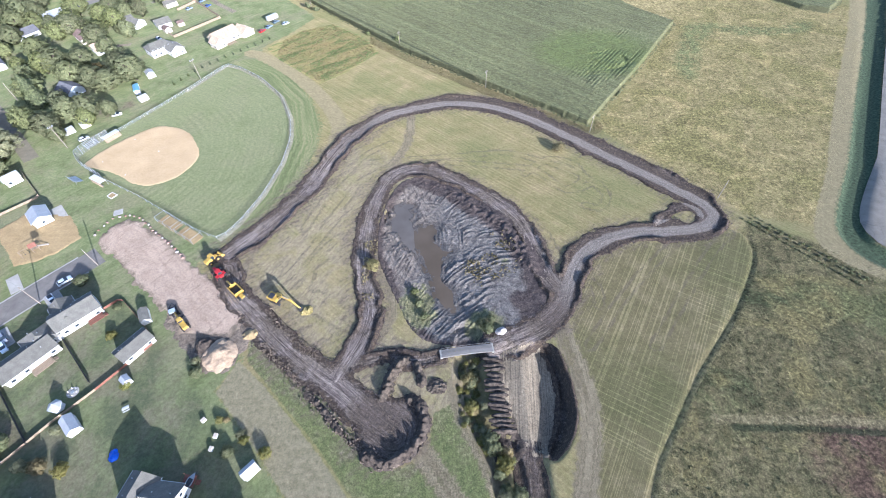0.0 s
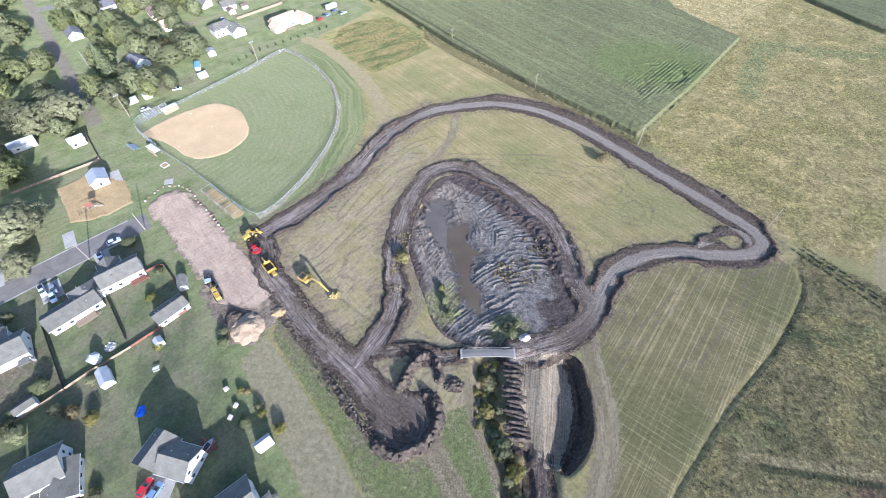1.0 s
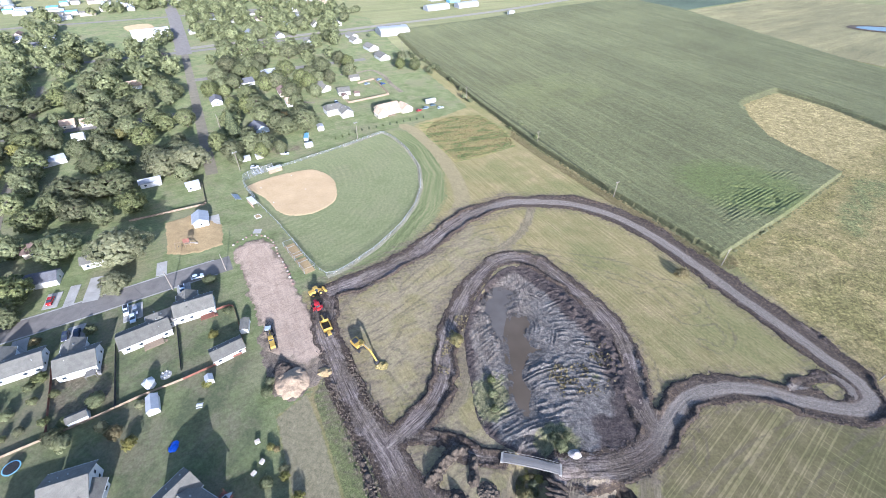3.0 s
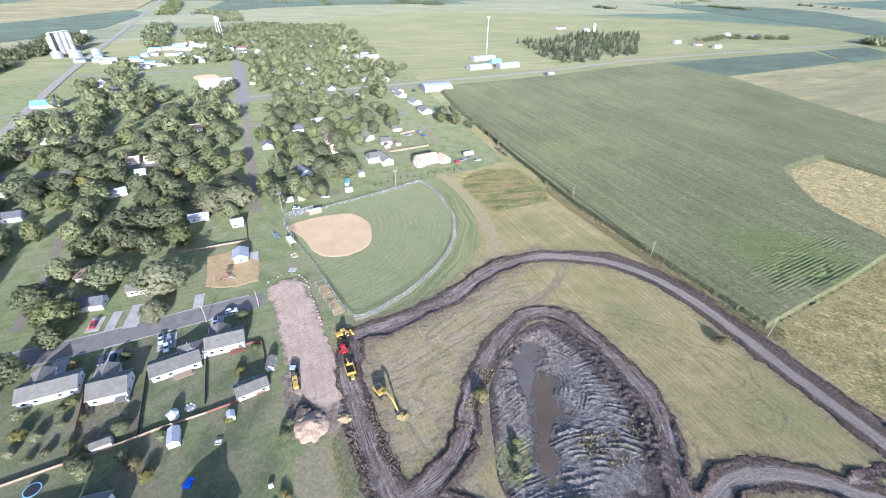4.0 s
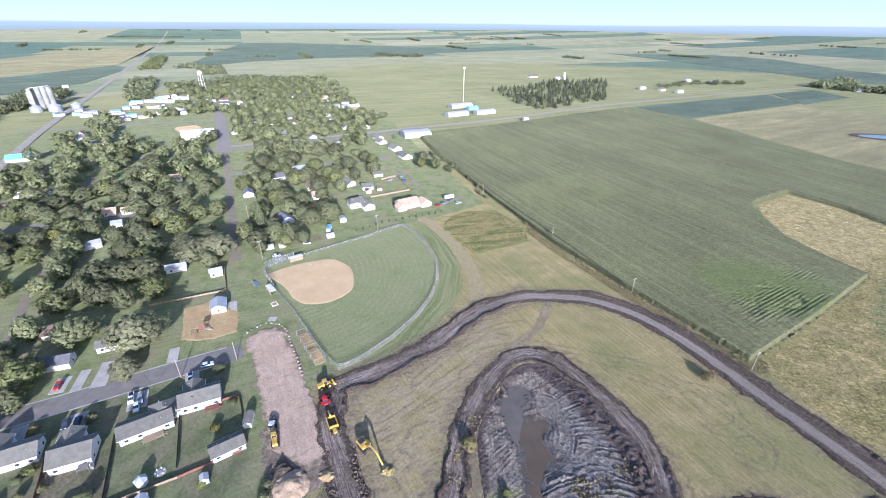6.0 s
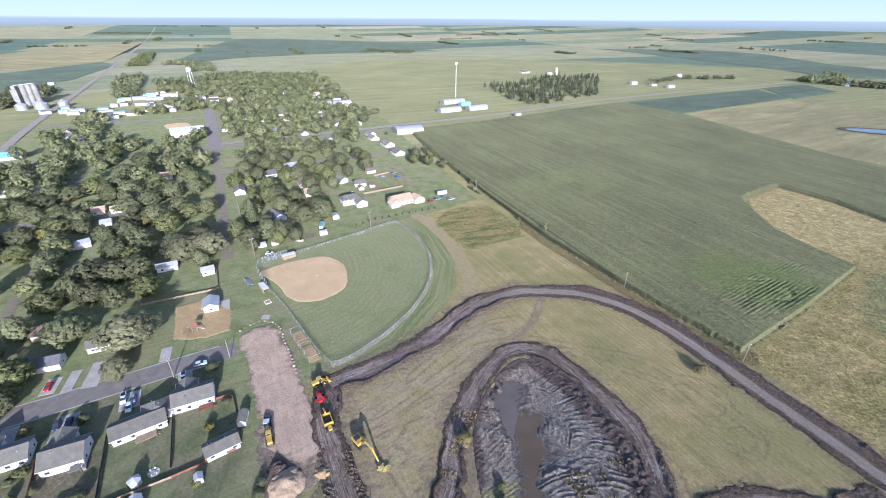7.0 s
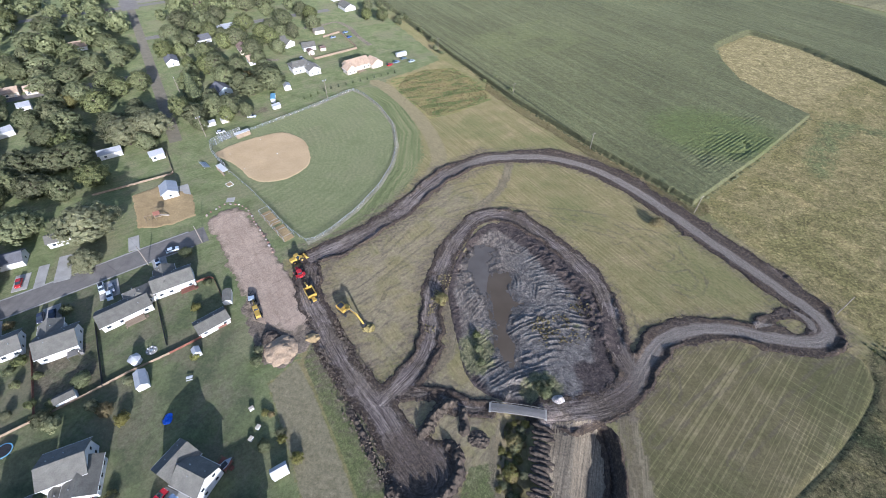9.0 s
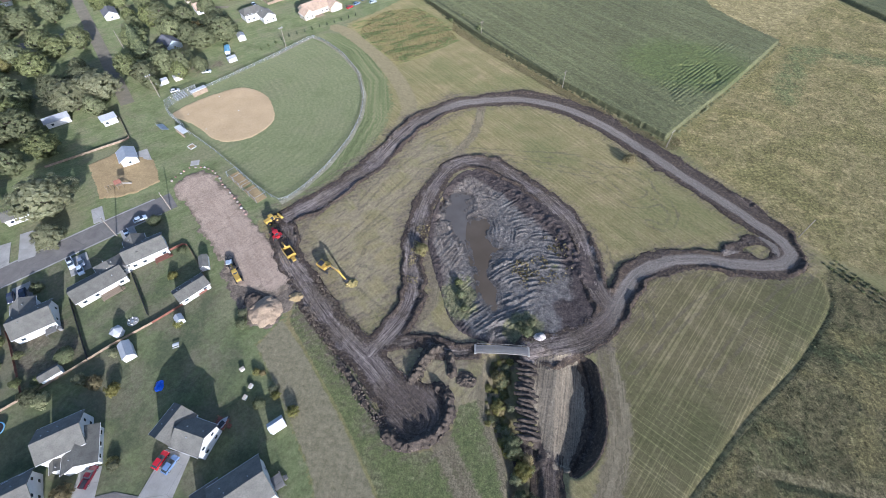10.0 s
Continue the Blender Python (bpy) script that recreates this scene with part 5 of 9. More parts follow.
# ---- houses ----
def roof_mesh(bm, L, W, eave, rise, over=0.5, thick=0.22, hip=0.0):
    x, y, z = L / 2 + over, W / 2 + over, eave - over * rise / (W / 2)
    h, t = eave + rise, thick
    top = [(-x, -y, z + t), (x, -y, z + t), (x, y, z + t), (-x, y, z + t), (-x + hip, 0, h + t), (x - hip, 0, h + t)]
    low = [(p[0], p[1], p[2] - t) for p in top]
    n = len(top)
    faces = [(0, 1, 5, 4), (2, 3, 4, 5), (1, 2, 5), (3, 0, 4)] if hip else [(0, 1, 5, 4), (2, 3, 4, 5)]
    low_faces = [tuple(i + n for i in reversed(f)) for f in faces]
    rim = [(0, 1), (2, 3)] + ([(1, 2), (3, 0)] if hip else [(1, 5), (5, 2), (3, 4), (4, 0)])
    return solid(bm, top + low, faces + low_faces + [(a, a + n, b + n, b) for a, b in rim])


def wall_mesh(bm, L, W, eave, rise, hip=False):
    x, y, h = L / 2, W / 2, eave + rise - 0.06
    e = eave - 0.02
    pts = [(-x, -y, 0), (x, -y, 0), (x, y, 0), (-x, y, 0), (-x, -y, e), (x, -y, e), (x, y, e), (-x, y, e)]
    if hip:
        return solid(bm, pts, [(0, 1, 5, 4), (1, 2, 6, 5), (2, 3, 7, 6), (3, 0, 4, 7), (4, 5, 6, 7)])
    return solid(bm, pts + [(-x, 0, h), (x, 0, h)], [(0, 1, 5, 4), (1, 2, 6, 9, 5), (2, 3, 7, 6), (3, 0, 4, 8, 7), (4, 5, 9, 8), (6, 7, 8, 9)])


PANE_MESH, FRAME_MESH = {}, {}


def opening(parent, x, y, z, turn, w, h, kind="window", mat=None):
    """A framed window, or a door leaf, on a wall that faces the way turn says."""
    key = (w, h, kind)
    if key not in FRAME_MESH:
        bm = B()
        for sx in (-1, 1):
            box(bm, 0.02, sx * w / 2, 0, 0.10, 0.10, h)
        for sz in (0, h - 0.1):
            box(bm, 0.02, 0, sz, 0.10, w, 0.10)
        FRAME_MESH[key] = mesh_of(kind, bm, TRIM)
        PANE_MESH[key] = mesh_of("pane" if kind == "window" else "leaf", box(B(), 0.0, 0, 0.05, 0.06, w - 0.1, h - 0.1), GLASS if kind == "window" else TRIM)
    ob = part(kind, FRAME_MESH[key], None, parent)
    ob.matrix_local = pose(x, y, z, 0, 0, turn)
    part("pane" if kind == "window" else "leaf", PANE_MESH[key], None, ob)
    return ob


def block(parent, L, W, eave, rise, wall, roof, at=(0, 0), turn=0, hip=0.0, over=0.5, windows=True, storeys=1, garage="", few=False):
    """Walls and roof of one wing of a house."""
    m = pose(at[0], at[1], 0, 0, 0, turn)
    w = part("wall", wall_mesh(B(), L, W, eave, rise, bool(hip)), wall, parent)
    r = part("roof", roof_mesh(B(), L, W, eave, rise, over, 0.22, hip), roof, parent)
    w.matrix_local = r.matrix_local = m
    if over and not few:
        for sy in (-1, 1):
            g = part("gutter", box(B(), 0, sy * (W / 2 + over + 0.05), eave - over * rise / (W / 2) + 0.04, L + 2 * over, 0.12, 0.14), TRIM, r)
    rng = random.Random(int(L * 10 + W * 100))
    for k in range(0 if few else 3 if L > 7 else 1):
        sx, sy = rng.uniform(-0.4, 0.4) * L, rng.uniform(0.1, 0.3) * W * rng.choice((-1, 1))
        part("vent", rod(B(), (sx, sy, eave), (sx, sy, eave + rise * (1 - abs(sy) / (W / 2)) + 0.55), 0.13), GALV, r)
    if windows:
        for s in range(storeys):
            z = 0.95 + 2.5 * s
            for sy in (-1, 1):
                n = 2 if few else max(1, int(L / 3.2))
                for i in range(n):
                    x = (i + 0.5) / n * L - L / 2
                    door = s == 0 and i == n // 2 and sy < 0
                    o = opening(w, x, sy * (W / 2 + 0.03), 0.1 if door else z, 90 * sy, 1.0 if door else 1.3, 2.05 if door else 1.15, "door" if door else "window")
            for sx in (-1, 1):
                if garage and sx == (1 if garage == "+" else -1) and s == 0:
                    opening(w, sx * (L / 2 + 0.03), 0, 0.05, 0 if sx > 0 else 180, min(4.6, W - 1.2), 2.2, "door")
                else:
                    for y in ((-W / 4, W / 4) if W > 6.5 and not few else (0,)):
                        opening(w, sx * (L / 2 + 0.03), y, z, 0 if sx > 0 else 180, 1.0, 1.15)
    return w


def deck(parent, cx, cy, sx, sy, h, mat, label):
    """A raised wooden deck of boards with posts, a rail and steps."""
    d = part("deck", box(B(), cx, cy, h - 0.12, sx, sy, 0.12), mat, parent, label)
    plank_mesh = mesh_of("board", box(B(), 0, 0, h + 0.004, 0.24, sy, 0.03), mat)
    for i in range(int(sx / 0.3)):
        part("board", plank_mesh, None, d).matrix_local = pose(cx - sx / 2 + 0.15 + i * 0.3, cy, 0)
    corner = lambda kx, ky: (cx + kx * sx / 2, cy + ky * sy / 2)
    post = mesh_of("post", rod(B(), (0, 0, 0), (0, 0, h + 0.98), 0.06, sides=4), mat)
    for kx, ky in ((-1, -1), (1, -1), (-1, 1), (1, 1)):
        part("post", post, None, d).matrix_local = pose(*corner(kx, ky), 0)
    for a, b in (((-1, -1), (1, -1)), ((-1, -1), (-1, 1)), ((1, -1), (1, 1))):
        part("rail", rod(B(), (*corner(*a), h + 0.95), (*corner(*b), h + 0.95), 0.05, sides=4), mat, d)
    steps = B()
    for i in range(3):
        box(steps, cx + sx / 2 + 0.3 + 0.3 * i, cy, 0, 0.3, 1.2, max(0.1, h - 0.2 * (i + 1)))
    part("steps", steps, mat, d)


def house(label, x, y, turn, wings, wall, roof, group="", category="house", extra=None, name="house"):
    """wings: length, width, eave, rise, dx, dy, turn, and options."""
    h = thing(name, label, category, group)
    for L, W, eave, rise, dx, dy, t, opt in wings:
        block(h, L, W, eave, rise, opt.pop("wall", wall), opt.pop("roof", roof), (dx, dy), t, **opt)
    if extra:
        extra(h)
    h.matrix_world = pose(x, y, -0.02, 0, 0, turn)
    return h


def rel(x, y, turn, px, py):
    """A place of the plan as seen from a house at x, y that is turned so."""
    c, s = math.cos(radians(turn)), math.sin(radians(turn))
    return ((px - x) * c + (py - y) * s, -(px - x) * s + (py - y) * c)


def shed(label, x, y, L, W, turn, eave=2.1, rise=0.8, wall=WHITE, roof=ROOF_GREY):
    h = thing("shed", label, "shed")
    w = part("wall", wall_mesh(B(), L, W, eave, rise), wall, h)
    part("roof", roof_mesh(B(), L, W, eave, rise, 0.2, 0.1), roof, h)
    opening(w, L / 2 + 0.03, 0, 0.05, 0, 1.2, 1.85, "door")
    part("trim", box(box(B(), L / 2 + 0.02, -W / 2, 0, 0.06, 0.1, eave), L / 2 + 0.02, W / 2, 0, 0.06, 0.1, eave), TRIM, h)
    h.matrix_world = pose(x, y, 0, 0, 0, turn)
    return h


# ---- trees ----
def quads_mesh(name, corners, mat):
    n = len(corners)
    me = bpy.data.meshes.new(name)
    me.vertices.add(4 * n)
    me.vertices.foreach_set("co", corners.astype(np.float32).ravel())
    me.loops.add(4 * n)
    me.loops.foreach_set("vertex_index", np.arange(4 * n, dtype=np.int32))
    me.polygons.add(n)
    me.polygons.foreach_set("loop_start", np.arange(0, 4 * n, 4, dtype=np.int32))
    me.materials.append(mat)
    me.update(calc_edges=True)
    return me


def cards(centres, normals, size, rng):
    """Small bent leaf sprays, one quad each, facing about along the normals."""
    n = len(centres)
    nn = normals + rng.normal(0, 0.30, (n, 3))
    nn /= np.linalg.norm(nn, axis=1, keepdims=True)
    a = np.cross(nn, rng.normal(0, 1, (n, 3)))
    a /= np.linalg.norm(a, axis=1, keepdims=True)
    b = np.cross(nn, a)
    s = (size * rng.uniform(0.55, 1.25, n))[:, None]
    a, b = a * s, b * s * rng.uniform(0.5, 1.0, n)[:, None]
    lift = nn * s * 0.25
    return np.stack([centres - a - lift, centres - b * 0.8, centres + a - lift, centres + b], 1)


def crown_sprays(seed, radius=5.0, height=7.0, base=3.0, lumps=30, per=60, leaf=0.42, droop=0.0, inner=420):
    """The sprays of a full crown: gathered in overlapping lumps over a dome of uneven outline, with some gaps."""
    rng = np.random.RandomState(seed)
    out = []
    lean = rng.uniform(0.82, 1.14, 9)

    def dome(u, f):
        az = int((np.arctan2(u[1], u[0]) / (2 * np.pi) + 0.5) * 8.99)
        wide = radius * lean[az] * f * (1.0 - 0.22 * max(0.0, u[2]) ** 2) * (1.0 + 0.25 * min(0.0, u[2]))
        return np.array([u[0] * wide, u[1] * wide, base + height * (0.40 + 0.55 * u[2] * f)])

    for k in range(lumps):
        z = 1.0 - 1.45 * (k + 0.5) / lumps
        a = 2.39996 * k + rng.uniform(-0.5, 0.5)
        w = math.sqrt(max(0.0, 1 - z * z))
        u = np.array([w * math.cos(a), w * math.sin(a), z + rng.uniform(-0.1, 0.1)])
        c = dome(u, rng.uniform(0.70, 0.97))
        size = radius * rng.uniform(1.0, 1.9) / math.sqrt(lumps)
        v = rng.normal(0, 1, (per, 3))
        v += 0.8 * u + np.array([0, 0, 0.5])
        v /= np.linalg.norm(v, axis=1, keepdims=True)
        p = c + v * size * np.array([1, 1, 0.7]) * rng.uniform(0.5, 1.15, (per, 1))
        p[:, 2] -= droop * np.linalg.norm(p[:, :2], axis=1) ** 2 / radius
        p[:, 2] = np.maximum(p[:, 2], 0.3)
        out.append(cards(p, v * 0.6 + 0.8 * u, leaf * (radius / 5) ** 0.5, rng))
    v = rng.normal(0, 1, (inner, 3))
    v /= np.linalg.norm(v, axis=1, keepdims=True)
    p = np.array([dome(u, rng.uniform(0.66, 0.88)) for u in v])
    p[:, 2] -= droop * np.linalg.norm(p[:, :2], axis=1) ** 2 / radius
    p[:, 2] = np.maximum(p[:, 2], 0.4)
    out.append(cards(p, v * 2, 0.62 * (radius / 5) * (420 / inner) ** 0.4, rng))
    return np.concatenate(out)


def crown(name, seed, mat, *shape):
    return quads_mesh(name, crown_sprays(seed, *shape), mat)


def trunk(seed, height, spread, r=0.35):
    rng = random.Random(seed)
    bm = B()
    top = Vector((rng.uniform(-0.3, 0.3), rng.uniform(-0.3, 0.3), height * 0.55))
    rod(bm, (0, 0, -0.2), top, r, r * 0.6, 7)
    for i in range(5):
        a = i * 1.26 + rng.random()
        start = top * rng.uniform(0.6, 0.98)
        rod(bm, start, (math.cos(a) * spread, math.sin(a) * spread, height * rng.uniform(0.65, 0.85)), r * 0.4, r * 0.12, 5)
    return mesh_of("trunk", bm, BARK, True)


def conifer_crown(seed, mat, radius=2.6, height=9.0, rings=16, per=34):
    rng = np.random.RandomState(seed)
    out = []
    for k in range(rings):
        f = k / rings
        r = radius * (1 - f) ** 0.85 + 0.1
        a = rng.uniform(0, 2 * np.pi, per)
        d = r * rng.uniform(0.45, 1.08, per)
        p = np.stack([np.cos(a) * d, np.sin(a) * d, 0.8 + height * (f + rng.uniform(-0.03, 0.05, per)) - 0.25 * d], 1)
        v = np.stack([np.cos(a), np.sin(a), np.full(per, 0.6)], 1)
        out.append(cards(p, v, 0.42 * (1.1 - 0.6 * f), rng))
    return quads_mesh("crown", np.concatenate(out), mat)


def tree_kind(seed, mat, radius, height, base, lumps=30, per=60, leaf=0.42, droop=0.0):
    return (trunk(seed, base + height, radius * 0.55, 0.30 + 0.02 * radius), crown("crown", seed, mat, radius, height, base, lumps, per, leaf, droop))


ROUND = [tree_kind(s, LEAF, 5.0, h, b, 120, 44, 0.25) for s, h, b in ((1, 10.0, 0.8), (2, 9.0, 0.6), (3, 11.0, 0.9), (4, 9.5, 0.6), (5, 10.5, 0.5))]
SPARSE = [tree_kind(s, LEAF, 5.0, h, b, 95, 40, 0.28) for s, h, b in ((11, 9.5, 0.5), (12, 10.5, 0.6), (13, 8.5, 0.5))]
SILVER = [tree_kind(s, LEAF_PALE, 5.0, h, 1.0, 150, 50, 0.20) for s, h in ((21, 9.0), (22, 9.5))]
YELLOWING = [tree_kind(31, LEAF_YELLOW, 5.0, 9.0, 0.8, 36, 42, 0.42)]
DARK_RED = [tree_kind(41, LEAF_RED, 5.0, 10.0, 0.8, 36, 42, 0.42)]
WILLOW = [tree_kind(51, LEAF_PALE, 5.0, 7.0, 0.6, 70, 50, 0.30, 0.35)]
FIR = [(mesh_of("trunk", rod(B(), (0, 0, -0.2), (0, 0, 9), 0.2, 0.03, 6), BARK), conifer_crown(s, NEEDLE, 3.3, 8.5, 14, 44)) for s in (61, 62, 63)]
SPRUCE = [(mesh_of("trunk", rod(B(), (0, 0, -0.2), (0, 0, 9), 0.22, 0.03, 6), BARK), conifer_crown(64, NEEDLE_BLUE, 3.4, 9.5, 26, 120))]
BUSH = [(mesh_of("stem", rod(B(), (0, 0, -0.1), (0, 0, 1.6), 0.15, 0.06, 6), BARK), crown("leaves", s, m, 2.0, 2.5, 0.1, 26, 40, 0.26)) for s, m in
        ((71, LEAF), (72, LEAF_PALE), (73, LEAF_YELLOW), (74, STRAW))]


def plant(kind, x, y, size, label="broad leafy green tree", category="tree", group="", z=0.0, name="tree", flatten=1.0):
    """Stands a tree of a kind at a place; size 1 is a crown of 5 m radius."""
    t = tagged(new(name), label, category, group)
    a, b = ("stem", "leaves") if name == "shrub" else ("trunk", "crown")
    part(a, kind[0], None, t)
    part(b, kind[1], None, t)
    t.matrix_world = pose(x, y, z, 0, 0, random.uniform(0, 360)) @ Matrix.Diagonal((size, size, size * flatten, 1))
    return t


# ---- houses near the gravel lot ----
def with_deck(*args):
    return lambda h: deck(h, *args)


def wing(L, W, eave, rise, dx=0, dy=0, turn=0, **options):
    return (L, W, eave, rise, dx, dy, turn, options)


def placed(x, y, turn, wx, wy):
    return rel(x, y, turn, wx, wy)


house("white two-storey house with a grey gabled roof on a lawn", -106.8, 16.2, 38,
      [wing(10.5, 9.1, 4.8, 2.4, storeys=2), wing(9.7, 7.8, 2.9, 2.2, *placed(-106.8, 16.2, 38, -101.2, 14.6), -95, garage="+"),
       wing(2.6, 2.2, 2.6, 0.8, -2.5, -6.0, -90, windows=False)], WHITE, ROOF_GREY, "houses by the gravel lot")
house("white house with mottled grey shingle roof and paved drive", -76.0, 22.7, -8,
      [wing(8.2, 7.4, 4.8, 2.4, -3.2, 0.6, 84, garage="-", storeys=2), wing(8.0, 7.6, 4.8, 2.4, 3.8, -0.3, 0, storeys=2)], WHITE, ROOF_GREY, "houses by the gravel lot",
      extra=with_deck(6.6, 5.2, 3.4, 2.8, 0.9, REDWOOD, "reddish wooden deck"))
house("white house with a long grey gabled roof", -54.3, 11.6, 45,
      [wing(12.5, 10.4, 4.8, 2.8, garage="-"), wing(6.0, 7.0, 3.0, 1.8, -7.5, 3.2, 0)], WHITE, ROOF_GREY, "houses by the gravel lot",
      extra=with_deck(7.4, -2.0, 3.0, 3.6, 1.0, GREYWOOD, "grey wooden deck"))
house("white house with pale grey roof beside a lawn", -110.5, 1.0, 40, [wing(11, 8.5, 4.2, 2.2, storeys=2)], WHITE, ROOF_GREY, "houses by the gravel lot")
house("long white ranch house with a grey roof and wooden deck", -131.3, 63.4, 53,
      [wing(15.6, 8.0, 3.0, 1.9), wing(7.4, 8.6, 3.0, 2.2, *placed(-131.3, 63.4, 53, -130.6, 70.0), 90, hip=3.0, garage="+")], WHITE, ROOF_GREY, "houses on the street",
      extra=with_deck(1.5, -5.6, 6.0, 3.0, 0.7, WOOD, "weathered wooden deck"))
house("white house with grey gabled roof and small balcony", -142.1, 47.0, 43,
      [wing(11.2, 9.6, 3.4, 2.5), wing(6.5, 6.5, 3.0, 1.8, -2.5, 6.5, 90, garage="+")], WHITE, ROOF_GREY, "houses on the street",
      extra=with_deck(3.6, -6.0, 3.0, 2.6, 1.6, GREYWOOD, "grey raised deck"))
house("white house with grey roof and red wooden decks", -123.5, 79.0, 45,
      [wing(13.0, 8.2, 3.6, 2.2), wing(9.5, 6.6, 3.2, 1.9, *placed(-123.5, 79.0, 45, -127.3, 79.6), 90, garage="+")], WHITE, ROOF_GREY, "houses on the street",
      extra=with_deck(3.5, -5.4, 4.6, 2.6, 0.8, REDWOOD, "red-stained wooden deck"))
house("long white house with blue-grey roof by the street", -160.5, 38.8, 47, [wing(16.5, 8.6, 3.0, 2.0), wing(6, 6, 3, 1.7, -3.5, 5.6, 90, garage="+")], WHITE, ROOF_GREY, "houses on the street")
house("white house with grey roof by the street", -178.0, 20.0, 47, [wing(13.5, 9.0, 3.2, 2.1), wing(6, 6, 3, 1.7, 3.5, 5.6, 90, garage="+")], WHITE, ROOF_GREY, "houses on the street")
house("long white outbuilding with a grey gabled roof", -99.0, 66.4, 55, [wing(9.8, 5.6, 2.6, 1.4)], WHITE, ROOF_GREY, category="outbuilding", name="outbuilding")
shed("small white shed with a grey roof by the lot", -100.7, 77.6, 5.4, 2.8, 122)
shed("white shed with a pale roof behind the fence", -107.3, 42.4, 5.8, 3.2, -42, 2.2, 1.0, WHITE, ROOF_METAL)
shed("tiny white shed on the lawn", -97.3, 55.2, 2.4, 2.2, -40, 1.9, 0.7, WHITE, ROOF_METAL)
shed("pale shed with a brownish roof beside a tree", -125.1, 32.1, 5.2, 3.0, 52, 2.2, 0.9, PALE, ROOF_GREY)
shed("white garden shed at the edge of a mown strip", -53.1, 28.7, 4.0, 2.6, 46, 2.2, 0.9, WHITE, ROOF_METAL)

gazebo = thing("gazebo", "white six-sided garden gazebo with a pale roof", "gazebo")
part("wall", rod(B(), (0, 0, 0), (0, 0, 2.1), 1.75, 1.75, 6), WHITE, gazebo)
part("roof", rod(B(), (0, 0, 2.1), (0, 0, 3.2), 2.05, 0.12, 6), ROOF_METAL, gazebo)
part("finial", rod(B(), (0, 0, 3.15), (0, 0, 3.6), 0.12, 0.03, 6), TRIM, gazebo)
gazebo.matrix_world = pose(-114.4, 47.9, 0, 0, 0, 15)

house("park shelter building with pale roof and white gable", -162.6, 126.5, -46, [wing(8.2, 6.4, 3.0, 1.6)], WHITE, ROOF_METAL, category="park building", name="park_building")
house("cream two-storey house with tan shingle roof", -132.5, 281.0, 52,
      [wing(16.0, 10.5, 3.4, 3.4), wing(9.0, 8.5, 2.9, 2.6, 12.0, -4.0, 90, garage="-"), wing(7, 7, 3.2, 2.6, -7.5, -4.0, 90)], CREAM, ROOF_TAN,
      extra=with_deck(-1.0, -7.5, 5.0, 3.0, 0.5, WOOD, "weathered wooden deck"))
house("white house with a grey hipped roof", -168.5, 268.0, 48,
      [wing(13.0, 9.5, 4.2, 2.4, hip=2.5, storeys=2), wing(10.5, 8.0, 3.6, 2.2, 5.5, -8.0, 90)], WHITE, ROOF_GREY)
shed("white shed with a pale roof on the lawn", -163.2, 239.2, 5.0, 4.0, -50, 2.6, 1.0, WHITE, ROOF_METAL)
shed("small brown garden shed inside a board fence", -174.8, 296.5, 5.0, 4.0, -45, 2.4, 1.2, CREAM, ROOF_BROWN)

TOWN_HOUSES = (
    ("white barn-like house with a pale roof", -285.9, 147.3, 13, 6, 62, WHITE, ROOF_METAL), ("small reddish house with a tan roof", -325.3, 189.3, 8, 8, 45, CREAM, ROOF_TAN),
    ("small cream house with a tan roof", -316.0, 195.6, 7, 7, 45, CREAM, ROOF_TAN), ("small white outbuilding among trees", -300.6, 176.4, 6, 6, 48, WHITE, ROOF_METAL),
    ("white trailer home under trees", -213.1, 146.6, 10, 5, 47, WHITE, ROOF_METAL), ("house with a brown roof under trees", -240.3, 133.1, 13, 9, 40, CREAM, ROOF_BROWN),
    ("white house with a blue-grey roof", -193.0, 72.7, 11, 7, 40, WHITE, ROOF_DARK), ("white shed behind a fence", -188.9, 150.9, 6, 5, 50, WHITE, ROOF_METAL),
    ("house with a purple-brown roof under trees", -213.2, 88.1, 14, 8, 47, CREAM, ROOF_BROWN), ("white garage with a grey roof", -184.3, 88.1, 8, 6, 44, WHITE, ROOF_GREY),
    ("white house with a blue-grey roof", -254.3, 464.1, 14, 9, -38, WHITE, ROOF_GREY),
)
TOWN_HOUSES += (
    ("white house with a pale roof", -242.0, 448.0, 13, 9, -38, WHITE, ROOF_GREY), ("white house with a pale roof", -214.4, 428.2, 15, 10, -38, PALE, ROOF_GREY),
    ("white house with a blue-grey roof", -190.5, 402.4, 15, 10, -41, WHITE, ROOF_GREY), ("white house with a grey roof", -200.3, 306.8, 11, 8, -20, WHITE, ROOF_GREY),
    ("white house with a pale roof", -263.6, 322.9, 14, 10, 47, WHITE, ROOF_METAL), ("long house with a reddish roof", -315.9, 377.4, 26, 9, 50, WHITE, ROOF_BROWN),
    ("white house with a dark roof", -267.3, 297.3, 13, 9, 55, WHITE, ROOF_DARK), ("house with a navy roof under trees", -200.7, 224.5, 11, 9, -30, BLUEGREY, ROOF_DARK),
    ("pale house with a grey roof", -180.5, 305.0, 9, 8, 40, PALE, ROOF_GREY), ("long white mobile home with pale roof", -424.1, 622.1, 28, 9, 48, WHITE, ROOF_METAL),
    ("long white mobile home with pale roof", -398.2, 640.7, 28, 9, 50, WHITE, ROOF_METAL), ("long white mobile home with pale roof", -412.0, 600.0, 28, 9, 48, WHITE, ROOF_METAL),
    ("long pale mobile home", -385.0, 612.0, 26, 9, 50, CREAM, ROOF_TAN), ("white and blue service building", -540.0, 254.0, 24, 14, 50, PALE, ROOF_BLUE),
)
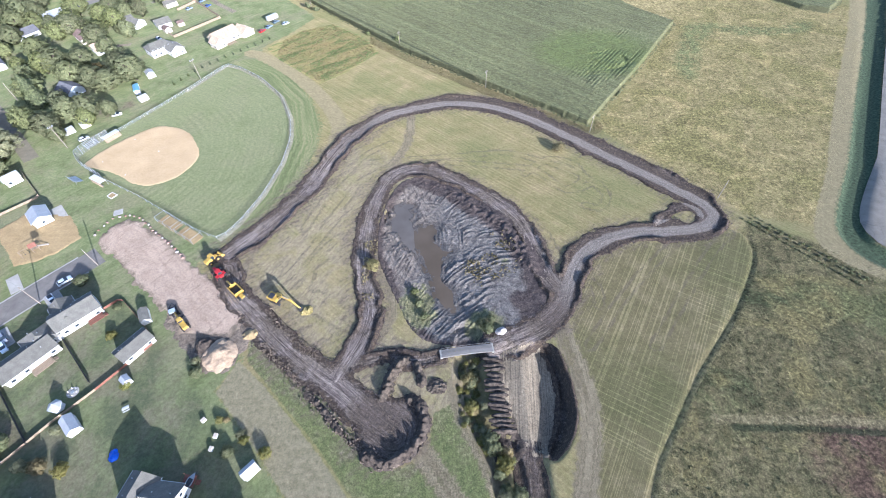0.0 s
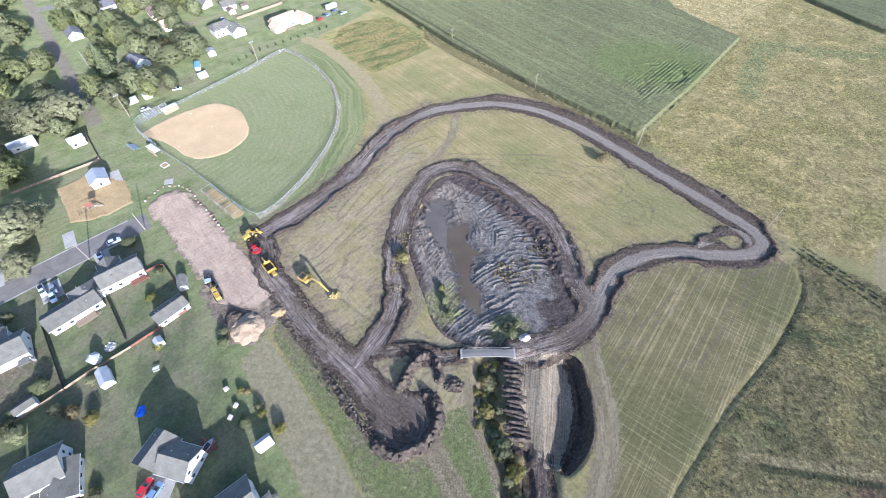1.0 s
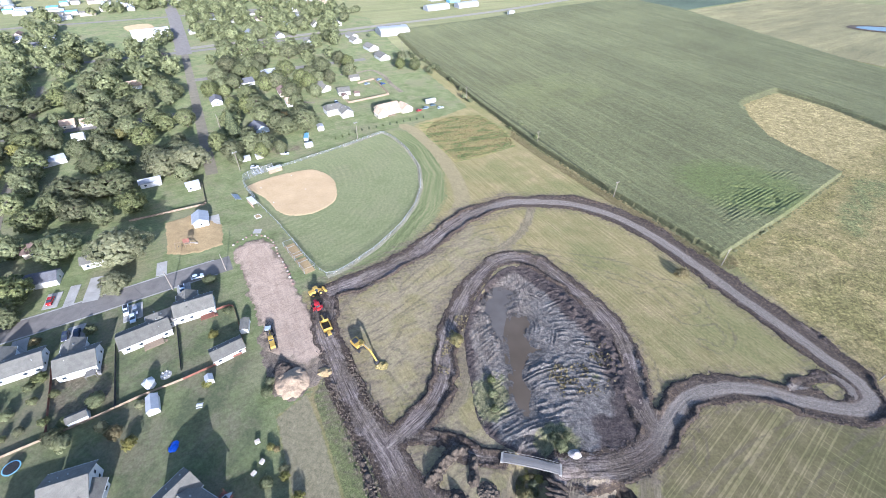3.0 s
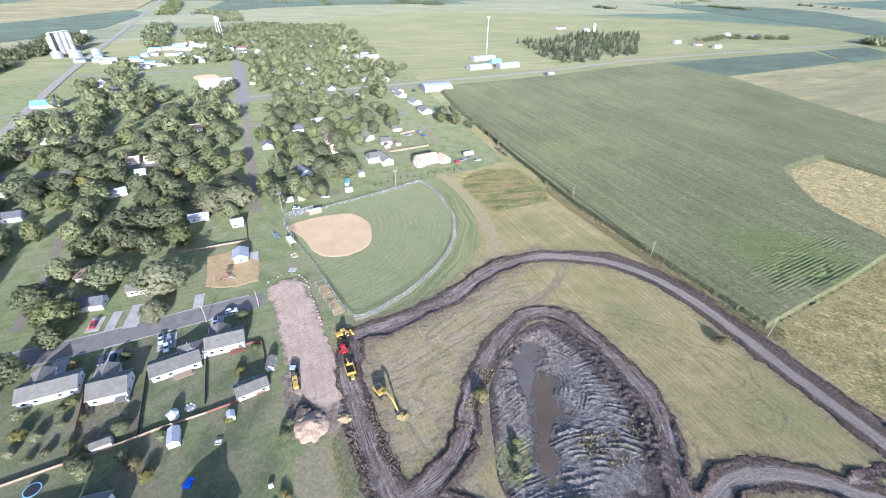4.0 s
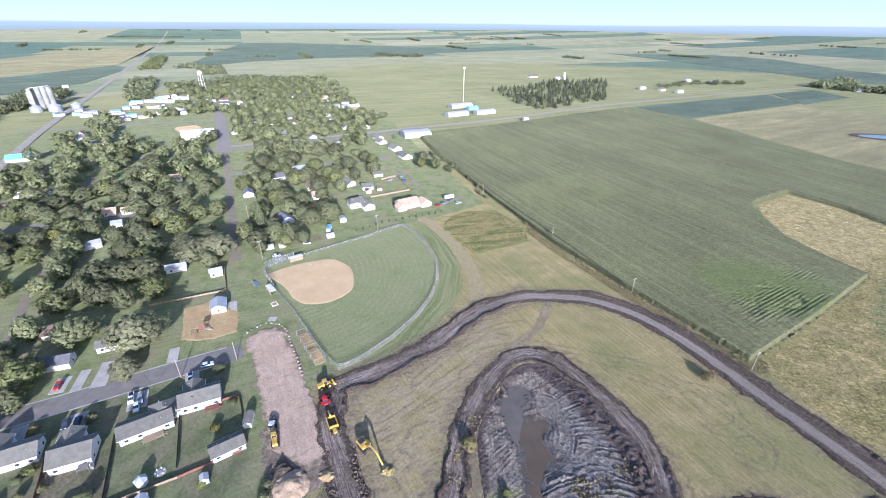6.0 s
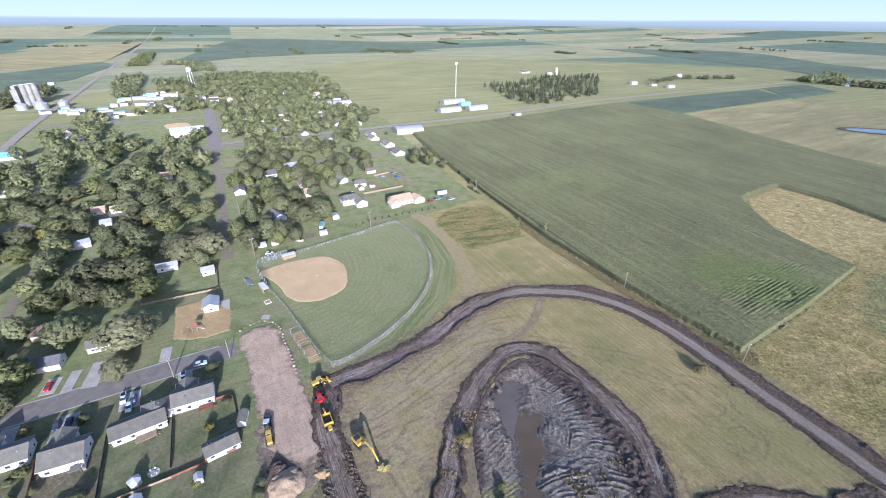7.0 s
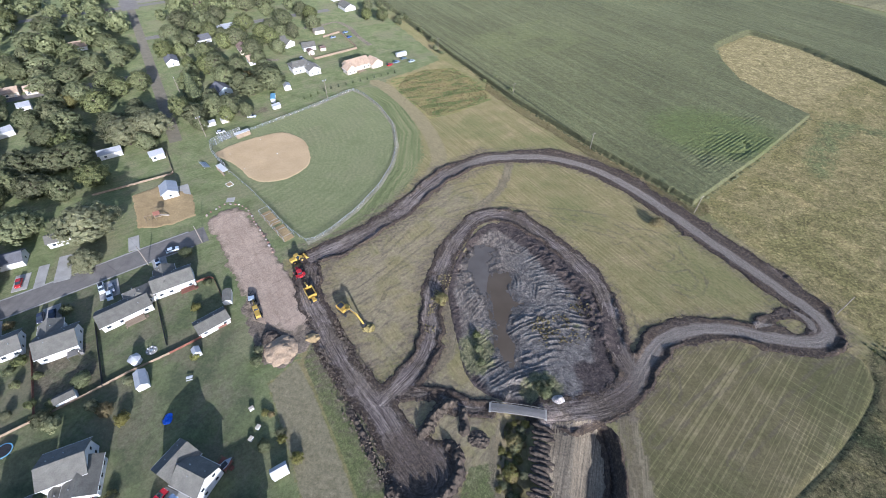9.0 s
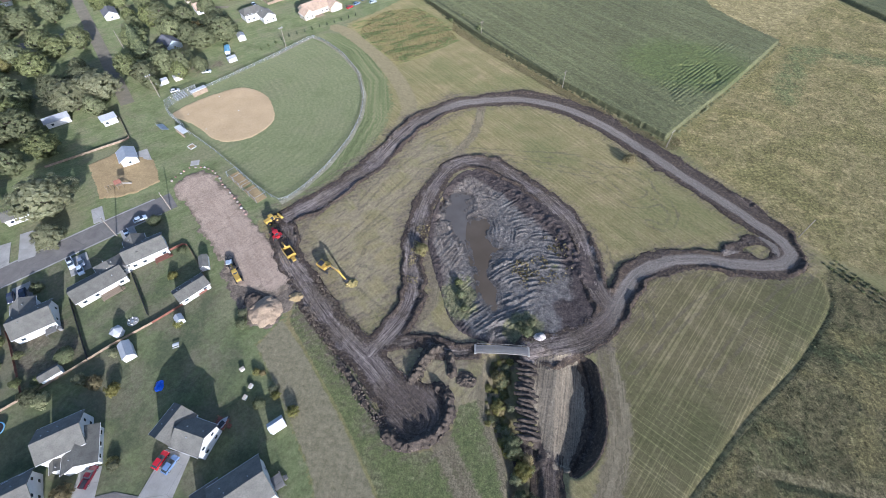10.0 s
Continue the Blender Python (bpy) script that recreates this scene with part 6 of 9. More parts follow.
for text, hx, hy, hl, hw, ht, wall_mat, roof_mat in TOWN_HOUSES:
    house(text, hx, hy, ht, [wing(hl, hw, 3.0, 0.26 * hw, few=True)], wall_mat, roof_mat, "houses in the town")

# ---- the town's trees and further houses ----
TREES_WEST = [(-399, 183, 14.8), (-371, 181, 14.0), (-376, 191, 11.4), (-368, 200, 15.9), (-365, 215, 14.3), (-330, 169, 15.2), (-316, 155, 13.5), (-341, 160, 10.3),
              (-301, 161, 8.5), (-274, 157, 9.7), (-318, 138, 14.3), (-297, 123, 11.1), (-332, 220, 16.2), (-305, 197, 13.8), (-303, 212, 17.7), (-302, 231, 15.5),
              (-259, 205, 12.8), (-253, 183, 12.1), (-279, 178, 10.0), (-252, 161, 11.7), (-251, 146, 12.2), (-221, 178, 11.4), (-220, 134, 14.0), (-200, 124, 10.9),
              (-239, 121, 13.3), (-232, 109, 9.2), (-254, 104, 9.7), (-270, 95, 8.0), (-231, 97, 10.8), (-205, 111, 8.5), (-220, 79, 9.5)]
TREES_NORTH = [(-292, 296, 12.4), (-301, 320, 14.8), (-288, 329, 12.9), (-282, 341, 11.9), (-249, 330, 14.0), (-225, 316, 10.5), (-275, 373, 13.7), (-265, 388, 15.8),
               (-224, 348, 12.3), (-219, 371, 10.5), (-271, 442, 10.3), (-329, 482, 19.4), (-346, 458, 16.8), (-346, 426, 20.5), (-343, 398, 15.4), (-347, 372, 14.9),
               (-270, 262, 10.1), (-282, 312, 11.3), (-193, 341, 9.6), (-272, 457, 9.9), (-299, 531, 11.3), (-221, 250, 11.0), (-180, 245, 11.9), (-188, 228, 9.9)]
TREES_EDGE = [(-185, 198, 10.7), (-196, 209, 8.1), (-203, 190, 8.7), (-183, 180, 5.1), (-175, 193, 6.7), (-167, 200, 5.9), (-162, 378, 7.8), (-147, 377, 7.7),
              (-201, 86, 13.5), (-182, 52, 7.3), (-309, 257, 12.0), (-327, 268, 11.7), (-352, 282, 15.2), (-382, 254, 15.4), (-399, 284, 16.4), (-441, 289, 12.7)]
TREES_EDGE += [(-180, 227, 12), (-170, 236, 12), (-190, 186, 10), (-177, 199, 10), (-226, 247, 10), (-209, 367, 9), (-201, 321, 8), (-224, 328, 10), (-169, 400, 7), (-192, 60, 14), (-213, 63, 11), (-177, 35, 9)]
stand = [(x, y) for x, y, _ in TREES_WEST + TREES_NORTH + TREES_EDGE]
for i, (x, y, r) in enumerate(TREES_WEST + TREES_NORTH + TREES_EDGE):
    size = min(1.9, max(0.9, r * 0.69 / 5))
    plant(ROUND[i % 5], x, y, size, "broad leafy green tree between houses", group="trees of the town", flatten=min(1.0, 1.25 / size))
plant(SILVER[0], -171.9, 92.5, 2.4, "huge pale-leaved tree beside the street", flatten=0.72)
plant(SILVER[1], -211.6, 157.8, 2.1, "large greyish thin-leaved tree", flatten=0.72)
plant(SILVER[0], -203.4, 167.8, 2.3, "large greyish thin-leaved tree", flatten=0.7)
plant(WILLOW[0], -163.4, 79.5, 1.15, "drooping pale willow by the street", flatten=0.9)
plant(SPRUCE[0], -211.7, 213.0, 1.7, "tall bluish spruce beside a street")
plant(YELLOWING[0], -274.8, 184.3, 0.9, "small bright yellow tree")
plant(YELLOWING[0], -311.2, 146.1, 1.0, "small bright yellow tree")
plant(DARK_RED[0], -191.0, 241.0, 0.8, "small dark red tree")
stand += [(-171.9, 92.5), (-211, 157), (-203, 167), (-211, 213), (-163, 79)]

TOWN = np.array([(-215, 20), (-190, 62), (-205, 105), (-190, 160), (-192, 205), (-176, 245), (-200, 335), (-235, 405), (-298, 535), (-420, 690), (-560, 860), (-760, 840), (-800, 640),
                 (-700, 500), (-640, 380), (-540, 262), (-430, 150), (-320, 70), (-260, 10)], float)
CLEAR = [np.array(p, float) for p in ([(-625, 425), (-561, 525), (-500, 452), (-440, 400), (-420, 345), (-480, 335), (-530, 335)],
                                      [(-165, 290), (-210, 330), (-178, 290), (-150, 250)], [(-430, 590), (-370, 590), (-370, 660), (-440, 660)],
                                      [(-615, 425), (-740, 415), (-795, 530), (-750, 630), (-650, 600)])]
LANES = [STREET, NORTH_STREET, DIRT_LANE, HIGHWAY, np.array([(-262, 238), (-420, 95)]), np.array([(-385, 358), (-230, 520)]), np.array([(-317, 291), (-205, 395)]),
         np.array([(-385, 358), (-540, 215)]), np.array([(-517, 484), (-690, 330)]), np.array([(-517, 484), (-380, 620)])]
for i, lane in enumerate(LANES[4:]):
    strip("town_street", fine(lane, 12), 4.0, 0.12, MAT_STREET, "narrow grey street between tree rows", "street")


def open_ground(px, py, gap):
    """Which places of the plan lie in the town, off its streets and yards."""
    ok = inside(px, py, TOWN, 9) > 3
    for c in CLEAR:
        ok &= inside(px, py, c, 5) < 0
    for lane in LANES:
        ok &= reach(px, py, lane, margin=gap + 1)[0] > gap
    return ok


def lots(step_u, step_v, jitter, seed, gap):
    r = np.random.RandomState(seed)
    u, v = (a.ravel() for a in np.meshgrid(np.arange(-620, 620, step_u), np.arange(-620, 620, step_v)))
    u, v = u + r.uniform(-jitter, jitter, u.shape), v + r.uniform(-jitter, jitter, v.shape)
    c, s = math.cos(radians(46)), math.sin(radians(46))
    x, y = -430 + u * c - v * s, 340 + u * s + v * c
    keep = open_ground(x, y, gap)
    order = np.argsort(np.hypot(x[keep], y[keep]))
    return np.stack([x[keep], y[keep]], 1)[order]


rng = random.Random(5)
homes = [(h[1], h[2]) for h in TOWN_HOUSES]
styles = [(WHITE, ROOF_GREY), (WHITE, ROOF_METAL), (CREAM, ROOF_BROWN), (PALE, ROOF_DARK), (WHITE, ROOF_TAN), (BLUEGREY, ROOF_GREY)]
for x, y in lots(27, 34, 6, 1, 11):
    if rng.random() < 0.42 or min(math.hypot(x - a, y - b) for a, b in homes) < 20 or min(math.hypot(x - a, y - b) for a, b in stand) < 9:
        continue
    homes.append((x, y))
    wall_mat, roof_mat = rng.choice(styles)
    hw = rng.uniform(7, 9.5)
    tone = {ROOF_GREY: "grey", ROOF_METAL: "pale metal", ROOF_BROWN: "brown", ROOF_DARK: "dark", ROOF_TAN: "tan"}[roof_mat]
    house("small town house with a %s roof among trees" % tone, x, y, 46 + rng.choice((0, 90)),
          [wing(rng.uniform(9, 14), hw, 3.0, 0.28 * hw, few=True)], wall_mat, roof_mat, "houses in the town")
mass = []
for x, y in lots(15.5, 15.5, 4.8, 2, 7.5):
    if rng.random() < (0.20 if y < 250 else 0.40) or min(math.hypot(x - a, y - b) for a, b in homes) < 7.5 or min(math.hypot(x - a, y - b) for a, b in stand) < 8.5:
        continue
    size = rng.uniform(0.95, 1.75)
    if len(mass) == 0 and math.hypot(x, y) < 430:
        kind = rng.choice(SPARSE)
        plant(kind, x, y, size, "broad leafy green tree of the town", group="trees of the town", flatten=min(1.0, 1.25 / size))
    else:
        mass.append((x, y, size))


FAR_CROWNS = {}


def woodland(label, places, tall, per, leaf, seed, mat=LEAF):
    """Many far trees as one mass of foliage, each a rounded crown of leaf sprays."""
    r = np.random.RandomState(seed)
    if (per, leaf) not in FAR_CROWNS:
        n = max(5, per // 12)
        FAR_CROWNS[per, leaf] = [crown_sprays(200 + k, 5.0, 9.4, 0.6, n, per // n, leaf * 1.05, 0.0, max(8, per // 6)) for k in range(5)]
    out = []
    for x, y, s in places:
        a, h = r.uniform(0, 6.28), tall * s / 10.0
        c, d = math.cos(a), math.sin(a)
        z = float(terrain(np.array([x]), np.array([y]))[0])
        w = h * r.uniform(0.9, 1.15)
        q = FAR_CROWNS[per, leaf][r.randint(5)]
        out.append(np.stack([x + w * (q[..., 0] * c - q[..., 1] * d), y + w * (q[..., 0] * d + q[..., 1] * c), z + h * q[..., 2]], -1))
    me = quads_mesh("woodland", np.concatenate(out), mat)
    return tagged(new("woodland", me), label, "trees", kind="stuff")


woodland("dense leafy trees over the far part of town", mass, 10.0, 420, 0.62, 77)

# ---- tall things of the town ----
tower = thing("water_tower", "white water tower on slender steel legs", "water tower")
tank = B()
rod(tank, (0, 0, 29), (0, 0, 32), 2.0, 4.4, 20)
rod(tank, (0, 0, 32), (0, 0, 36), 4.4, 4.4, 20)
rod(tank, (0, 0, 36), (0, 0, 38), 4.4, 0.6, 20)
part("tank", tank, TRIM, tower)
for k in range(4):
    a = radians(45 + 90 * k)
    part("leg", rod(B(), (math.cos(a) * 5.2, math.sin(a) * 5.2, -0.3), (math.cos(a) * 3.8, math.sin(a) * 3.8, 32), 0.35, 0.35, 6), TRIM, tower)
part("riser", rod(B(), (0, 0, -0.3), (0, 0, 30), 0.6, 0.6, 10), TRIM, tower)
for z in (10, 20):
    brace = B()
    for k in range(4):
        a, b = radians(45 + 90 * k), radians(135 + 90 * k)
        r = 5.2 - 1.4 * z / 32
        rod(brace, (math.cos(a) * r, math.sin(a) * r, z), (math.cos(b) * r, math.sin(b) * r, z), 0.15, sides=4)
    part("brace", brace, TRIM, tower)
tower.matrix_world = pose(-768, 694, 0, 0, 0, 10)

SILO = plain("pale_concrete", (0.215, 0.215, 0.200), 0.8, 0, 0.5, 0.2)
elevator = thing("grain_elevator", "tall pale concrete grain elevator with round silos", "grain elevator")
for k, (sx, sy) in enumerate(((0, 0), (9.5, 3), (19, 6))):
    part("silo", rod(B(), (sx, sy, -0.5), (sx, sy, 42), 5.2, 5.2, 24), SILO, elevator, smooth_shade=False)
part("headhouse", box(B(), -12, -6, -0.5, 11, 12, 34), SILO, elevator)
part("cupola", box(B(), -12, -6, 33.5, 7, 7, 7), SILO, elevator)
part("conveyor", rod(B(), (-12, -6, 41), (20, 6, 44), 0.9, 0.9, 6), GALV, elevator)
elevator.matrix_world = pose(-850, 455, 0, 0, 0, 35) @ Matrix.Scale(0.72, 4)
for bx, by, br, bh in ((-795, 440, 9, 8), (-812, 424, 8, 7), (-780, 462, 7, 8)):
    bin_ = thing("grain_bin", "round galvanised steel grain bin with a conical roof", "grain bin", "bins by the elevator")
    part("wall", rod(B(), (0, 0, -0.3), (0, 0, bh), br, br, 24), GALV, bin_)
    part("roof", rod(B(), (0, 0, bh), (0, 0, bh + br * 0.5), br + 0.3, 0.6, 24), ROOF_METAL, bin_)
    bin_.matrix_world = pose(bx, by, 0)

mast = thing("floodlight_mast", "very tall slender pale mast with a lamp crown", "mast")
part("pole", rod(B(), (0, 0, -0.5), (0, 0, 55), 0.75, 0.4, 10), TRIM, mast)
part("crown_ring", rod(B(), (0, 0, 54), (0, 0, 57), 2.4, 2.4, 12), TRIM, mast)
mast.matrix_world = pose(-246.6, 773, 0)


def arched_barn(label, x, y, L, W, turn, h, mat, name="barn"):
    t = thing(name, label, "barn", "barns by the county road")
    pts = [(-W / 2, 0)] + [(-W / 2 * math.cos(a), 0.35 * h + 0.65 * h * math.sin(a)) for a in (0, 0.4, 0.8, 1.2, 1.57, 1.94, 2.34, 2.74, 3.14)] + [(W / 2, 0)]
    bm = profile(B(), pts, L)
    o = part("shell", bm, mat, t)
    d = part("door", box(B(), 0, L / 2 + 0.03, 0, W * 0.4, 0.1, h * 0.55), GALV, t)
    t.matrix_world = pose(x, y, -0.2, 0, 0, turn - 90)


arched_barn("white arched metal barn by the county road", -214, 640, 36, 13, 50, 7, ROOF_METAL)
arched_barn("white arched metal barn by the county road", -180, 672, 34, 13, 50, 7, ROOF_METAL)
arched_barn("pale arched metal barn by the county road", -232, 712, 40, 14, 50, 7, ROOF_METAL)
arched_barn("bluish arched metal barn by the county road", -208, 700, 18, 10, 50, 6, ROOF_BLUE)
arched_barn("large white arched hall at the edge of town", -219, 496, 34, 22, 42, 8, ROOF_METAL, "hall")
house("large white flat-sided hall beside a sports field", -459, 392, 50, [wing(36, 24, 7, 2.0, over=0.2, few=True)], WHITE, TRIM, category="hall", name="hall")
strip("paved_street", fine(np.array([(-378, 350.5), (-385.2, 357.7), (-517.2, 484.1), (-560, 523)]), 10), 7.0, 0.26, MAT_STREET, "wide grey paved street beside a hall", "street")

loose_patch("town_infield", spline([(-528, 420), (-518, 440), (-498, 432), (-482, 412), (-496, 402)], True), MAT_INFIELD, "tan clay infield of the town's other ball field", "infield", 2.0, 0.03, 1.0, 0.3)
biz = random.Random(9)
for k in range(34):
    u, v = biz.uniform(-95, 95), biz.uniform(-28, 28)
    x, y = -690 + v * 2.6, 512 + u
    house("small pale commercial building near the highway", x, y, 46, [wing(biz.uniform(9, 20), biz.uniform(8, 14), 4, 1.2, over=0.2, few=True)],
          biz.choice((WHITE, PALE, CREAM)), biz.choice((ROOF_METAL, ROOF_METAL, ROOF_GREY, ROOF_BLUE)), "buildings near the highway", "commercial building", name="commercial_building")


# ---- a line of poles beside the far fields ----
POLES_FAR = ((48, 2083), (426, 1490))
for k in range(6):
    pole_far = thing("utility_pole", "slim wooden utility pole among far fields", "utility pole", "poles of the far line")
    part("post", rod(B(), (0, 0, -0.5), (0, 0, 12), 0.28, 0.2, 6), WOOD, pole_far)
    part("crossarm", box(B(), 0, 0, 11, 2.6, 0.25, 0.25), WOOD, pole_far)
    f = k / 5
    pole_far.matrix_world = pose(POLES_FAR[0][0] * (1 - f) + POLES_FAR[1][0] * f, POLES_FAR[0][1] * (1 - f) + POLES_FAR[1][1] * f, 0, 0, 0, 40)


# ---- trees farther off ----
def belt(label, line, width, tall, count, seed, mat=LEAF, leaf=1.5):
    """A strip of far trees along a line."""
    r = np.random.RandomState(seed)
    path = fine(np.array(line, float), 5)
    n = np.gradient(path, axis=0)
    n = np.stack([-n[:, 1], n[:, 0]], 1) / (np.linalg.norm(n, axis=1, keepdims=True) + 1e-9)
    length = np.linalg.norm(np.diff(path, axis=0), axis=1).sum()
    trees = max(4, int(length * max(width, 8) / 75))
    i = r.randint(0, len(path), trees)
    c = path[i] + n[i] * (r.uniform(-0.5, 0.5, (trees, 1)) * width) + r.normal(0, 2, (trees, 2))
    return woodland(label, [(x, y, s) for (x, y), s in zip(c, r.uniform(0.6, 1.15, trees))], tall, min(200, max(16, count // trees // 20 * 20)), leaf, seed, mat)


belt("dense trees beyond the grain elevator", [(-900, 300), (-860, 380), (-905, 470), (-1000, 560)], 60, 13, 6000, 1)
belt("dense trees beyond the grain elevator", [(-760, 270), (-830, 345)], 70, 12, 5000, 2)
belt("trees along the highway", [(-780, 560), (-900, 660), (-1010, 760)], 40, 12, 4000, 3)
belt("trees along the highway", [(-1250, 960), (-1420, 1120), (-1600, 1290)], 40, 12, 3500, 4)
belt("trees at the far side of town", [(-980, 930), (-1130, 1060), (-1240, 1060)], 60, 11, 3500, 5)
belt("trees at the far side of town", [(-640, 920), (-820, 860), (-860, 700)], 50, 12, 5000, 6)
belt("scattered trees behind the barns", [(-330, 560), (-310, 590)], 18, 9, 900, 7)
belt("trees round a distant farmstead", [(430, 1250), (540, 1400)], 40, 13, 3000, 8)
belt("trees round a distant farmstead", [(480, 1250), (620, 1170), (760, 1120)], 50, 13, 4500, 9)
belt("trees round a distant farmstead", [(100, 1130), (190, 1240)], 22, 9, 1600, 10)
belt("trees round a distant farmstead", [(215, 1235), (280, 1270)], 24, 9, 1400, 11)
belt("hedge between yard and corn field", [(-170, 428), (-125, 374), (-80, 322), (-62, 300)], 7, 4.5, 2600, 12, LEAF, 0.8)
belt("hedge along the corn field", [(-40, 282), (-28, 268)], 6, 4, 900, 13, LEAF, 0.7)
belt("row of small evergreens by the white hall", [(-235, 470), (-200, 505)], 5, 4, 700, 14, NEEDLE, 0.8)
far_rng = random.Random(3)
for k in range(44):
    a, d = radians(far_rng.uniform(62, 152)), far_rng.uniform(1900, 4500)
    x, y = d * math.cos(a), d * math.sin(a)
    t = radians(46 + far_rng.choice((0, 90)))
    s = far_rng.uniform(30, 120)
    belt("distant shelterbelt of trees", [(x - s * math.cos(t), y - s * math.sin(t)), (x + s * math.cos(t), y + s * math.sin(t))], far_rng.uniform(8, 26), 9, 420, 100 + k, LEAF, 2.2)

GROVE = np.array([(-235, 924), (-163, 1061), (-143, 1150), (-14, 1190), (-3, 903), (-99, 735), (-150, 782)], float)
for iu in range(36):
    for iv in range(52):
        x, y = -235 + iu * 9 + far_rng.uniform(-4.5, 4.5), 730 + iv * 9.5 + far_rng.uniform(-4.5, 4.5)
        if inside(np.array([x]), np.array([y]), GROVE, 6)[0] > 0 and far_rng.random() < 0.37:
            plant(far_rng.choice(FIR), x, y, far_rng.uniform(0.9, 1.25), "dark green conifer in a planted grove", "conifer", "conifers of the grove", name="conifer")

FARMS = ((-200, 1212, 24, 12, ROOF_BROWN, "long farm building with a purple-brown roof"), (-135, 1195, 14, 9, ROOF_METAL, "white farm building"), (170, 1278, 16, 10, ROOF_METAL, "white farmhouse"),
         (98, 1068, 14, 9, ROOF_BROWN, "farmhouse with a brown roof"), (228, 1278, 15, 10, ROOF_METAL, "white farmhouse"), (60, 1080, 16, 8, ROOF_METAL, "white farm shed"), (496, 1226, 18, 12, ROOF_BLUE, "farm shed with a blue roof"),
         (560, 1250, 34, 14, ROOF_METAL, "long white farm shed"), (130, 1050, 18, 8, ROOF_METAL, "low white farm shed"), (510, 1395, 16, 10, ROOF_METAL, "white farmhouse"), (-110, 640, 8, 5, ROOF_METAL, "small white pump building"),
         (-1060, 620, 10, 7, ROOF_METAL, "lone white building in a field"))
for fx, fy, fl, fw, roof_mat, text in FARMS:
    house(text + " among fields", fx, fy, 46, [wing(fl, fw, 3.6, 0.28 * fw, few=True)], WHITE, roof_mat, category="farm building", name="farm_building")
tank_farm = thing("silo", "slim white farm silo among fields", "silo")
part("wall", rod(B(), (0, 0, -0.3), (0, 0, 16), 3, 3, 18), TRIM, tank_farm)
part("dome", rod(B(), (0, 0, 16), (0, 0, 18), 3, 0.6, 18), ROOF_METAL, tank_farm)
tank_farm.matrix_world = pose(-118, 1200, 0)


# ---- ball field ----
FENCE = np.array([(-163.6, 160.0), (-168.5, 166.5), (-166.0, 172.4), (-160.5, 181.6), (-151.8, 195.6), (-136.6, 220.3), (-121.9, 247.7), (-112.6, 243.3), (-98.2, 231.0),
                  (-82.5, 211.5), (-73.6, 190.6), (-70.3, 173.7), (-70.6, 155.8), (-74.6, 135.3), (-81.0, 118.3), (-86.1, 111.0), (-99.4, 118.3), (-113.2, 127.6),
                  (-128.3, 137.7), (-148.9, 149.8)], float)


def run_fence(name, label, line, height, gap, post_mat, post_r, panel, category="fence", rails=True, z0=0.0):
    """A fence along a line: posts, and between them rails and what panel builds."""
    f = thing(name, label, category)
    path = fine(line, gap)
    post = mesh_of("post", rod(B(), (0, 0, -0.3), (0, 0, height + 0.1), post_r, post_r, 6), post_mat)
    for x, y in path:
        part("post", post, None, f).matrix_local = pose(x, y, z0)
    for a, b in zip(path[:-1], path[1:]):
        panel(f, a, b, height)
    return f


def link_panel(f, a, b, h):
    bm = B()
    solid(bm, [(a[0], a[1], 0.05), (b[0], b[1], 0.05), (b[0], b[1], h), (a[0], a[1], h)], [(0, 1, 2, 3)])
    part("wire_mesh", bm, LINK, f)
    part("rail", rod(B(), (a[0], a[1], h), (b[0], b[1], h), 0.05, 0.05, 5), GALV, f)


def board_panel(mat):
    meshes = {}

    def build(f, a, b, h):
        d = math.hypot(b[0] - a[0], b[1] - a[1])
        key = round(d, 1)
        if key not in meshes:
            n = max(2, int(d / 0.25))
            front = []
            for i in range(n):
                x0, x1 = i * d / n, (i + 1) * d / n
                front += [(x0 + 0.02, -0.02), (x1 - 0.02, -0.02), (x1 - 0.01, 0.01)]
            plan = front + [(d, 0.03), (0.0, 0.03)]
            m = len(plan)
            bm = solid(B(), [(x, y, 0.05) for x, y in plan] + [(x, y, h) for x, y in plan],
                       [list(range(m)), list(range(2 * m - 1, m - 1, -1))] + [(i, (i + 1) % m, m + (i + 1) % m, m + i) for i in range(m)])
            meshes[key] = mesh_of("panel", bm, mat)
        part("panel", meshes[key], None, f).matrix_local = pose(a[0], a[1], 0, 0, 0, math.degrees(math.atan2(b[1] - a[1], b[0] - a[0])))

    return build


loop = np.vstack([FENCE[3:], FENCE[:1]])
run_fence("outfield_fence", "low chain-link fence round a ball field", fine(loop, 5), 1.5, 4.2, GALV, 0.06, link_panel)
run_fence("backstop", "tall chain-link backstop behind home plate", np.vstack([FENCE[-1], FENCE[:4]]), 4.2, 3.2, GALV, 0.09, link_panel, "backstop")
strip("fence_verge", fine(np.vstack([FENCE[5:16]]), 3), 1.2, 0.05, loose_material("bleached_grass", (0.165, 0.160, 0.108), (0.250, 0.232, 0.165), 0.8, 0.4),
      "bleached strip of dead grass under a fence", "verge")
base_mesh = mesh_of("base", box(B(), 0, 0, 0, 0.5, 0.5, 0.1, 0, 0.02), TRIM)
for bx, by in ((-155.0, 162.3), (-147.1, 178.8), (-131.6, 168.7), (-140.2, 152.3)):
    o = new("base", base_mesh)
    o.matrix_world = pose(bx, by, 0.12, 0, 0, 40)
    tagged(o, "white square base on the clay infield", "base", "bases of the infield")


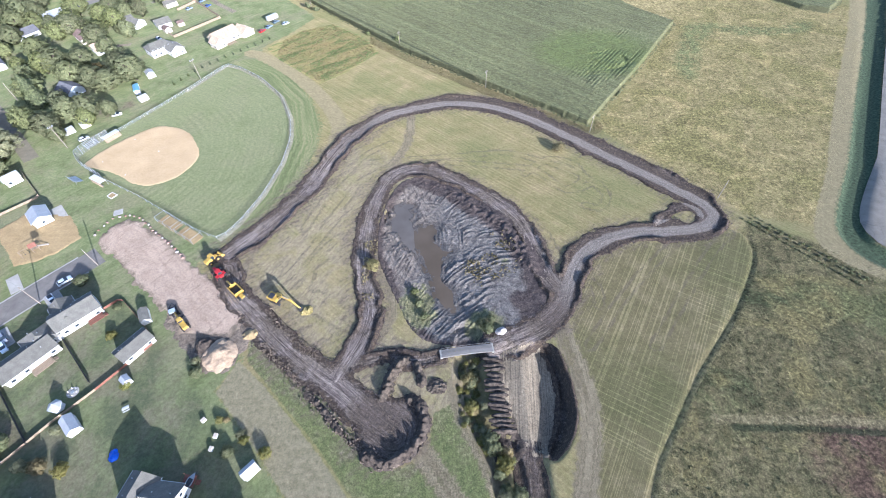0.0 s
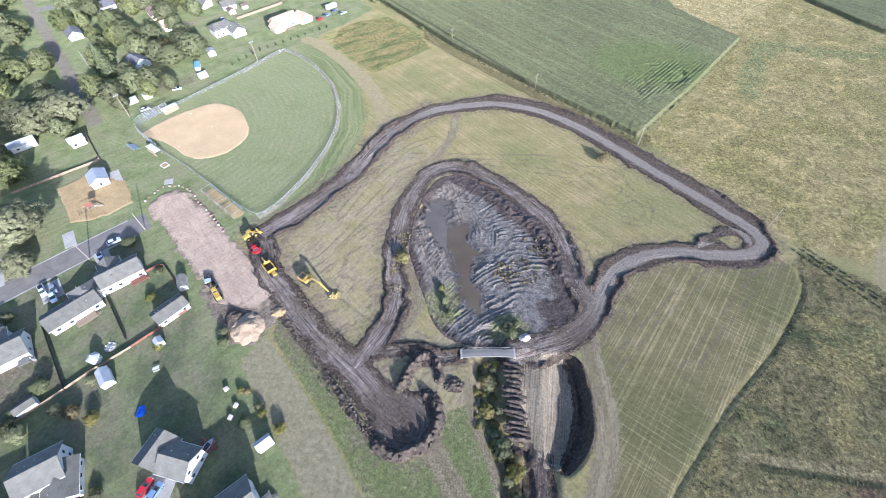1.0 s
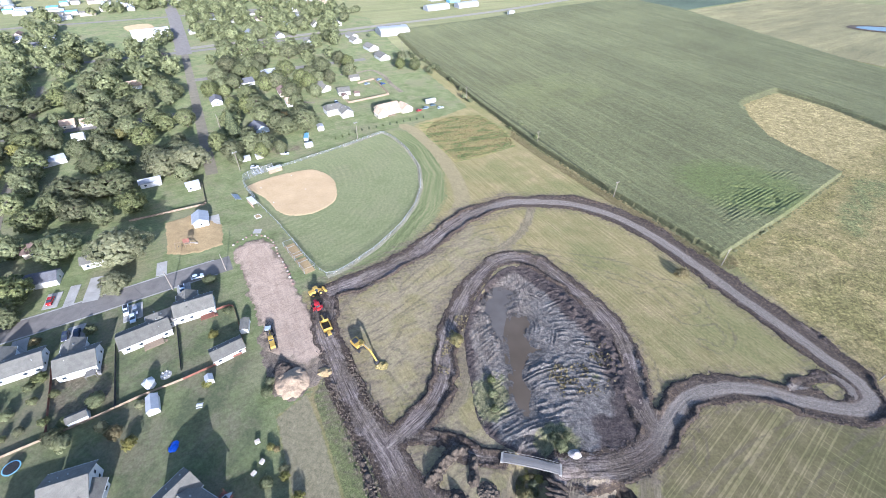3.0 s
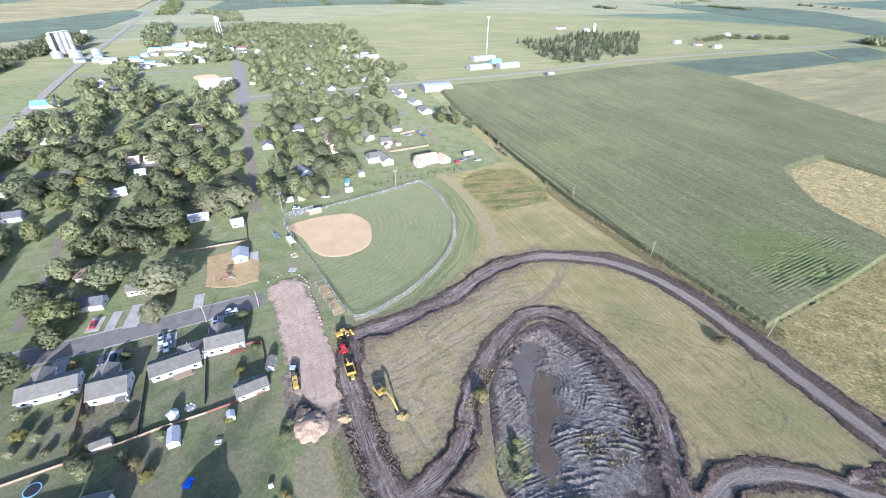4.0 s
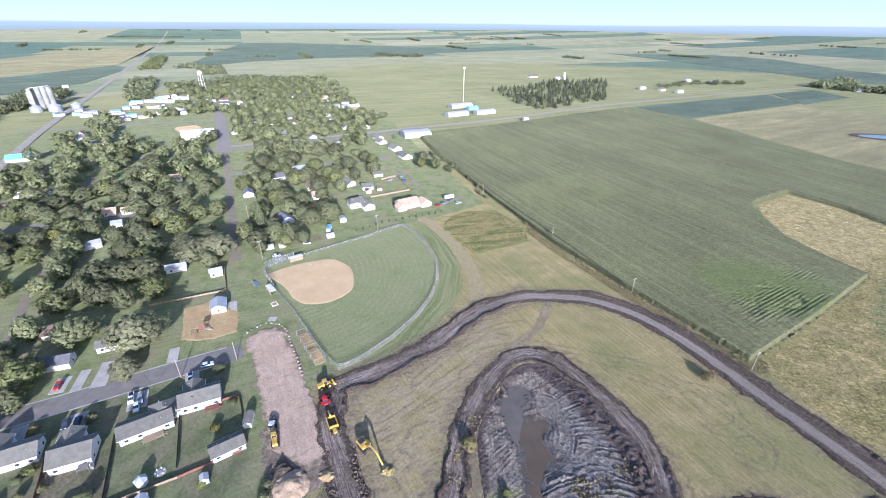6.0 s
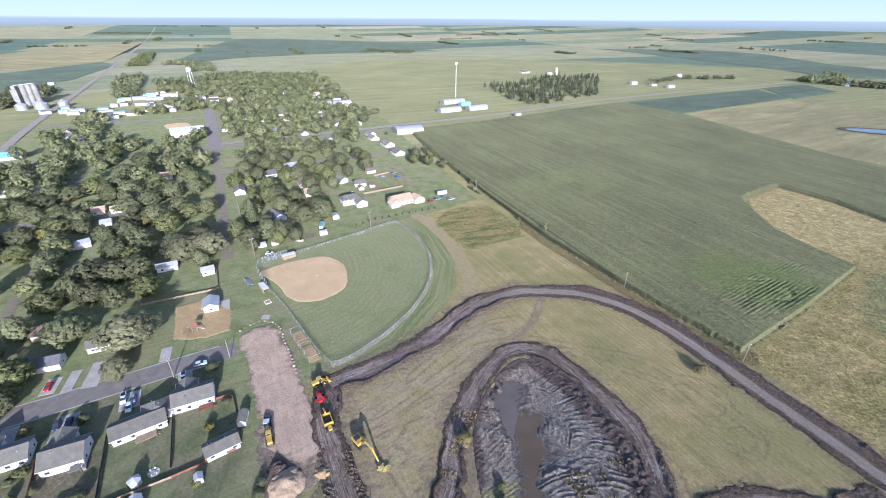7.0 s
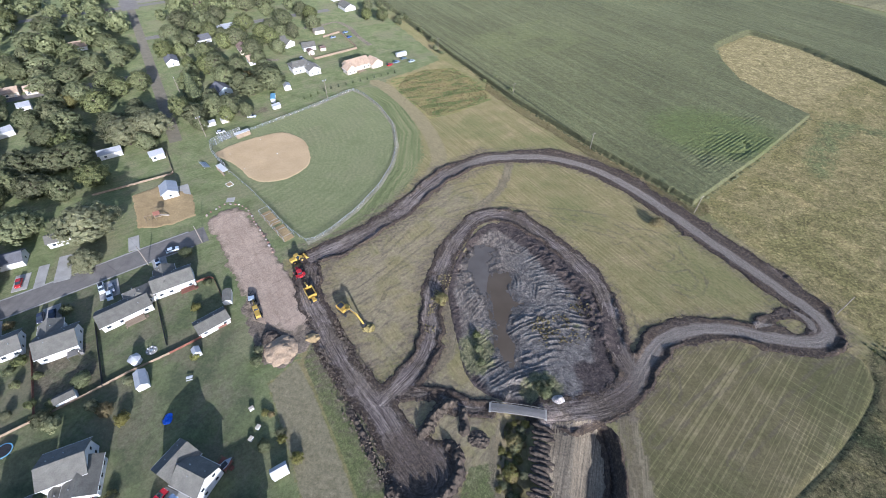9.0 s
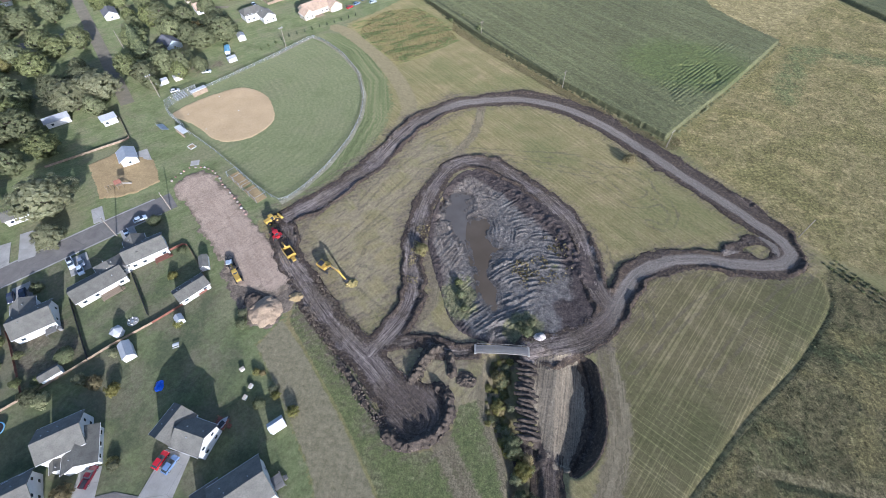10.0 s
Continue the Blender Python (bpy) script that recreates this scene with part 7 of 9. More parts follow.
def bleachers(x, y, turn, roof=False):
    t = thing("bleachers", "aluminium bleachers beside the ball field", "bleachers", "bleachers of the ball field")
    for i in range(4):
        part("bench", box(B(), 0, i * 0.75, 0.4 + 0.35 * i, 6.5, 0.3, 0.06), GALV, t)
        part("footboard", box(B(), 0, i * 0.75 - 0.4, 0.1 + 0.33 * i, 6.5, 0.3, 0.05), GALV, t)
    for sx in (-2.8, 0, 2.8):
        part("frame", rod(rod(B(), (sx, -0.4, 0), (sx, 2.3, 1.4), 0.05, 0.05, 5), (sx, 2.3, 0), (sx, 2.3, 2.2), 0.05, 0.05, 5), GALV, t)
    part("railing", rod(B(), (-3.2, 2.4, 2.2), (3.2, 2.4, 2.2), 0.05, 0.05, 5), GALV, t)
    t.matrix_world = pose(x, y, 0, 0, 0, turn)


bleachers(-160.5, 150.8, 147)
bleachers(-166.0, 175.4, 57)
for dx, dy, turn in ((-149.1, 147.6, -31), (-158.6, 180.4, 57)):
    d = thing("dugout", "open-sided dugout with a white flat roof", "dugout", "dugouts of the ball field")
    part("roof", box(B(), 0, 0, 2.4, 8.0, 2.8, 0.16), TRIM, d)
    part("back_wall", box(B(), 0, -1.3, 0, 7.8, 0.12, 2.4), WOOD, d)
    part("bench", box(B(), 0, -0.7, 0.35, 7.0, 0.4, 0.1), GREYWOOD, d)
    for sx in (-3.8, 0, 3.8):
        part("post", rod(B(), (sx, 1.2, 0), (sx, 1.2, 2.4), 0.06, 0.06, 6), GALV, d)
    d.matrix_world = pose(dx, dy, 0, 0, 0, turn)

for bx, by in ((-108.8, 121.4), (-98.6, 114.4)):
    pen = thing("batting_cage", "clay-floored practice pen with a white pipe frame", "batting cage", "pens beside the ball field")
    part("floor", box(B(), 0, 0, 0.02, 10.6, 4.6, 0.16), MAT_EARTH, pen, "bare clay floor")
    for sx in (-5.2, 0, 5.2):
        part("hoop", rod(rod(rod(B(), (sx, -2.3, 0), (sx, -2.3, 2.8), 0.07, 0.07, 6), (sx, -2.3, 2.8), (sx, 2.3, 2.8), 0.07, 0.07, 6), (sx, 2.3, 2.8), (sx, 2.3, 0), 0.045, 0.045, 6), GALV, pen)
    for sy in (-2.3, 2.3):
        part("rail", rod(B(), (-5.2, sy, 2.8), (5.2, sy, 2.8), 0.05, 0.05, 6), GALV, pen)
        part("netting", solid(B(), [(-5.2, sy, 0.2), (5.2, sy, 0.2), (5.2, sy, 2.8), (-5.2, sy, 2.8)], [(0, 1, 2, 3)]), LINK, pen)
    pen.matrix_world = pose(bx, by, 0, 0, 0, -35)

pad = thing("park_bench", "low timber-edged sand box on the grass", "sand box")
part("frame", box(box(box(box(B(), -1.6, 0, 0, 0.2, 2.6, 0.3), 1.6, 0, 0, 0.2, 2.6, 0.3), 0, 1.3, 0, 3.2, 0.2, 0.3), 0, -1.3, 0, 3.2, 0.2, 0.3), TRIM, pad)
part("sand", box(B(), 0, 0, 0.02, 3.0, 2.4, 0.15), MAT_EARTH, pad)
pad.name = "sand_box"
pad.matrix_world = pose(-140.2, 139.1, 0, 0, 0, -31)
tagged(new("concrete_pad", mesh_of("concrete_pad", box(B(), 0, 0, 0, 3.6, 3.2, 0.14, 0, 0.03), CONC)), "small concrete pad in the grass", "concrete pad").matrix_world = pose(-133.0, 128.8, 0, 0, 0, 20)
tagged(new("concrete_apron", mesh_of("concrete_apron", box(B(), 0, 0, 0, 9.5, 4.6, 0.16, 0, 0.03), CONC)), "pale concrete apron beside the park building", "concrete apron").matrix_world = pose(-158.0, 129.8, 0, 0, 0, -46)

boulder_meshes = []
for k in range(5):
    bm = B()
    bmesh.ops.create_icosphere(bm, subdivisions=2, radius=0.6)
    for v in bm.verts:
        v.co *= 0.75 + 0.5 * noise.noise(v.co * 1.6 + Vector((k * 7, 0, 0)))
        v.co.z = max(v.co.z * 0.8, -0.25)
    boulder_meshes.append(mesh_of("boulder", bm, plain("boulder_stone_%s" % "abcde"[k], ((0.28, 0.24, 0.21), (0.22, 0.13, 0.10), (0.40, 0.37, 0.34), (0.24, 0.17, 0.14), (0.32, 0.21, 0.17))[k], 0.9, 0, 3, 0.25), True))
for i, (x, y) in enumerate(fine(spline([(-136.7, 116.8), (-135.5, 121.3), (-131.9, 126.0), (-125.2, 126.2), (-117.8, 121.0), (-107.2, 112.1), (-97.1, 103.3)]), 2.1)):
    o = new("boulder", boulder_meshes[i % 5])
    o.matrix_world = pose(x + random.uniform(-0.3, 0.3), y + random.uniform(-0.3, 0.3), 0.2, 0, 0, random.uniform(0, 360)) @ Matrix.Scale(random.uniform(0.85, 1.35), 4)
    tagged(o, "rough field boulder edging the gravel lot", "boulder", "boulders round the gravel lot")

# ---- poles ----
POLE_WOOD = plain("pole_wood", (0.23, 0.20, 0.16), 0.9, 0, 3, 0.2)


def utility_pole(x, y, h=10.0, turn=0, lamp=False, label="weathered wooden utility pole with a crossarm"):
    p = thing("light_pole" if lamp else "utility_pole", label, "pole", "poles")
    part("shaft", rod(B(), (0, 0, -0.5), (0, 0, h), 0.2, 0.13, 8), POLE_WOOD, p)
    part("crossarm", box(B(), 0, 0, h - 0.9, 2.4, 0.14, 0.16), POLE_WOOD, p)
    for sx in (-1.0, 0.0, 1.0):
        if lamp:
            part("floodlight", box(B(), sx, 0.25, h - 0.7, 0.55, 0.45, 0.5, 0, 0.06), GALV, p)
        else:
            part("insulator", rod(B(), (sx, 0, h - 0.74), (sx, 0, h - 0.5), 0.07, 0.04, 6), TRIM, p)
    p.matrix_world = pose(x, y, 0, 0, 0, turn)


for x, y, h in ((71.3, 169.9, 9.5), (26.3, 213.0, 9.5), (-21.0, 262.0, 9.5), (111.5, 123.1, 9.5), (-85.0, 325.0, 9.5), (-140.8, 85.2, 10), (-128.2, 101.2, 9), (-228.0, 219.0, 10), (-180.0, 428.0, 10)):
    utility_pole(x, y, h, 45 if x > -100 else -40)
for x, y in ((-132.3, 232.5), (-177.6, 174.4)):
    utility_pole(x, y, 12, 57, True, "tall wooden floodlight pole beside the ball field")

# ---- bridge ----
bridge = thing("footbridge", "weathered grey arched footbridge of planks with low rails", "footbridge")
plank = mesh_of("plank", box(B(), 0, 0, -0.06, 0.24, 2.5, 0.1, 0, 0.01), GREYWOOD)
arch = lambda x: 0.75 + 0.55 * (1 - (x / 8.0) ** 2)
for i in range(62):
    x = -7.9 + i * 0.259
    part("plank", plank, None, bridge).matrix_local = pose(x, 0, arch(x), 0, math.degrees(0.1375 * x / 8.0), 0)
for sy in (-1.25, 1.25):
    beam, rail = B(), B()
    for i in range(12):
        a, b = -7.9 + i * 15.8 / 12, -7.9 + (i + 1) * 15.8 / 12
        rod(beam, (a, sy, arch(a) - 0.25), (b, sy, arch(b) - 0.25), 0.17, 0.17, 4)
        rod(rail, (a, sy, arch(a) + 0.95), (b, sy, arch(b) + 0.95), 0.06, 0.06, 4)
    part("beam", beam, GREYWOOD, bridge)
    part("handrail", rail, GREYWOOD, bridge)
    for i in range(9):
        x = -7.9 + i * 15.8 / 8
        part("post", rod(B(), (x, sy, arch(x) - 0.2), (x, sy, arch(x) + 0.98), 0.06, 0.06, 5), GREYWOOD, bridge)
for sx in (-8.1, 8.1):
    part("abutment", box(B(), sx, 0, -1.6, 0.7, 3.0, 2.4, 0, 0.05), CONC, bridge)
bridge.matrix_world = pose(6.15, 60.6, 0, 0, 0, 5.5)


# ---- heaps of earth and stone ----
def heap(name, label, x, y, rx, ry, h, turn, mat, seed, category="heap", rough=0.25, wild=1.0):
    n = 72
    u, v = (a.ravel() for a in np.meshgrid(np.linspace(-1, 1, n), np.linspace(-1, 1, n), indexing="ij"))
    px, py = u * rx, v * ry
    r = np.hypot(u, v) + wild * 0.30 * (lump(px, py, 1.8, seed) - 0.5) + wild * 0.12 * (lump(px, py, 0.6, seed + 4) - 0.5)
    z = h * np.clip(1 - r, 0, 1) ** 0.8 * (1 + wild * 0.5 * (lump(px, py, 1.6, seed + 1) - 0.5)) + rough * h * (lump(px, py, 0.8, seed + 2) + 0.6 * lump(px, py, 0.4, seed + 3) - 0.8) * (r < 0.98)
    z = np.where(r >= 1, -0.3, z)
    q = grid_quads(n, n)
    q = q[(z[q] > -0.25).any(1)]
    o = sheet(name, np.stack([px, py, z], 1), q, mat, {"across": u * 0, "worn": u * 0, "rim": u * 0})
    o.matrix_world = pose(x, y, 0.02, 0, 0, turn)
    return tagged(o, label, category)


def berm(name, label, line, half, h, mat, seed, category="spoil bank"):
    """A bank of tipped soil along a line of the plan, cloddy and uneven in height and width."""
    line = spline(line)
    near = lambda x, y: half - reach(x, y, line, margin=half + 3)[0] + 0.9 * (lump(x, y, 3.1, seed) - 0.5) + 0.9 * (lump(x, y, 0.7, seed + 1) - 0.5)

    def top(x, y):
        k = smooth(near(x, y), -0.1, half * 1.05)
        return terrain(x, y) + 0.1 + h * k * (0.25 + 0.5 * lump(x, y, 4, seed + 2) + 0.35 * lump(x, y, 1.1, seed + 3) + 0.5 * lump(x, y, 0.62, seed + 5)) + 0.6 * k * (lump(x, y, 0.4, seed + 4) - 0.5)

    tagged(patch(name, patch_box(line, half + 2), 0.3, near, top, mat, {"across": lambda x, y: 0 * x, "worn": lambda x, y: 0 * x}), label, category)


MAT_PINK = loose_material("pink_gravel_heap", (0.280, 0.208, 0.140), (0.390, 0.298, 0.205), 0.8, 0.6, (35, (0.15, 1, 1)), 0.5)
heap("earth_mound", "mound of pinkish gravelly earth at the end of the lot", -71.6, 62.8, 5.4, 6.0, 2.5, 30, MAT_PINK, 3, "earth mound", 0.04, 0.55)
heap("soil_mound", "dark heap of dug soil beside the gravel heap", -77.5, 66.5, 3.4, 3.0, 1.8, 0, MAT_DARK_SOIL, 5, "soil heap")
heap("soil_mound", "pale heap of clods and dry grass", -63.6, 69.6, 2.6, 2.2, 1.4, 0, MAT_EARTH, 7, "soil heap")
berm("spoil_ridge", "tall brown ridge of excavated spoil", [(-13.0, 58.5), (-15.2, 56.6), (-17.3, 53.0), (-19.2, 47.4)], 1.9, 2.2, MAT_SPOIL, 90)
berm("spoil_ridge", "brown ridge of excavated spoil", [(-9.8, 57.0), (-8.6, 54.5), (-7.8, 51.5)], 1.4, 1.5, MAT_SPOIL, 96)
berm("spoil_bank", "curved bank of black spoil round the end of the haul road", [(-11.0, 46.5), (-8.2, 43.5), (-7.6, 37.5), (-11.2, 32.2), (-17.6, 29.4), (-23.0, 31.6)], 2.0, 1.9, MAT_DARK_SOIL, 102)
berm("spoil_bank", "low dark bank of clods along the haul road", [(-41.5, 48.8), (-35.0, 42.9), (-29.0, 36.4), (-24.0, 32.3)], 0.9, 0.6, MAT_DARK_SOIL, 108)
heap("clod_mound", "pale mound of broken clods and stones", -3.4, 50.2, 3.0, 2.6, 0.9, 0, MAT_SPOIL, 13, "soil heap", 0.5)
heap("stone_heap", "small bright white heap of crushed stone", 17.6, 67.2, 1.9, 1.5, 1.0, 20, loose_material("crushed_stone", (0.34, 0.31, 0.285), (0.50, 0.46, 0.43), 1.0, 0.6), 15, "stone heap")
heap("brush_heap", "straw-coloured heap of torn-up brush", -46.8, 77.8, 2.2, 1.8, 0.9, 0, MAT_NOTCH, 21, "brush heap", 0.6)
r = np.random.RandomState(8)
for sx in range(15):
    heap("spoil_lump", "dark finger of dumped spoil on the creek bank", 13.8 + 0.08 * sx + r.uniform(-0.5, 0.4), 57.4 - 1.5 * sx + r.uniform(-0.3, 0.3), r.uniform(2.6, 3.9), r.uniform(0.55, 0.9), r.uniform(0.5, 0.9),
         -4 + 9 * r.uniform(-1, 1), MAT_DARK_SOIL, 130 + 7 * sx, "spoil heap", 0.4)["group"] = "spoil along the creek"


# ---- machines ----
def wheel(parent, x, y, r, w, rim_mat=YELLOW, name="wheel"):
    t = part(name, rod(B(), (x, y - w / 2, r), (x, y + w / 2, r), r, r, 18), RUBBER, parent)
    part("rim", rod(B(), (x, y - w / 2 - 0.02, r), (x, y + w / 2 + 0.02, r), r * 0.5, r * 0.5, 12), rim_mat, t)
    return t


def cab(parent, x, y, z, sx, sy, sz, mat):
    c = part("cab", box(B(), x, y, z, sx, sy, sz, 0, 0.08), GLASS, parent, "glazed cab")
    frame_bm = B()
    for ax in (-1, 1):
        for ay in (-1, 1):
            box(frame_bm, x + ax * sx / 2, y + ay * sy / 2, z, 0.12, 0.12, sz)
    part("pillars", frame_bm, mat, c)
    part("roof", box(B(), x, y, z + sz, sx + 0.25, sy + 0.2, 0.14, 0, 0.04), mat, c)


def track(parent, x, y, length, h, w):
    pts = []
    for k in range(9):
        a = radians(-90 + 22.5 * k)
        pts.append((length / 2 - h / 2 + math.cos(a) * h / 2, h / 2 + math.sin(a) * h / 2))
    for k in range(9):
        a = radians(90 + 22.5 * k)
        pts.append((-length / 2 + h / 2 + math.cos(a) * h / 2, h / 2 + math.sin(a) * h / 2))
    t = part("crawler_track", profile(B(), pts, w), STEEL, parent)
    t.matrix_local = pose(x, y, 0)
    return t


ex = thing("excavator", "yellow crawler excavator with its boom stretched out", "excavator")
for sy in (-1.25, 1.25):
    track(ex, 0, sy, 4.4, 1.0, 0.65)
part("undercarriage", box(B(), 0, 0, 0.4, 2.6, 2.0, 0.7), STEEL, ex)
part("upper_body", box(B(), -0.9, 0, 1.15, 3.6, 2.8, 1.15, 0, 0.15), YELLOW, ex)
part("counterweight", box(B(), -2.7, 0, 1.2, 0.9, 2.8, 1.3, 0, 0.3), YELLOW, ex)
part("engine_cover", box(B(), -1.6, -0.2, 2.25, 1.8, 1.9, 0.45, 0, 0.1), STEEL, ex)
cab(ex, 0.6, 0.85, 1.2, 1.6, 1.05, 1.75, YELLOW)
part("boom", profile(B(), [(0.4, 1.6), (0.7, 2.3), (3.3, 5.0), (6.6, 4.5), (6.7, 4.1), (3.5, 4.3), (1.0, 1.6)], 0.5), YELLOW, ex)
part("stick", profile(B(), [(6.2, 4.9), (6.8, 4.8), (9.9, 1.6), (9.7, 1.3), (6.4, 4.1)], 0.42), YELLOW, ex)
part("bucket", profile(B(), [(9.5, 1.7), (10.2, 1.5), (10.3, 0.5), (9.6, 0.05), (8.7, 0.25), (9.2, 0.7)], 1.3), STEEL, ex, "worn steel bucket")
for sy in (-0.45, 0.45):
    part("cylinder", rod(B(), (1.2, sy, 1.7), (3.2, sy, 4.3), 0.11, 0.09, 8), GALV, ex)
part("stick_cylinder", rod(B(), (3.8, 0, 5.0), (6.3, 0, 4.9), 0.12, 0.1, 8), GALV, ex)
ex.matrix_world = pose(-57.4, 82.4, 0.02, 0, 0, -26)


def scraper(x, y, turn):
    s = thing("scraper", "yellow earthmoving scraper with an open bowl", "scraper")
    for sy in (-1.5, 1.5):
        part("bowl_side", profile(B(), [(-2.8, 0.5), (-3.4, 1.2), (-3.4, 2.4), (1.8, 2.4), (2.4, 1.6), (2.0, 0.4)], 0.2), YELLOW, s).matrix_local = pose(0, sy, 0)
    part("bowl_floor", box(B(), -0.4, 0, 0.45, 4.6, 2.9, 0.15), STEEL, s, "dark earth-filled bowl")
    part("tailgate", box(B(), -2.9, 0, 0.6, 0.3, 2.9, 1.7), YELLOW, s)
    part("apron", box(B(), 2.0, 0, 0.5, 0.3, 2.9, 1.2, 0, 0.05), YELLOW, s)
    part("rear_frame", box(B(), -4.3, 0, 0.9, 2.0, 1.2, 0.7, 0, 0.1), YELLOW, s)
    part("gooseneck", profile(B(), [(1.8, 2.0), (2.0, 2.6), (4.6, 2.0), (5.6, 1.0), (5.4, 0.7), (4.3, 1.6)], 0.5), YELLOW, s)
    for sy in (-1.2, 1.2):
        wheel(s, -4.4, sy, 0.85, 0.7)
    s.matrix_world = pose(x, y, 0.15, 0, 0, turn)


def tractor(x, y, turn, mat, label, rim_mat):
    t = thing("tractor", label, "tractor")
    part("hood", box(B(), 1.8, 0, 1.3, 2.6, 1.1, 1.0, 0, 0.15), mat, t)
    part("chassis", box(B(), 0.6, 0, 0.8, 4.6, 0.9, 0.6, 0, 0.05), STEEL, t)
    cab(t, -0.4, 0, 1.5, 1.7, 1.6, 1.6, mat)
    part("rear_body", box(B(), -1.6, 0, 1.1, 1.2, 1.5, 0.9, 0, 0.1), mat, t)
    part("exhaust", rod(B(), (1.2, 0.6, 2.2), (1.2, 0.6, 3.4), 0.08, 0.07, 6), STEEL, t)
    for px, r in ((2.0, 0.85), (-1.4, 0.95)):
        for sy in (-1.55, -0.85, 0.85, 1.55):
            wheel(t, px, sy, r, 0.55, rim_mat)
    for sy in (-1.3, 1.3):
        part("fender", box(B(), -1.4, sy, 1.95, 1.5, 0.9, 0.1, 0, 0.03), mat, t)
    t.matrix_world = pose(x, y, 0.15, 0, 0, turn)


scraper(-73.0, 87.0, 137)
tractor(-80.5, 94.0, 137, RED, "red four-wheel-drive tractor hitched to a scraper", RED)
loader = thing("wheel_loader", "yellow wheel loader parked at the track's end", "wheel loader")
part("rear_body", box(B(), -1.6, 0, 1.1, 2.6, 1.8, 1.2, 0, 0.15), YELLOW, loader)
part("front_frame", box(B(), 1.3, 0, 0.8, 1.6, 1.2, 0.8, 0, 0.1), YELLOW, loader)
cab(loader, 0.0, 0, 1.5, 1.4, 1.5, 1.7, YELLOW)
for sy in (-0.7, 0.7):
    part("lift_arm", rod(B(), (0.8, sy, 1.8), (3.4, sy, 0.7), 0.15, 0.12, 6), YELLOW, loader)
part("bucket", profile(B(), [(3.1, 0.2), (3.1, 1.3), (3.4, 1.4), (4.2, 0.15), (4.2, 0.05), (3.3, 0.05)], 2.6), YELLOW, loader)
for px in (-1.7, 1.4):
    for sy in (-1.15, 1.15):
        wheel(loader, px, sy, 0.8, 0.6)
loader.matrix_world = pose(-85.2, 101.0, 0.1, 0, 0, 55)

grader = thing("motor_grader", "long yellow motor grader parked on gravel", "motor grader")
part("rear_body", box(B(), -2.6, 0, 1.1, 3.0, 1.7, 1.1, 0, 0.15), YELLOW, grader)
cab(grader, -0.6, 0, 1.3, 1.4, 1.5, 1.8, YELLOW)
part("front_beam", profile(B(), [(0.1, 1.3), (0.1, 1.9), (3.2, 2.0), (4.8, 1.4), (4.8, 0.9), (3.0, 1.5)], 0.4), YELLOW, grader)
part("blade", box(B(), 1.8, 0, 0.15, 0.15, 3.8, 0.65, 25), STEEL, grader, "dull steel blade")
part("circle_frame", rod(B(), (1.8, 0, 0.8), (1.8, 0, 0.95), 0.8, 0.8, 14), STEEL, grader)
for px, sy in ((-3.4, -1.05), (-3.4, 1.05), (-1.9, -1.05), (-1.9, 1.05), (4.4, -1.0), (4.4, 1.0)):
    wheel(grader, px, sy, 0.68, 0.42)
part("front_axle", box(B(), 4.4, 0, 0.6, 0.25, 2.0, 0.2), STEEL, grader)
grader.matrix_world = pose(-87.6, 75.0, 0.1, 0, 0, 134)

roller = thing("towed_roller", "dark steel towed roller frame on small wheels", "roller")
part("drawbar", rod(rod(B(), (2.6, 0, 0.7), (0.8, -0.9, 0.8), 0.09, 0.09, 6), (2.6, 0, 0.7), (0.8, 0.9, 0.8), 0.09, 0.09, 6), STEEL, roller)
part("frame", box(box(B(), -0.4, -1.2, 0.7, 3.0, 0.2, 0.35, 0, 0.03), -0.4, 1.2, 0.7, 3.0, 0.2, 0.35, 0, 0.03), STEEL, roller)
part("drum", rod(B(), (-0.3, -1.05, 0.75), (-0.3, 1.05, 0.75), 0.75, 0.75, 20), STEEL, roller)
part("hopper", profile(B(), [(-2.2, 0.9), (-2.6, 1.9), (-0.9, 1.9), (-1.2, 0.9)], 2.0), BLUEGREY, roller, "dull blue hopper")
for sy in (-1.2, 1.2):
    wheel(roller, -1.9, sy, 0.5, 0.35, GALV)
roller.matrix_world = pose(-92.6, 80.4, 0.1, 0, 0, 118)

# ---- vehicles ----
CAR_PAINT = {}


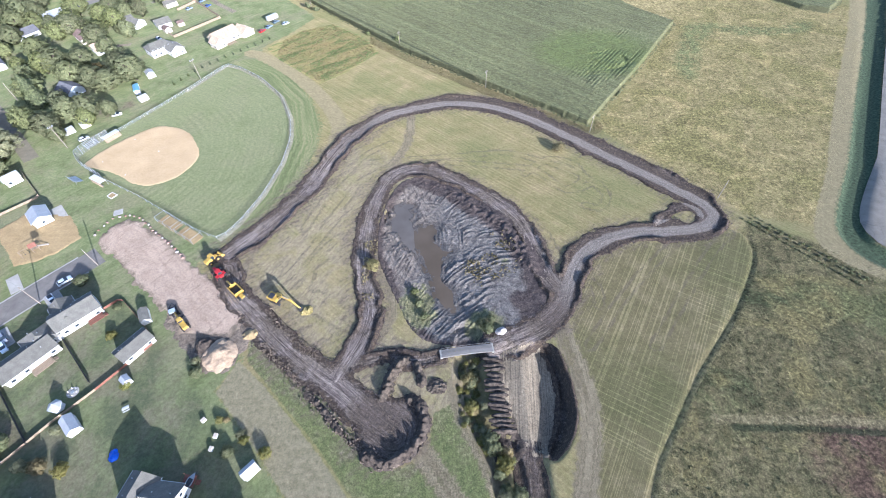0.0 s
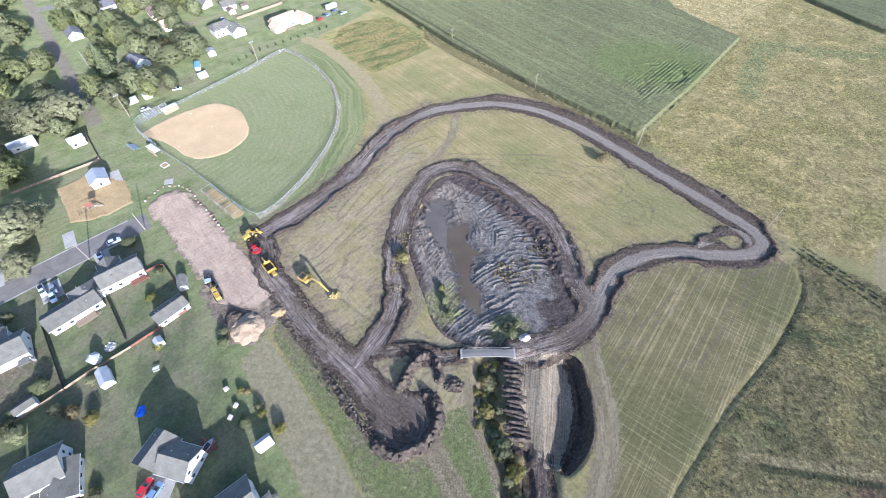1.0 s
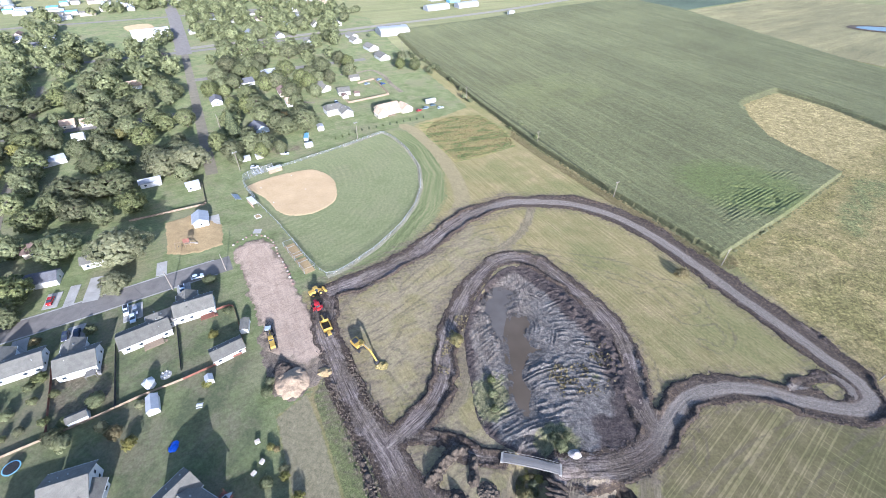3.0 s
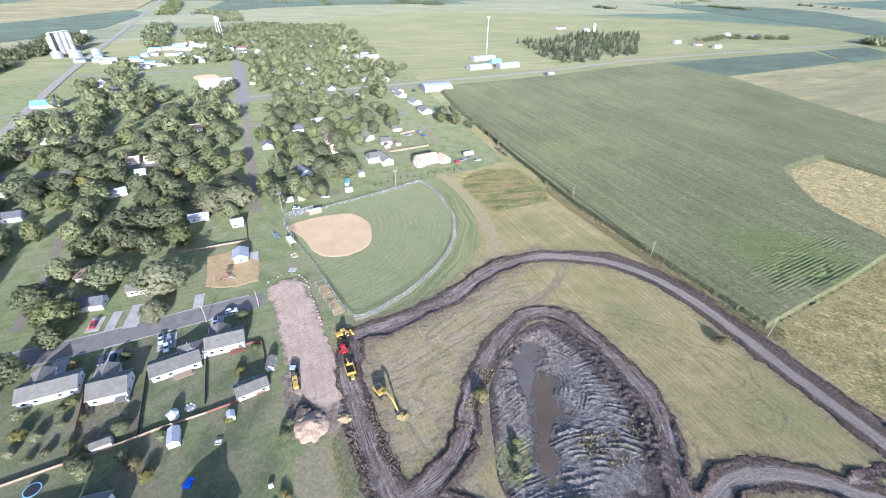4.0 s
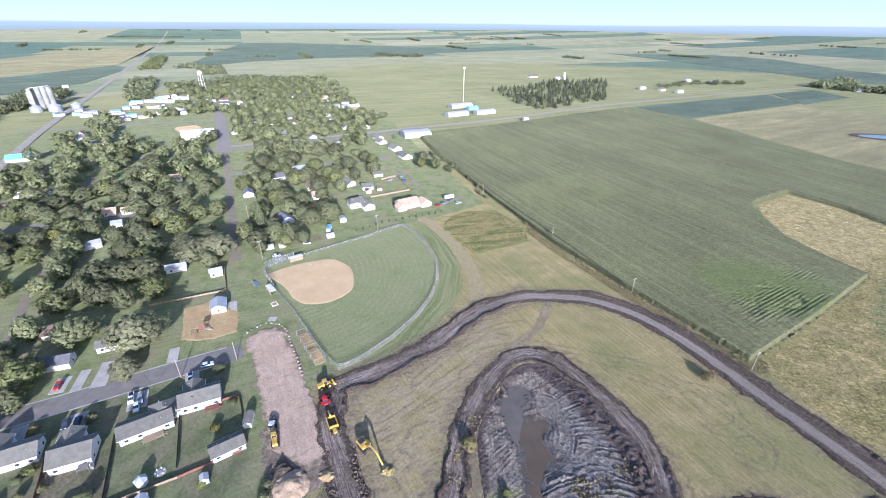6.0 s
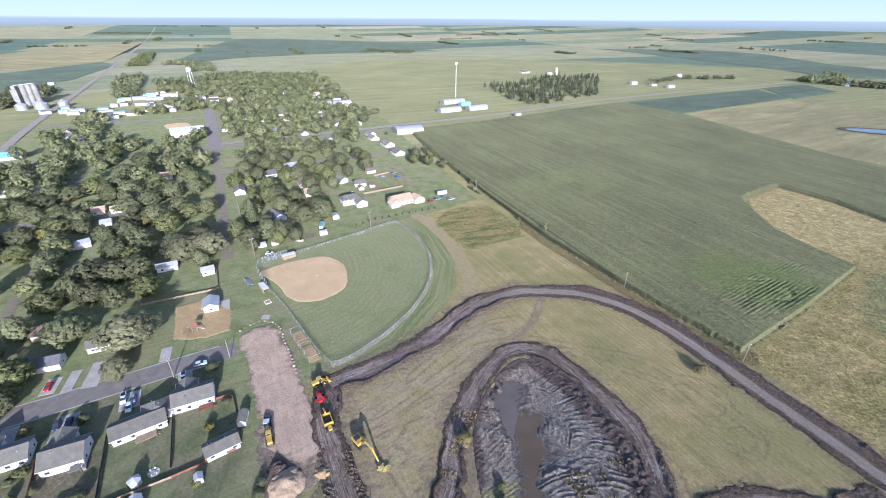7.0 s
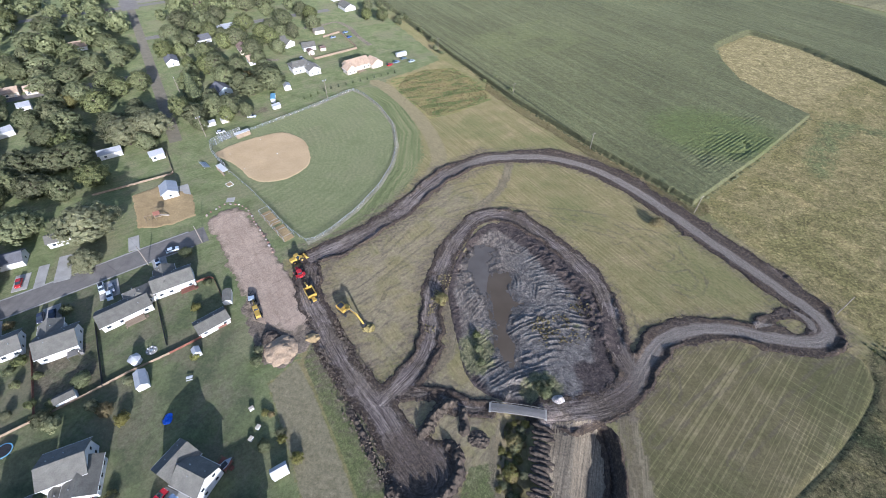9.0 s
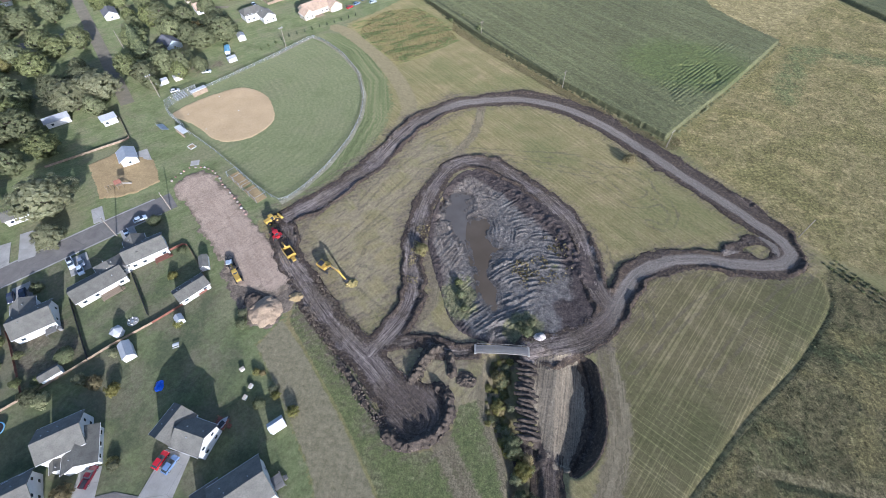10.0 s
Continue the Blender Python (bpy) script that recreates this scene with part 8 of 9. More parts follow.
def car(x, y, turn, colour, label, kind="car", category="car"):
    if colour not in CAR_PAINT:
        CAR_PAINT[colour] = plain("car_paint_%d" % len(CAR_PAINT), colour, 0.25, 0.1, 1.0, 0.04, 0.6)
    paint = CAR_PAINT[colour]
    c = thing(kind, label, category, "vehicles of the neighbourhood")
    bed = kind == "pickup_truck"
    L = 5.6 if bed else 4.7
    part("body", profile(B(), [(-L / 2, 0.35), (-L / 2, 0.95), (-L / 2 + 0.3, 1.05), (L / 2 - 1.0, 1.05), (L / 2 - 0.2, 0.9), (L / 2, 0.7), (L / 2, 0.35)], 1.85), paint, c)
    roof_line = [(-0.5, 1.03), (-0.2, 1.62), (0.9, 1.66), (1.6, 1.03)] if bed else [(-2.1, 1.03), (-1.6, 1.52), (0.2, 1.56), (1.2, 1.03)]
    part("cabin", profile(B(), roof_line, 1.6), GLASS, c, "dark glazed cabin")
    xs = [p[0] for p in roof_line]
    part("roof", box(B(), (xs[1] + xs[2]) / 2, 0, 1.6 if bed else 1.5, xs[2] - xs[1], 1.5, 0.1, 0, 0.03), paint, c)
    if bed:
        part("bed", box(B(), -1.75, 0, 1.056, 2.0, 1.5, 0.03), STEEL, c, "dark open bed")
        for sy in (-0.84, 0.84):
            part("bed_side", box(B(), -1.75, sy, 1.05, 2.1, 0.14, 0.28), paint, c)
    for sy in (-0.6, 0.6):
        part("headlight", box(B(), L / 2 - 0.04, sy, 0.62, 0.1, 0.35, 0.16), TRIM, c)
    for px in (-L / 2 + 0.95, L / 2 - 0.95):
        for sy in (-0.85, 0.85):
            wheel(c, px, sy, 0.34, 0.22, GALV)
    c.matrix_world = pose(x, y, 0.15, 0, 0, turn)


car(-80.1, 15.6, 78, (0.45, 0.02, 0.03), "red car parked on a cracked concrete drive")
car(-77.0, 15.0, 76, (0.16, 0.24, 0.40), "blue car parked on a cracked concrete drive")
car(-96.2, 9.0, 92, (0.10, 0.012, 0.02), "dark red pickup parked on a drive", "pickup_truck", "pickup truck")
car(-148.4, 70.4, -40, (0.70, 0.72, 0.72), "white pickup parked on a drive", "pickup_truck", "pickup truck")
car(-145.0, 71.5, -42, (0.24, 0.26, 0.30), "grey car parked on a drive")
car(-142.8, 68.2, -42, (0.60, 0.66, 0.70), "pale car parked by a garage")
car(-155.7, 56.3, -48, (0.03, 0.035, 0.06), "dark car parked on a drive")
car(-158.5, 54.2, -48, (0.04, 0.045, 0.07), "dark car parked on a drive")
car(-180.1, 65.1, -52, (0.40, 0.03, 0.03), "red car parked on a drive")
car(-136.4, 94.0, 46, (0.55, 0.60, 0.66), "pale blue car parked at the kerb")
car(-136.5, 86.0, -40, (0.62, 0.66, 0.70), "white pickup parked on a drive", "pickup_truck", "pickup truck")
car(-111.0, 290.0, 60, (0.42, 0.03, 0.03), "red car parked beside a house")
car(-108.0, 296.0, 60, (0.20, 0.26, 0.36), "blue car parked beside a house")
car(-172.0, 180.0, 45, (0.70, 0.70, 0.70), "white car parked beside trees")
car(-176.0, 285.0, -40, (0.65, 0.67, 0.70), "white car parked beside a house")
car(-172.0, 330.0, 50, (0.25, 0.30, 0.36), "blue-grey car parked on a lane")
car(-105, 303, 50, (0.10, 0.14, 0.16), "dark car parked on a lawn")
car(-98, 300, 50, (0.45, 0.50, 0.52), "pale grey car parked on a lawn")
car(-167, 343, 60, (0.20, 0.26, 0.36), "blue car parked on a gravel drive")
car(-160, 334, 60, (0.05, 0.10, 0.30), "deep blue car parked on a gravel drive")
car(-165, 200, 20, (0.62, 0.66, 0.68), "white car parked beside garden beds")
camper = thing("camper_van", "white camper van parked on a lawn", "camper van")
part("body", box(B(), 0, 0, 0.5, 8.0, 2.5, 2.6, 0, 0.2), TRIM, camper)
part("windscreen", box(B(), 4.0, 0, 1.4, 0.08, 2.0, 0.9), GLASS, camper)
for px in (-2.4, 2.6):
    for sy in (-1.1, 1.1):
        wheel(camper, px, sy, 0.45, 0.3, GALV)
camper.matrix_world = pose(-108.5, 308.0, 0, 0, 0, 48)

boat = thing("boat", "small grey fishing boat on a trailer", "boat")
part("hull", solid(B(), [(-2.6, -0.9, 1.15), (1.2, -0.95, 1.15), (2.9, 0, 1.25), (1.2, 0.95, 1.15), (-2.6, 0.9, 1.15), (-2.5, -0.6, 0.5), (1.2, -0.5, 0.5), (2.3, 0, 0.6), (1.2, 0.5, 0.5), (-2.5, 0.6, 0.5)],
                   [(0, 1, 6, 5), (1, 2, 7, 6), (2, 3, 8, 7), (3, 4, 9, 8), (4, 0, 5, 9), (5, 6, 7, 8, 9), (0, 4, 3, 2, 1)]), GALV, boat)
part("deck", box(B(), -0.4, 0, 1.152, 3.4, 1.3, 0.04), STEEL, boat)
part("outboard_motor", box(B(), -2.9, 0, 0.9, 0.4, 0.4, 0.9, 0, 0.08), STEEL, boat)
part("trailer", box(B(), 0.2, 0, 0.35, 6.0, 0.12, 0.12), STEEL, boat)
for sy in (-0.95, 0.95):
    wheel(boat, -0.8, sy, 0.32, 0.2, GALV)
boat.matrix_world = pose(-68.6, 26.2, 0, 0, 0, 68)

# ---- yards ----
run_fence("board_fence", "long weathered board fence between gardens", [(-150, -1), (-132.8, 20.1), (-126.9, 27.1), (-120.7, 34.9), (-114.4, 43.5), (-106.0, 52.9)], 1.0, 2.4, WOOD, 0.07, board_panel(WOOD))
run_fence("board_fence", "red-stained board fence round a garden", [(-106.0, 52.9), (-93.7, 68.7), (-99.2, 73.6), (-106.4, 80.4), (-112.8, 85.8), (-117.2, 81.2)], 1.0, 2.4, REDWOOD, 0.07, board_panel(REDWOOD))
run_fence("picket_fence", "low dark fence dividing two gardens", [(-126.5, 72.0), (-109.0, 55.4)], 1.2, 2.4, STEEL, 0.05, board_panel(STEEL))
run_fence("picket_fence", "low dark fence dividing two gardens", [(-138.8, 57.1), (-117.9, 37.9)], 1.2, 2.4, STEEL, 0.05, board_panel(STEEL))
run_fence("picket_fence", "low wooden fence dividing two gardens", [(-150.5, 42.7), (-145.9, 39.2), (-130.1, 25.4)], 1.2, 2.4, WOOD, 0.05, board_panel(REDWOOD))
run_fence("board_fence", "tan board fence behind the play area", [(-196.0, 116.0), (-171.5, 140.0), (-190.5, 158.3)], 1.1, 2.4, WOOD, 0.07, board_panel(WOOD))
flat("driveway", [(-80.5, 18.5), (-73.2, 17.9), (-72.4, 3.9), (-81.7, 1.9)], 0.1, MAT_CONCRETE, "cracked pale concrete driveway", "driveway", thick=0.03)
flat("driveway", [(-100.2, 10.7), (-94.9, 12.0), (-90.5, 1.0), (-97.0, 0.3)], 0.1, MAT_CONCRETE, "pale concrete driveway", "driveway", thick=0.03)
flat("cul_de_sac", [(-95, 4), (-88.0, 7.0), (-80.0, 7.0), (-70.0, 4.0), (-66, -12), (-98, -12)], 0.06, MAT_STREET, "grey paved end of a side street", "street", thick=0.03)
for dx, dy, dl, dw, turn in ((-146.0, 71.0, 9, 6.5, 137), (-156.5, 56.5, 9, 5.5, 137), (-136.5, 86.5, 8, 5.0, 137), (-180.5, 66.0, 9, 5.0, 128), (-171.0, 76.0, 15, 5.5, 128), (-176.0, 70.5, 12, 3.6, 128), (-155.0, 94.0, 9, 4.0, 132), (-169.5, 45.5, 9, 5.0, 137)):
    ob = tagged(new("driveway", mesh_of("driveway", box(B(), 0, 0, 0, dl, dw, 0.14, 0, 0.02), MAT_CONCRETE)), "pale concrete driveway beside the street", "driveway", kind="structure")
    ob.matrix_world = pose(dx, dy, 0, 0, 0, turn)
strip("kerb", fine(STREET[:-1] + np.array([3.75, -3.55]), 4), 0.35, 0.16, MAT_CONCRETE, "pale concrete kerb along the street", "kerb", 2)
strip("kerb", fine(STREET[:-1] + np.array([-3.75, 3.55]), 4), 0.35, 0.16, MAT_CONCRETE, "pale concrete kerb along the street", "kerb", 2)

fire = thing("fire_pit", "round paved patio with a ring of pale garden chairs", "patio")
part("paving", rod(B(), (0, 0, -0.05), (0, 0, 0.1), 2.5, 2.5, 28), MAT_CONCRETE, fire)
part("pit_ring", rod(B(), (0, 0, 0.1), (0, 0, 0.5), 0.7, 0.7, 16), GALV, fire)
for k in range(6):
    a = k * 1.047
    part("chair", box(box(B(), 1.7 * math.cos(a), 1.7 * math.sin(a), 0.35, 0.5, 0.5, 0.08, math.degrees(a)), 1.95 * math.cos(a), 1.95 * math.sin(a), 0.35, 0.08, 0.5, 0.6, math.degrees(a)), TRIM, fire)
fire.matrix_world = pose(-112.8, 52.6, 0) @ Matrix.Scale(0.7, 4)
TARP = plain("blue_tarp", (0.02, 0.10, 0.55), 0.5, 0, 3, 0.2)
heap("tarpaulin", "crumpled bright blue tarpaulin on the lawn", -92.1, 34.0, 1.4, 1.9, 0.9, 20, TARP, 40, "tarpaulin", 0.5)
table = thing("picnic_table", "small pale picnic table on the lawn", "picnic table")
part("top", box(B(), 0, 0, 0.7, 1.9, 0.8, 0.06), TRIM, table)
for sy in (-0.75, 0.75):
    part("bench", box(B(), 0, sy, 0.42, 1.9, 0.3, 0.05), TRIM, table)
for sx in (-0.7, 0.7):
    part("trestle", rod(rod(B(), (sx, -0.7, 0), (sx, 0.2, 0.7), 0.04, 0.04, 5), (sx, 0.7, 0), (sx, -0.2, 0.7), 0.04, 0.04, 5), GALV, table)
table.matrix_world = pose(-94.1, 46.8, 0, 0, 0, 30)
for bx, by in ((-70.1, 42.6), (-65.3, 38.1), (-65.5, 34.7)):
    bin_ = thing("burn_barrel", "pale storage bin beside weeds", "bin", "bins at the lawn's edge")
    part("body", box(B(), 0, 0, 0, 1.3, 0.9, 0.9, 0, 0.06), TRIM, bin_)
    part("lid", box(B(), 0, 0, 0.9, 1.4, 1.0, 0.08, 0, 0.03), CREAM, bin_)
    bin_.name = "storage_bin"
    bin_.matrix_world = pose(bx, by, 0, 0, 0, bx * 7)

strip("gravel_drive", fine(spline([(-205, 345), (-194, 355), (-185, 366), (-169, 356), (-154, 338), (-138, 323)]), 2), 1.8, 0.10, MAT_TRACK, "pale gravel drive curving behind houses", "drive")
strip("gravel_drive", fine(spline([(-232, 306), (-229, 301), (-216, 286), (-204, 279), (-192, 280)]), 2), 1.6, 0.10, MAT_TRACK, "pale gravel drive curving behind houses", "drive")
run_fence("board_fence", "tan board fence round a house garden", [(-180, 329), (-172, 343), (-145, 314), (-167, 287), (-186, 306)], 1.6, 2.6, WOOD, 0.07, board_panel(WOOD))
shed("small brown playhouse inside a garden fence", -169, 305, 4.0, 3.2, 40, 2.2, 1.1, CREAM, ROOF_BROWN)
shed("cream garden house with a grey roof", -188, 338, 8.0, 6.0, 46, 2.8, 1.5, CREAM, ROOF_GREY)
shed("white garage with a grey roof behind a house", -208, 312, 8.5, 7.0, 46, 2.8, 1.6, WHITE, ROOF_GREY)
shed("small white shed at the edge of the trees", -157, 214, 4.5, 3.0, 50, 2.2, 0.8, WHITE, ROOF_METAL)
shed("long pale blue trailer beside the trees", -164, 223, 7.5, 2.6, 118, 2.4, 0.3, PALE, ROOF_BLUE)
shed("low white shed under the trees", -183, 186, 6.0, 3.0, 50, 2.2, 0.7, WHITE, ROOF_METAL)
shed("low white shed under the trees", -177, 191.5, 4.0, 3.0, 50, 2.2, 0.7, CREAM, ROOF_METAL)

play = thing("play_set", "wooden climbing frame with a tower, slide and swings", "play set")
for sx in (-1, 1):
    for sy in (-1, 1):
        part("post", rod(B(), (sx, sy, 0), (sx, sy, 3.0), 0.09, 0.09, 6), WOOD, play)
part("platform", box(B(), 0, 0, 1.5, 2.2, 2.2, 0.12), WOOD, play)
part("roof", roof_mesh(B(), 2.2, 2.2, 2.9, 0.9, 0.2, 0.08), REDWOOD, play)
part("slide", solid(B(), [(1.0, -0.4, 1.6), (1.0, 0.4, 1.6), (4.0, 0.4, 0.2), (4.0, -0.4, 0.2), (1.0, -0.4, 1.7), (1.0, 0.4, 1.7), (4.0, 0.4, 0.3), (4.0, -0.4, 0.3)],
                    [(0, 1, 2, 3), (4, 7, 6, 5), (0, 3, 7, 4), (1, 5, 6, 2), (0, 4, 5, 1), (3, 2, 6, 7)]), CREAM, play)
part("swing_beam", rod(B(), (-1, 0, 2.6), (-5.0, 0, 2.6), 0.09, 0.09, 6), WOOD, play)
for sy in (-1.2, 1.2):
    part("swing_leg", rod(B(), (-5.0, sy, 0), (-5.0, 0, 2.6), 0.08, 0.08, 6), WOOD, play)
for sx in (-2.4, -3.8):
    part("swing", box(rod(rod(B(), (sx, -0.25, 0.6), (sx, 0, 2.6), 0.02, 0.02, 4), (sx, 0.25, 0.6), (sx, 0, 2.6), 0.02, 0.02, 4), sx, 0, 0.55, 0.25, 0.55, 0.05), STEEL, play)
play.matrix_world = pose(-155.6, 110.0, 0.1, 0, 0, 40)
tramp = thing("trampoline", "dark round trampoline on the lawn", "trampoline")
part("bed", rod(B(), (0, 0, 0.85), (0, 0, 0.9), 1.9, 1.9, 24), RUBBER, tramp)
part("pad", rod(B(), (0, 0, 0.8), (0, 0, 0.86), 2.2, 2.2, 24), ROOF_BLUE, tramp)
for k in range(6):
    a = k * 1.047
    part("leg", rod(B(), (2 * math.cos(a), 2 * math.sin(a), 0), (2 * math.cos(a), 2 * math.sin(a), 0.82), 0.04, 0.04, 5), GALV, tramp)
tramp.matrix_world = pose(-129.3, 15.5, 0)

# ---- bushes and small trees ----
plant(ROUND[1], -125.0, 38.0, 0.62, "round olive-green garden tree", flatten=0.62)
plant(ROUND[3], -129.8, 93.4, 0.55, "small round tree by the street", flatten=0.65)
for bx, by, bs, k, text in ((-152.4, 59.0, 1.1, 0, "rounded green shrub on a lawn"), (-97.1, 53.8, 0.8, 2, "yellowish shrub by a fence"), (-76.8, 57.0, 1.0, 0, "green shrub at the lot's edge"), (-78.2, 60.5, 0.9, 1, "pale shrub at the lot's edge"),
                            (-65.5, 42.4, 0.6, 2, "yellowish shrub in rough grass"), (-58.4, 38.3, 0.7, 1, "pale shrub in rough grass"), (-60.8, 33.8, 0.9, 0, "green shrub in rough grass"), (-50.3, 33.0, 0.9, 2, "yellowish shrub beside a shed"),
                            (-122.2, 24.6, 1.3, 1, "pale shrub by a board fence"), (-111.1, 31.8, 1.2, 3, "dry brownish shrub on the lawn"), (-116.0, 32.0, 1.0, 1, "silvery shrub by a board fence"), (-100.0, 4.0, 1.3, 3, "brownish shrub beside a drive"),
                            (-25.5, 95.2, 1.3, 3, "straw-coloured bush between tracks"), (53.9, 157.5, 1.4, 3, "straw-coloured bush beside the track"), (-109.0, 71.0, 0.9, 2, "yellowish shrub in a garden"), (-112.0, 82.0, 0.8, 0, "green shrub in a garden"),
                            (-91.5, 12.5, 0.8, 1, "silvery shrub in a garden"), (-128.0, 30.0, 0.9, 0, "green shrub beside a shed"), (-140.0, 36.0, 0.8, 1, "pale shrub in a garden"), (-150.0, 35.0, 0.8, 0, "green shrub in a garden"), (-134.0, 28.0, 0.8, 0, "green shrub in a garden")):
    plant(BUSH[k], bx, by, bs, text, "shrub", "shrubs", name="shrub")
for bx, by, bs, k, text in ((-147.4, 19.3, 0.9, 1, "young bluish-green shrub on a lawn"), (-137.9, 23.6, 0.8, 1, "young bluish-green shrub on a lawn"), (-140.5, 20.2, 0.7, 1, "young bluish-green shrub on a lawn"),
                            (-159.5, 28.1, 1.1, 1, "rounded pale green shrub by a fence"), (-146.3, 25.9, 1.0, 0, "dark green shrub on a lawn"), (-151.1, 23.7, 1.2, 2, "bright yellow-green young tree"),
                            (-144.0, 32.0, 0.8, 1, "pale shrub on a lawn"), (-149.6, 38.7, 1.1, 0, "green shrub beside a house"), (-126.6, 25.2, 1.4, 0, "broad green bush by a board fence"), (-111.5, 41.3, 0.8, 1, "silvery shrub beside a shed"),
                            (-92.6, 13.3, 0.7, 3, "dry rounded shrub on a lawn"), (-104.2, 30.7, 1.1, 2, "low yellow-green weeds on a lawn"), (-56.9, 36.6, 0.7, 2, "yellowish shrub in rough grass"), (-63.5, 42.4, 0.5, 3, "dry shrub in rough grass"),
                            (-165.9, 48.9, 0.9, 3, "reddish-brown shrub before a house")):
    plant(BUSH[k], bx, by, bs, text, "shrub", "shrubs", name="shrub")
shrub_rng = random.Random(12)
for k in range(26):
    i = shrub_rng.randrange(2, len(CREEK) - 1)
    x, y = CREEK[i] + np.array([shrub_rng.uniform(-3.4, 2.2), shrub_rng.uniform(-2, 2)])
    if y < 58.5:
        plant(BUSH[shrub_rng.choice((0, 0, 1, 2, 3))], x, y, shrub_rng.uniform(0.6, 1.25), "tangled green and yellow shrub along the creek", "shrub", "shrubs along the creek", -1.4, "shrub")
for x, y, s in ((13.5, 68.5, 1.0), (11.5, 70.5, 0.8), (15.0, 72.0, 0.7), (-9.0, 79.0, 0.8), (-7.0, 74.0, 0.7), (-10.5, 84.0, 0.7)):
    plant(BUSH[0], x, y, s, "green weeds on the pond bank", "shrub", "weeds round the pond", -0.4, "shrub")
for x, y in fine(np.array([(-146.0, 228.5), (-136.5, 245.9), (-122.0, 261.0), (-104.0, 279.5)]), 4.6):
    plant(FIR[0], x, y, 0.22, "small young evergreen in a planted row", "evergreen", "row of young evergreens", name="evergreen")
for x, y in fine(spline([(119.4, 111.2), (128.1, 99.7), (143.1, 81.3)]), 3.0):
    plant(BUSH[0], x + shrub_rng.uniform(-0.5, 0.5), y, shrub_rng.uniform(0.22, 0.36), "low green bush in a planted row", "shrub", "row of bushes", name="shrub")


# ---- rank growth along the creek ----
creek_line = spline([(6.3, 58.1), (6.2, 51.3), (5.5, 46.7), (5.9, 41.6), (7.6, 36.7), (11.0, 32.5), (15.0, 28.7)])
creek_rng = random.Random(44)
for k in range(110):
    cx, cy = creek_line[creek_rng.randrange(len(creek_line))]
    cx, cy = cx + creek_rng.uniform(-2.6, 2.8), cy + creek_rng.uniform(-1.5, 1.5)
    kind = creek_rng.choice((0, 1, 2, 2, 3))
    plant(BUSH[kind], cx, cy, creek_rng.uniform(0.22, 0.7), ("dark green bush", "pale green bush", "yellow-green bush", "straw-coloured clump of weeds")[kind] + " on the creek bank", "shrub", "growth along the creek",
          z=float(terrain(np.array([cx]), np.array([cy]))[0]), name="shrub", flatten=0.6)

# ---- two rows of saplings between the fields ----
for (ax, ay), (bx, by) in (((115.8, 111.4), (142.5, 77.3)), ((120.0, 113.4), (147.5, 78.3))):
    for k in range(19):
        f = (k + 0.4 * random.random()) / 19
        plant(BUSH[0], ax + (bx - ax) * f, ay + (by - ay) * f, random.uniform(0.16, 0.30), "small dark green sapling in a planted row", "shrub", "saplings between the fields", name="shrub")

# ---- clods, tufts and stubble ----
def scatter(name, label, places, size, mat, seed, flat_card=False, category="clods"):
    r = np.random.RandomState(seed)
    n = len(places)
    if flat_card:
        v = np.stack([r.normal(0, 0.7, n), r.normal(0, 0.7, n), np.ones(n)], 1)
        p = places + np.array([0, 0, 1.0]) * (size * 0.4)
        me = quads_mesh(name, cards(p, v, size, r), mat)
    else:
        corner = np.array([(1, 1, 1), (1, -1, -1), (-1, 1, -1), (-1, -1, 1)], float)
        quad = []
        s = size * r.uniform(0.4, 1.2, (n, 1, 1)) * r.uniform(0.6, 1.2, (n, 4, 3))
        t = corner[None] * s
        a = r.uniform(0, 6.28, n)
        c_, s_ = np.cos(a)[:, None], np.sin(a)[:, None]
        t = np.stack([t[..., 0] * c_ - t[..., 1] * s_, t[..., 0] * s_ + t[..., 1] * c_, t[..., 2]], 2) + places[:, None]
        for f in ((0, 1, 2, 2), (0, 3, 1, 1), (0, 2, 3, 3), (1, 3, 2, 2)):
            quad.append(t[:, f])
        me = bpy.data.meshes.new(name)
        v = t.reshape(-1, 3)
        idx = np.arange(n)[:, None] * 4
        faces = np.concatenate([idx + np.array(f) for f in ((0, 1, 2), (0, 3, 1), (0, 2, 3), (1, 3, 2))])
        me.from_pydata(v.tolist(), [], faces.tolist())
        me.materials.append(mat)
    return tagged(new(name, me), label, category, kind="stuff")


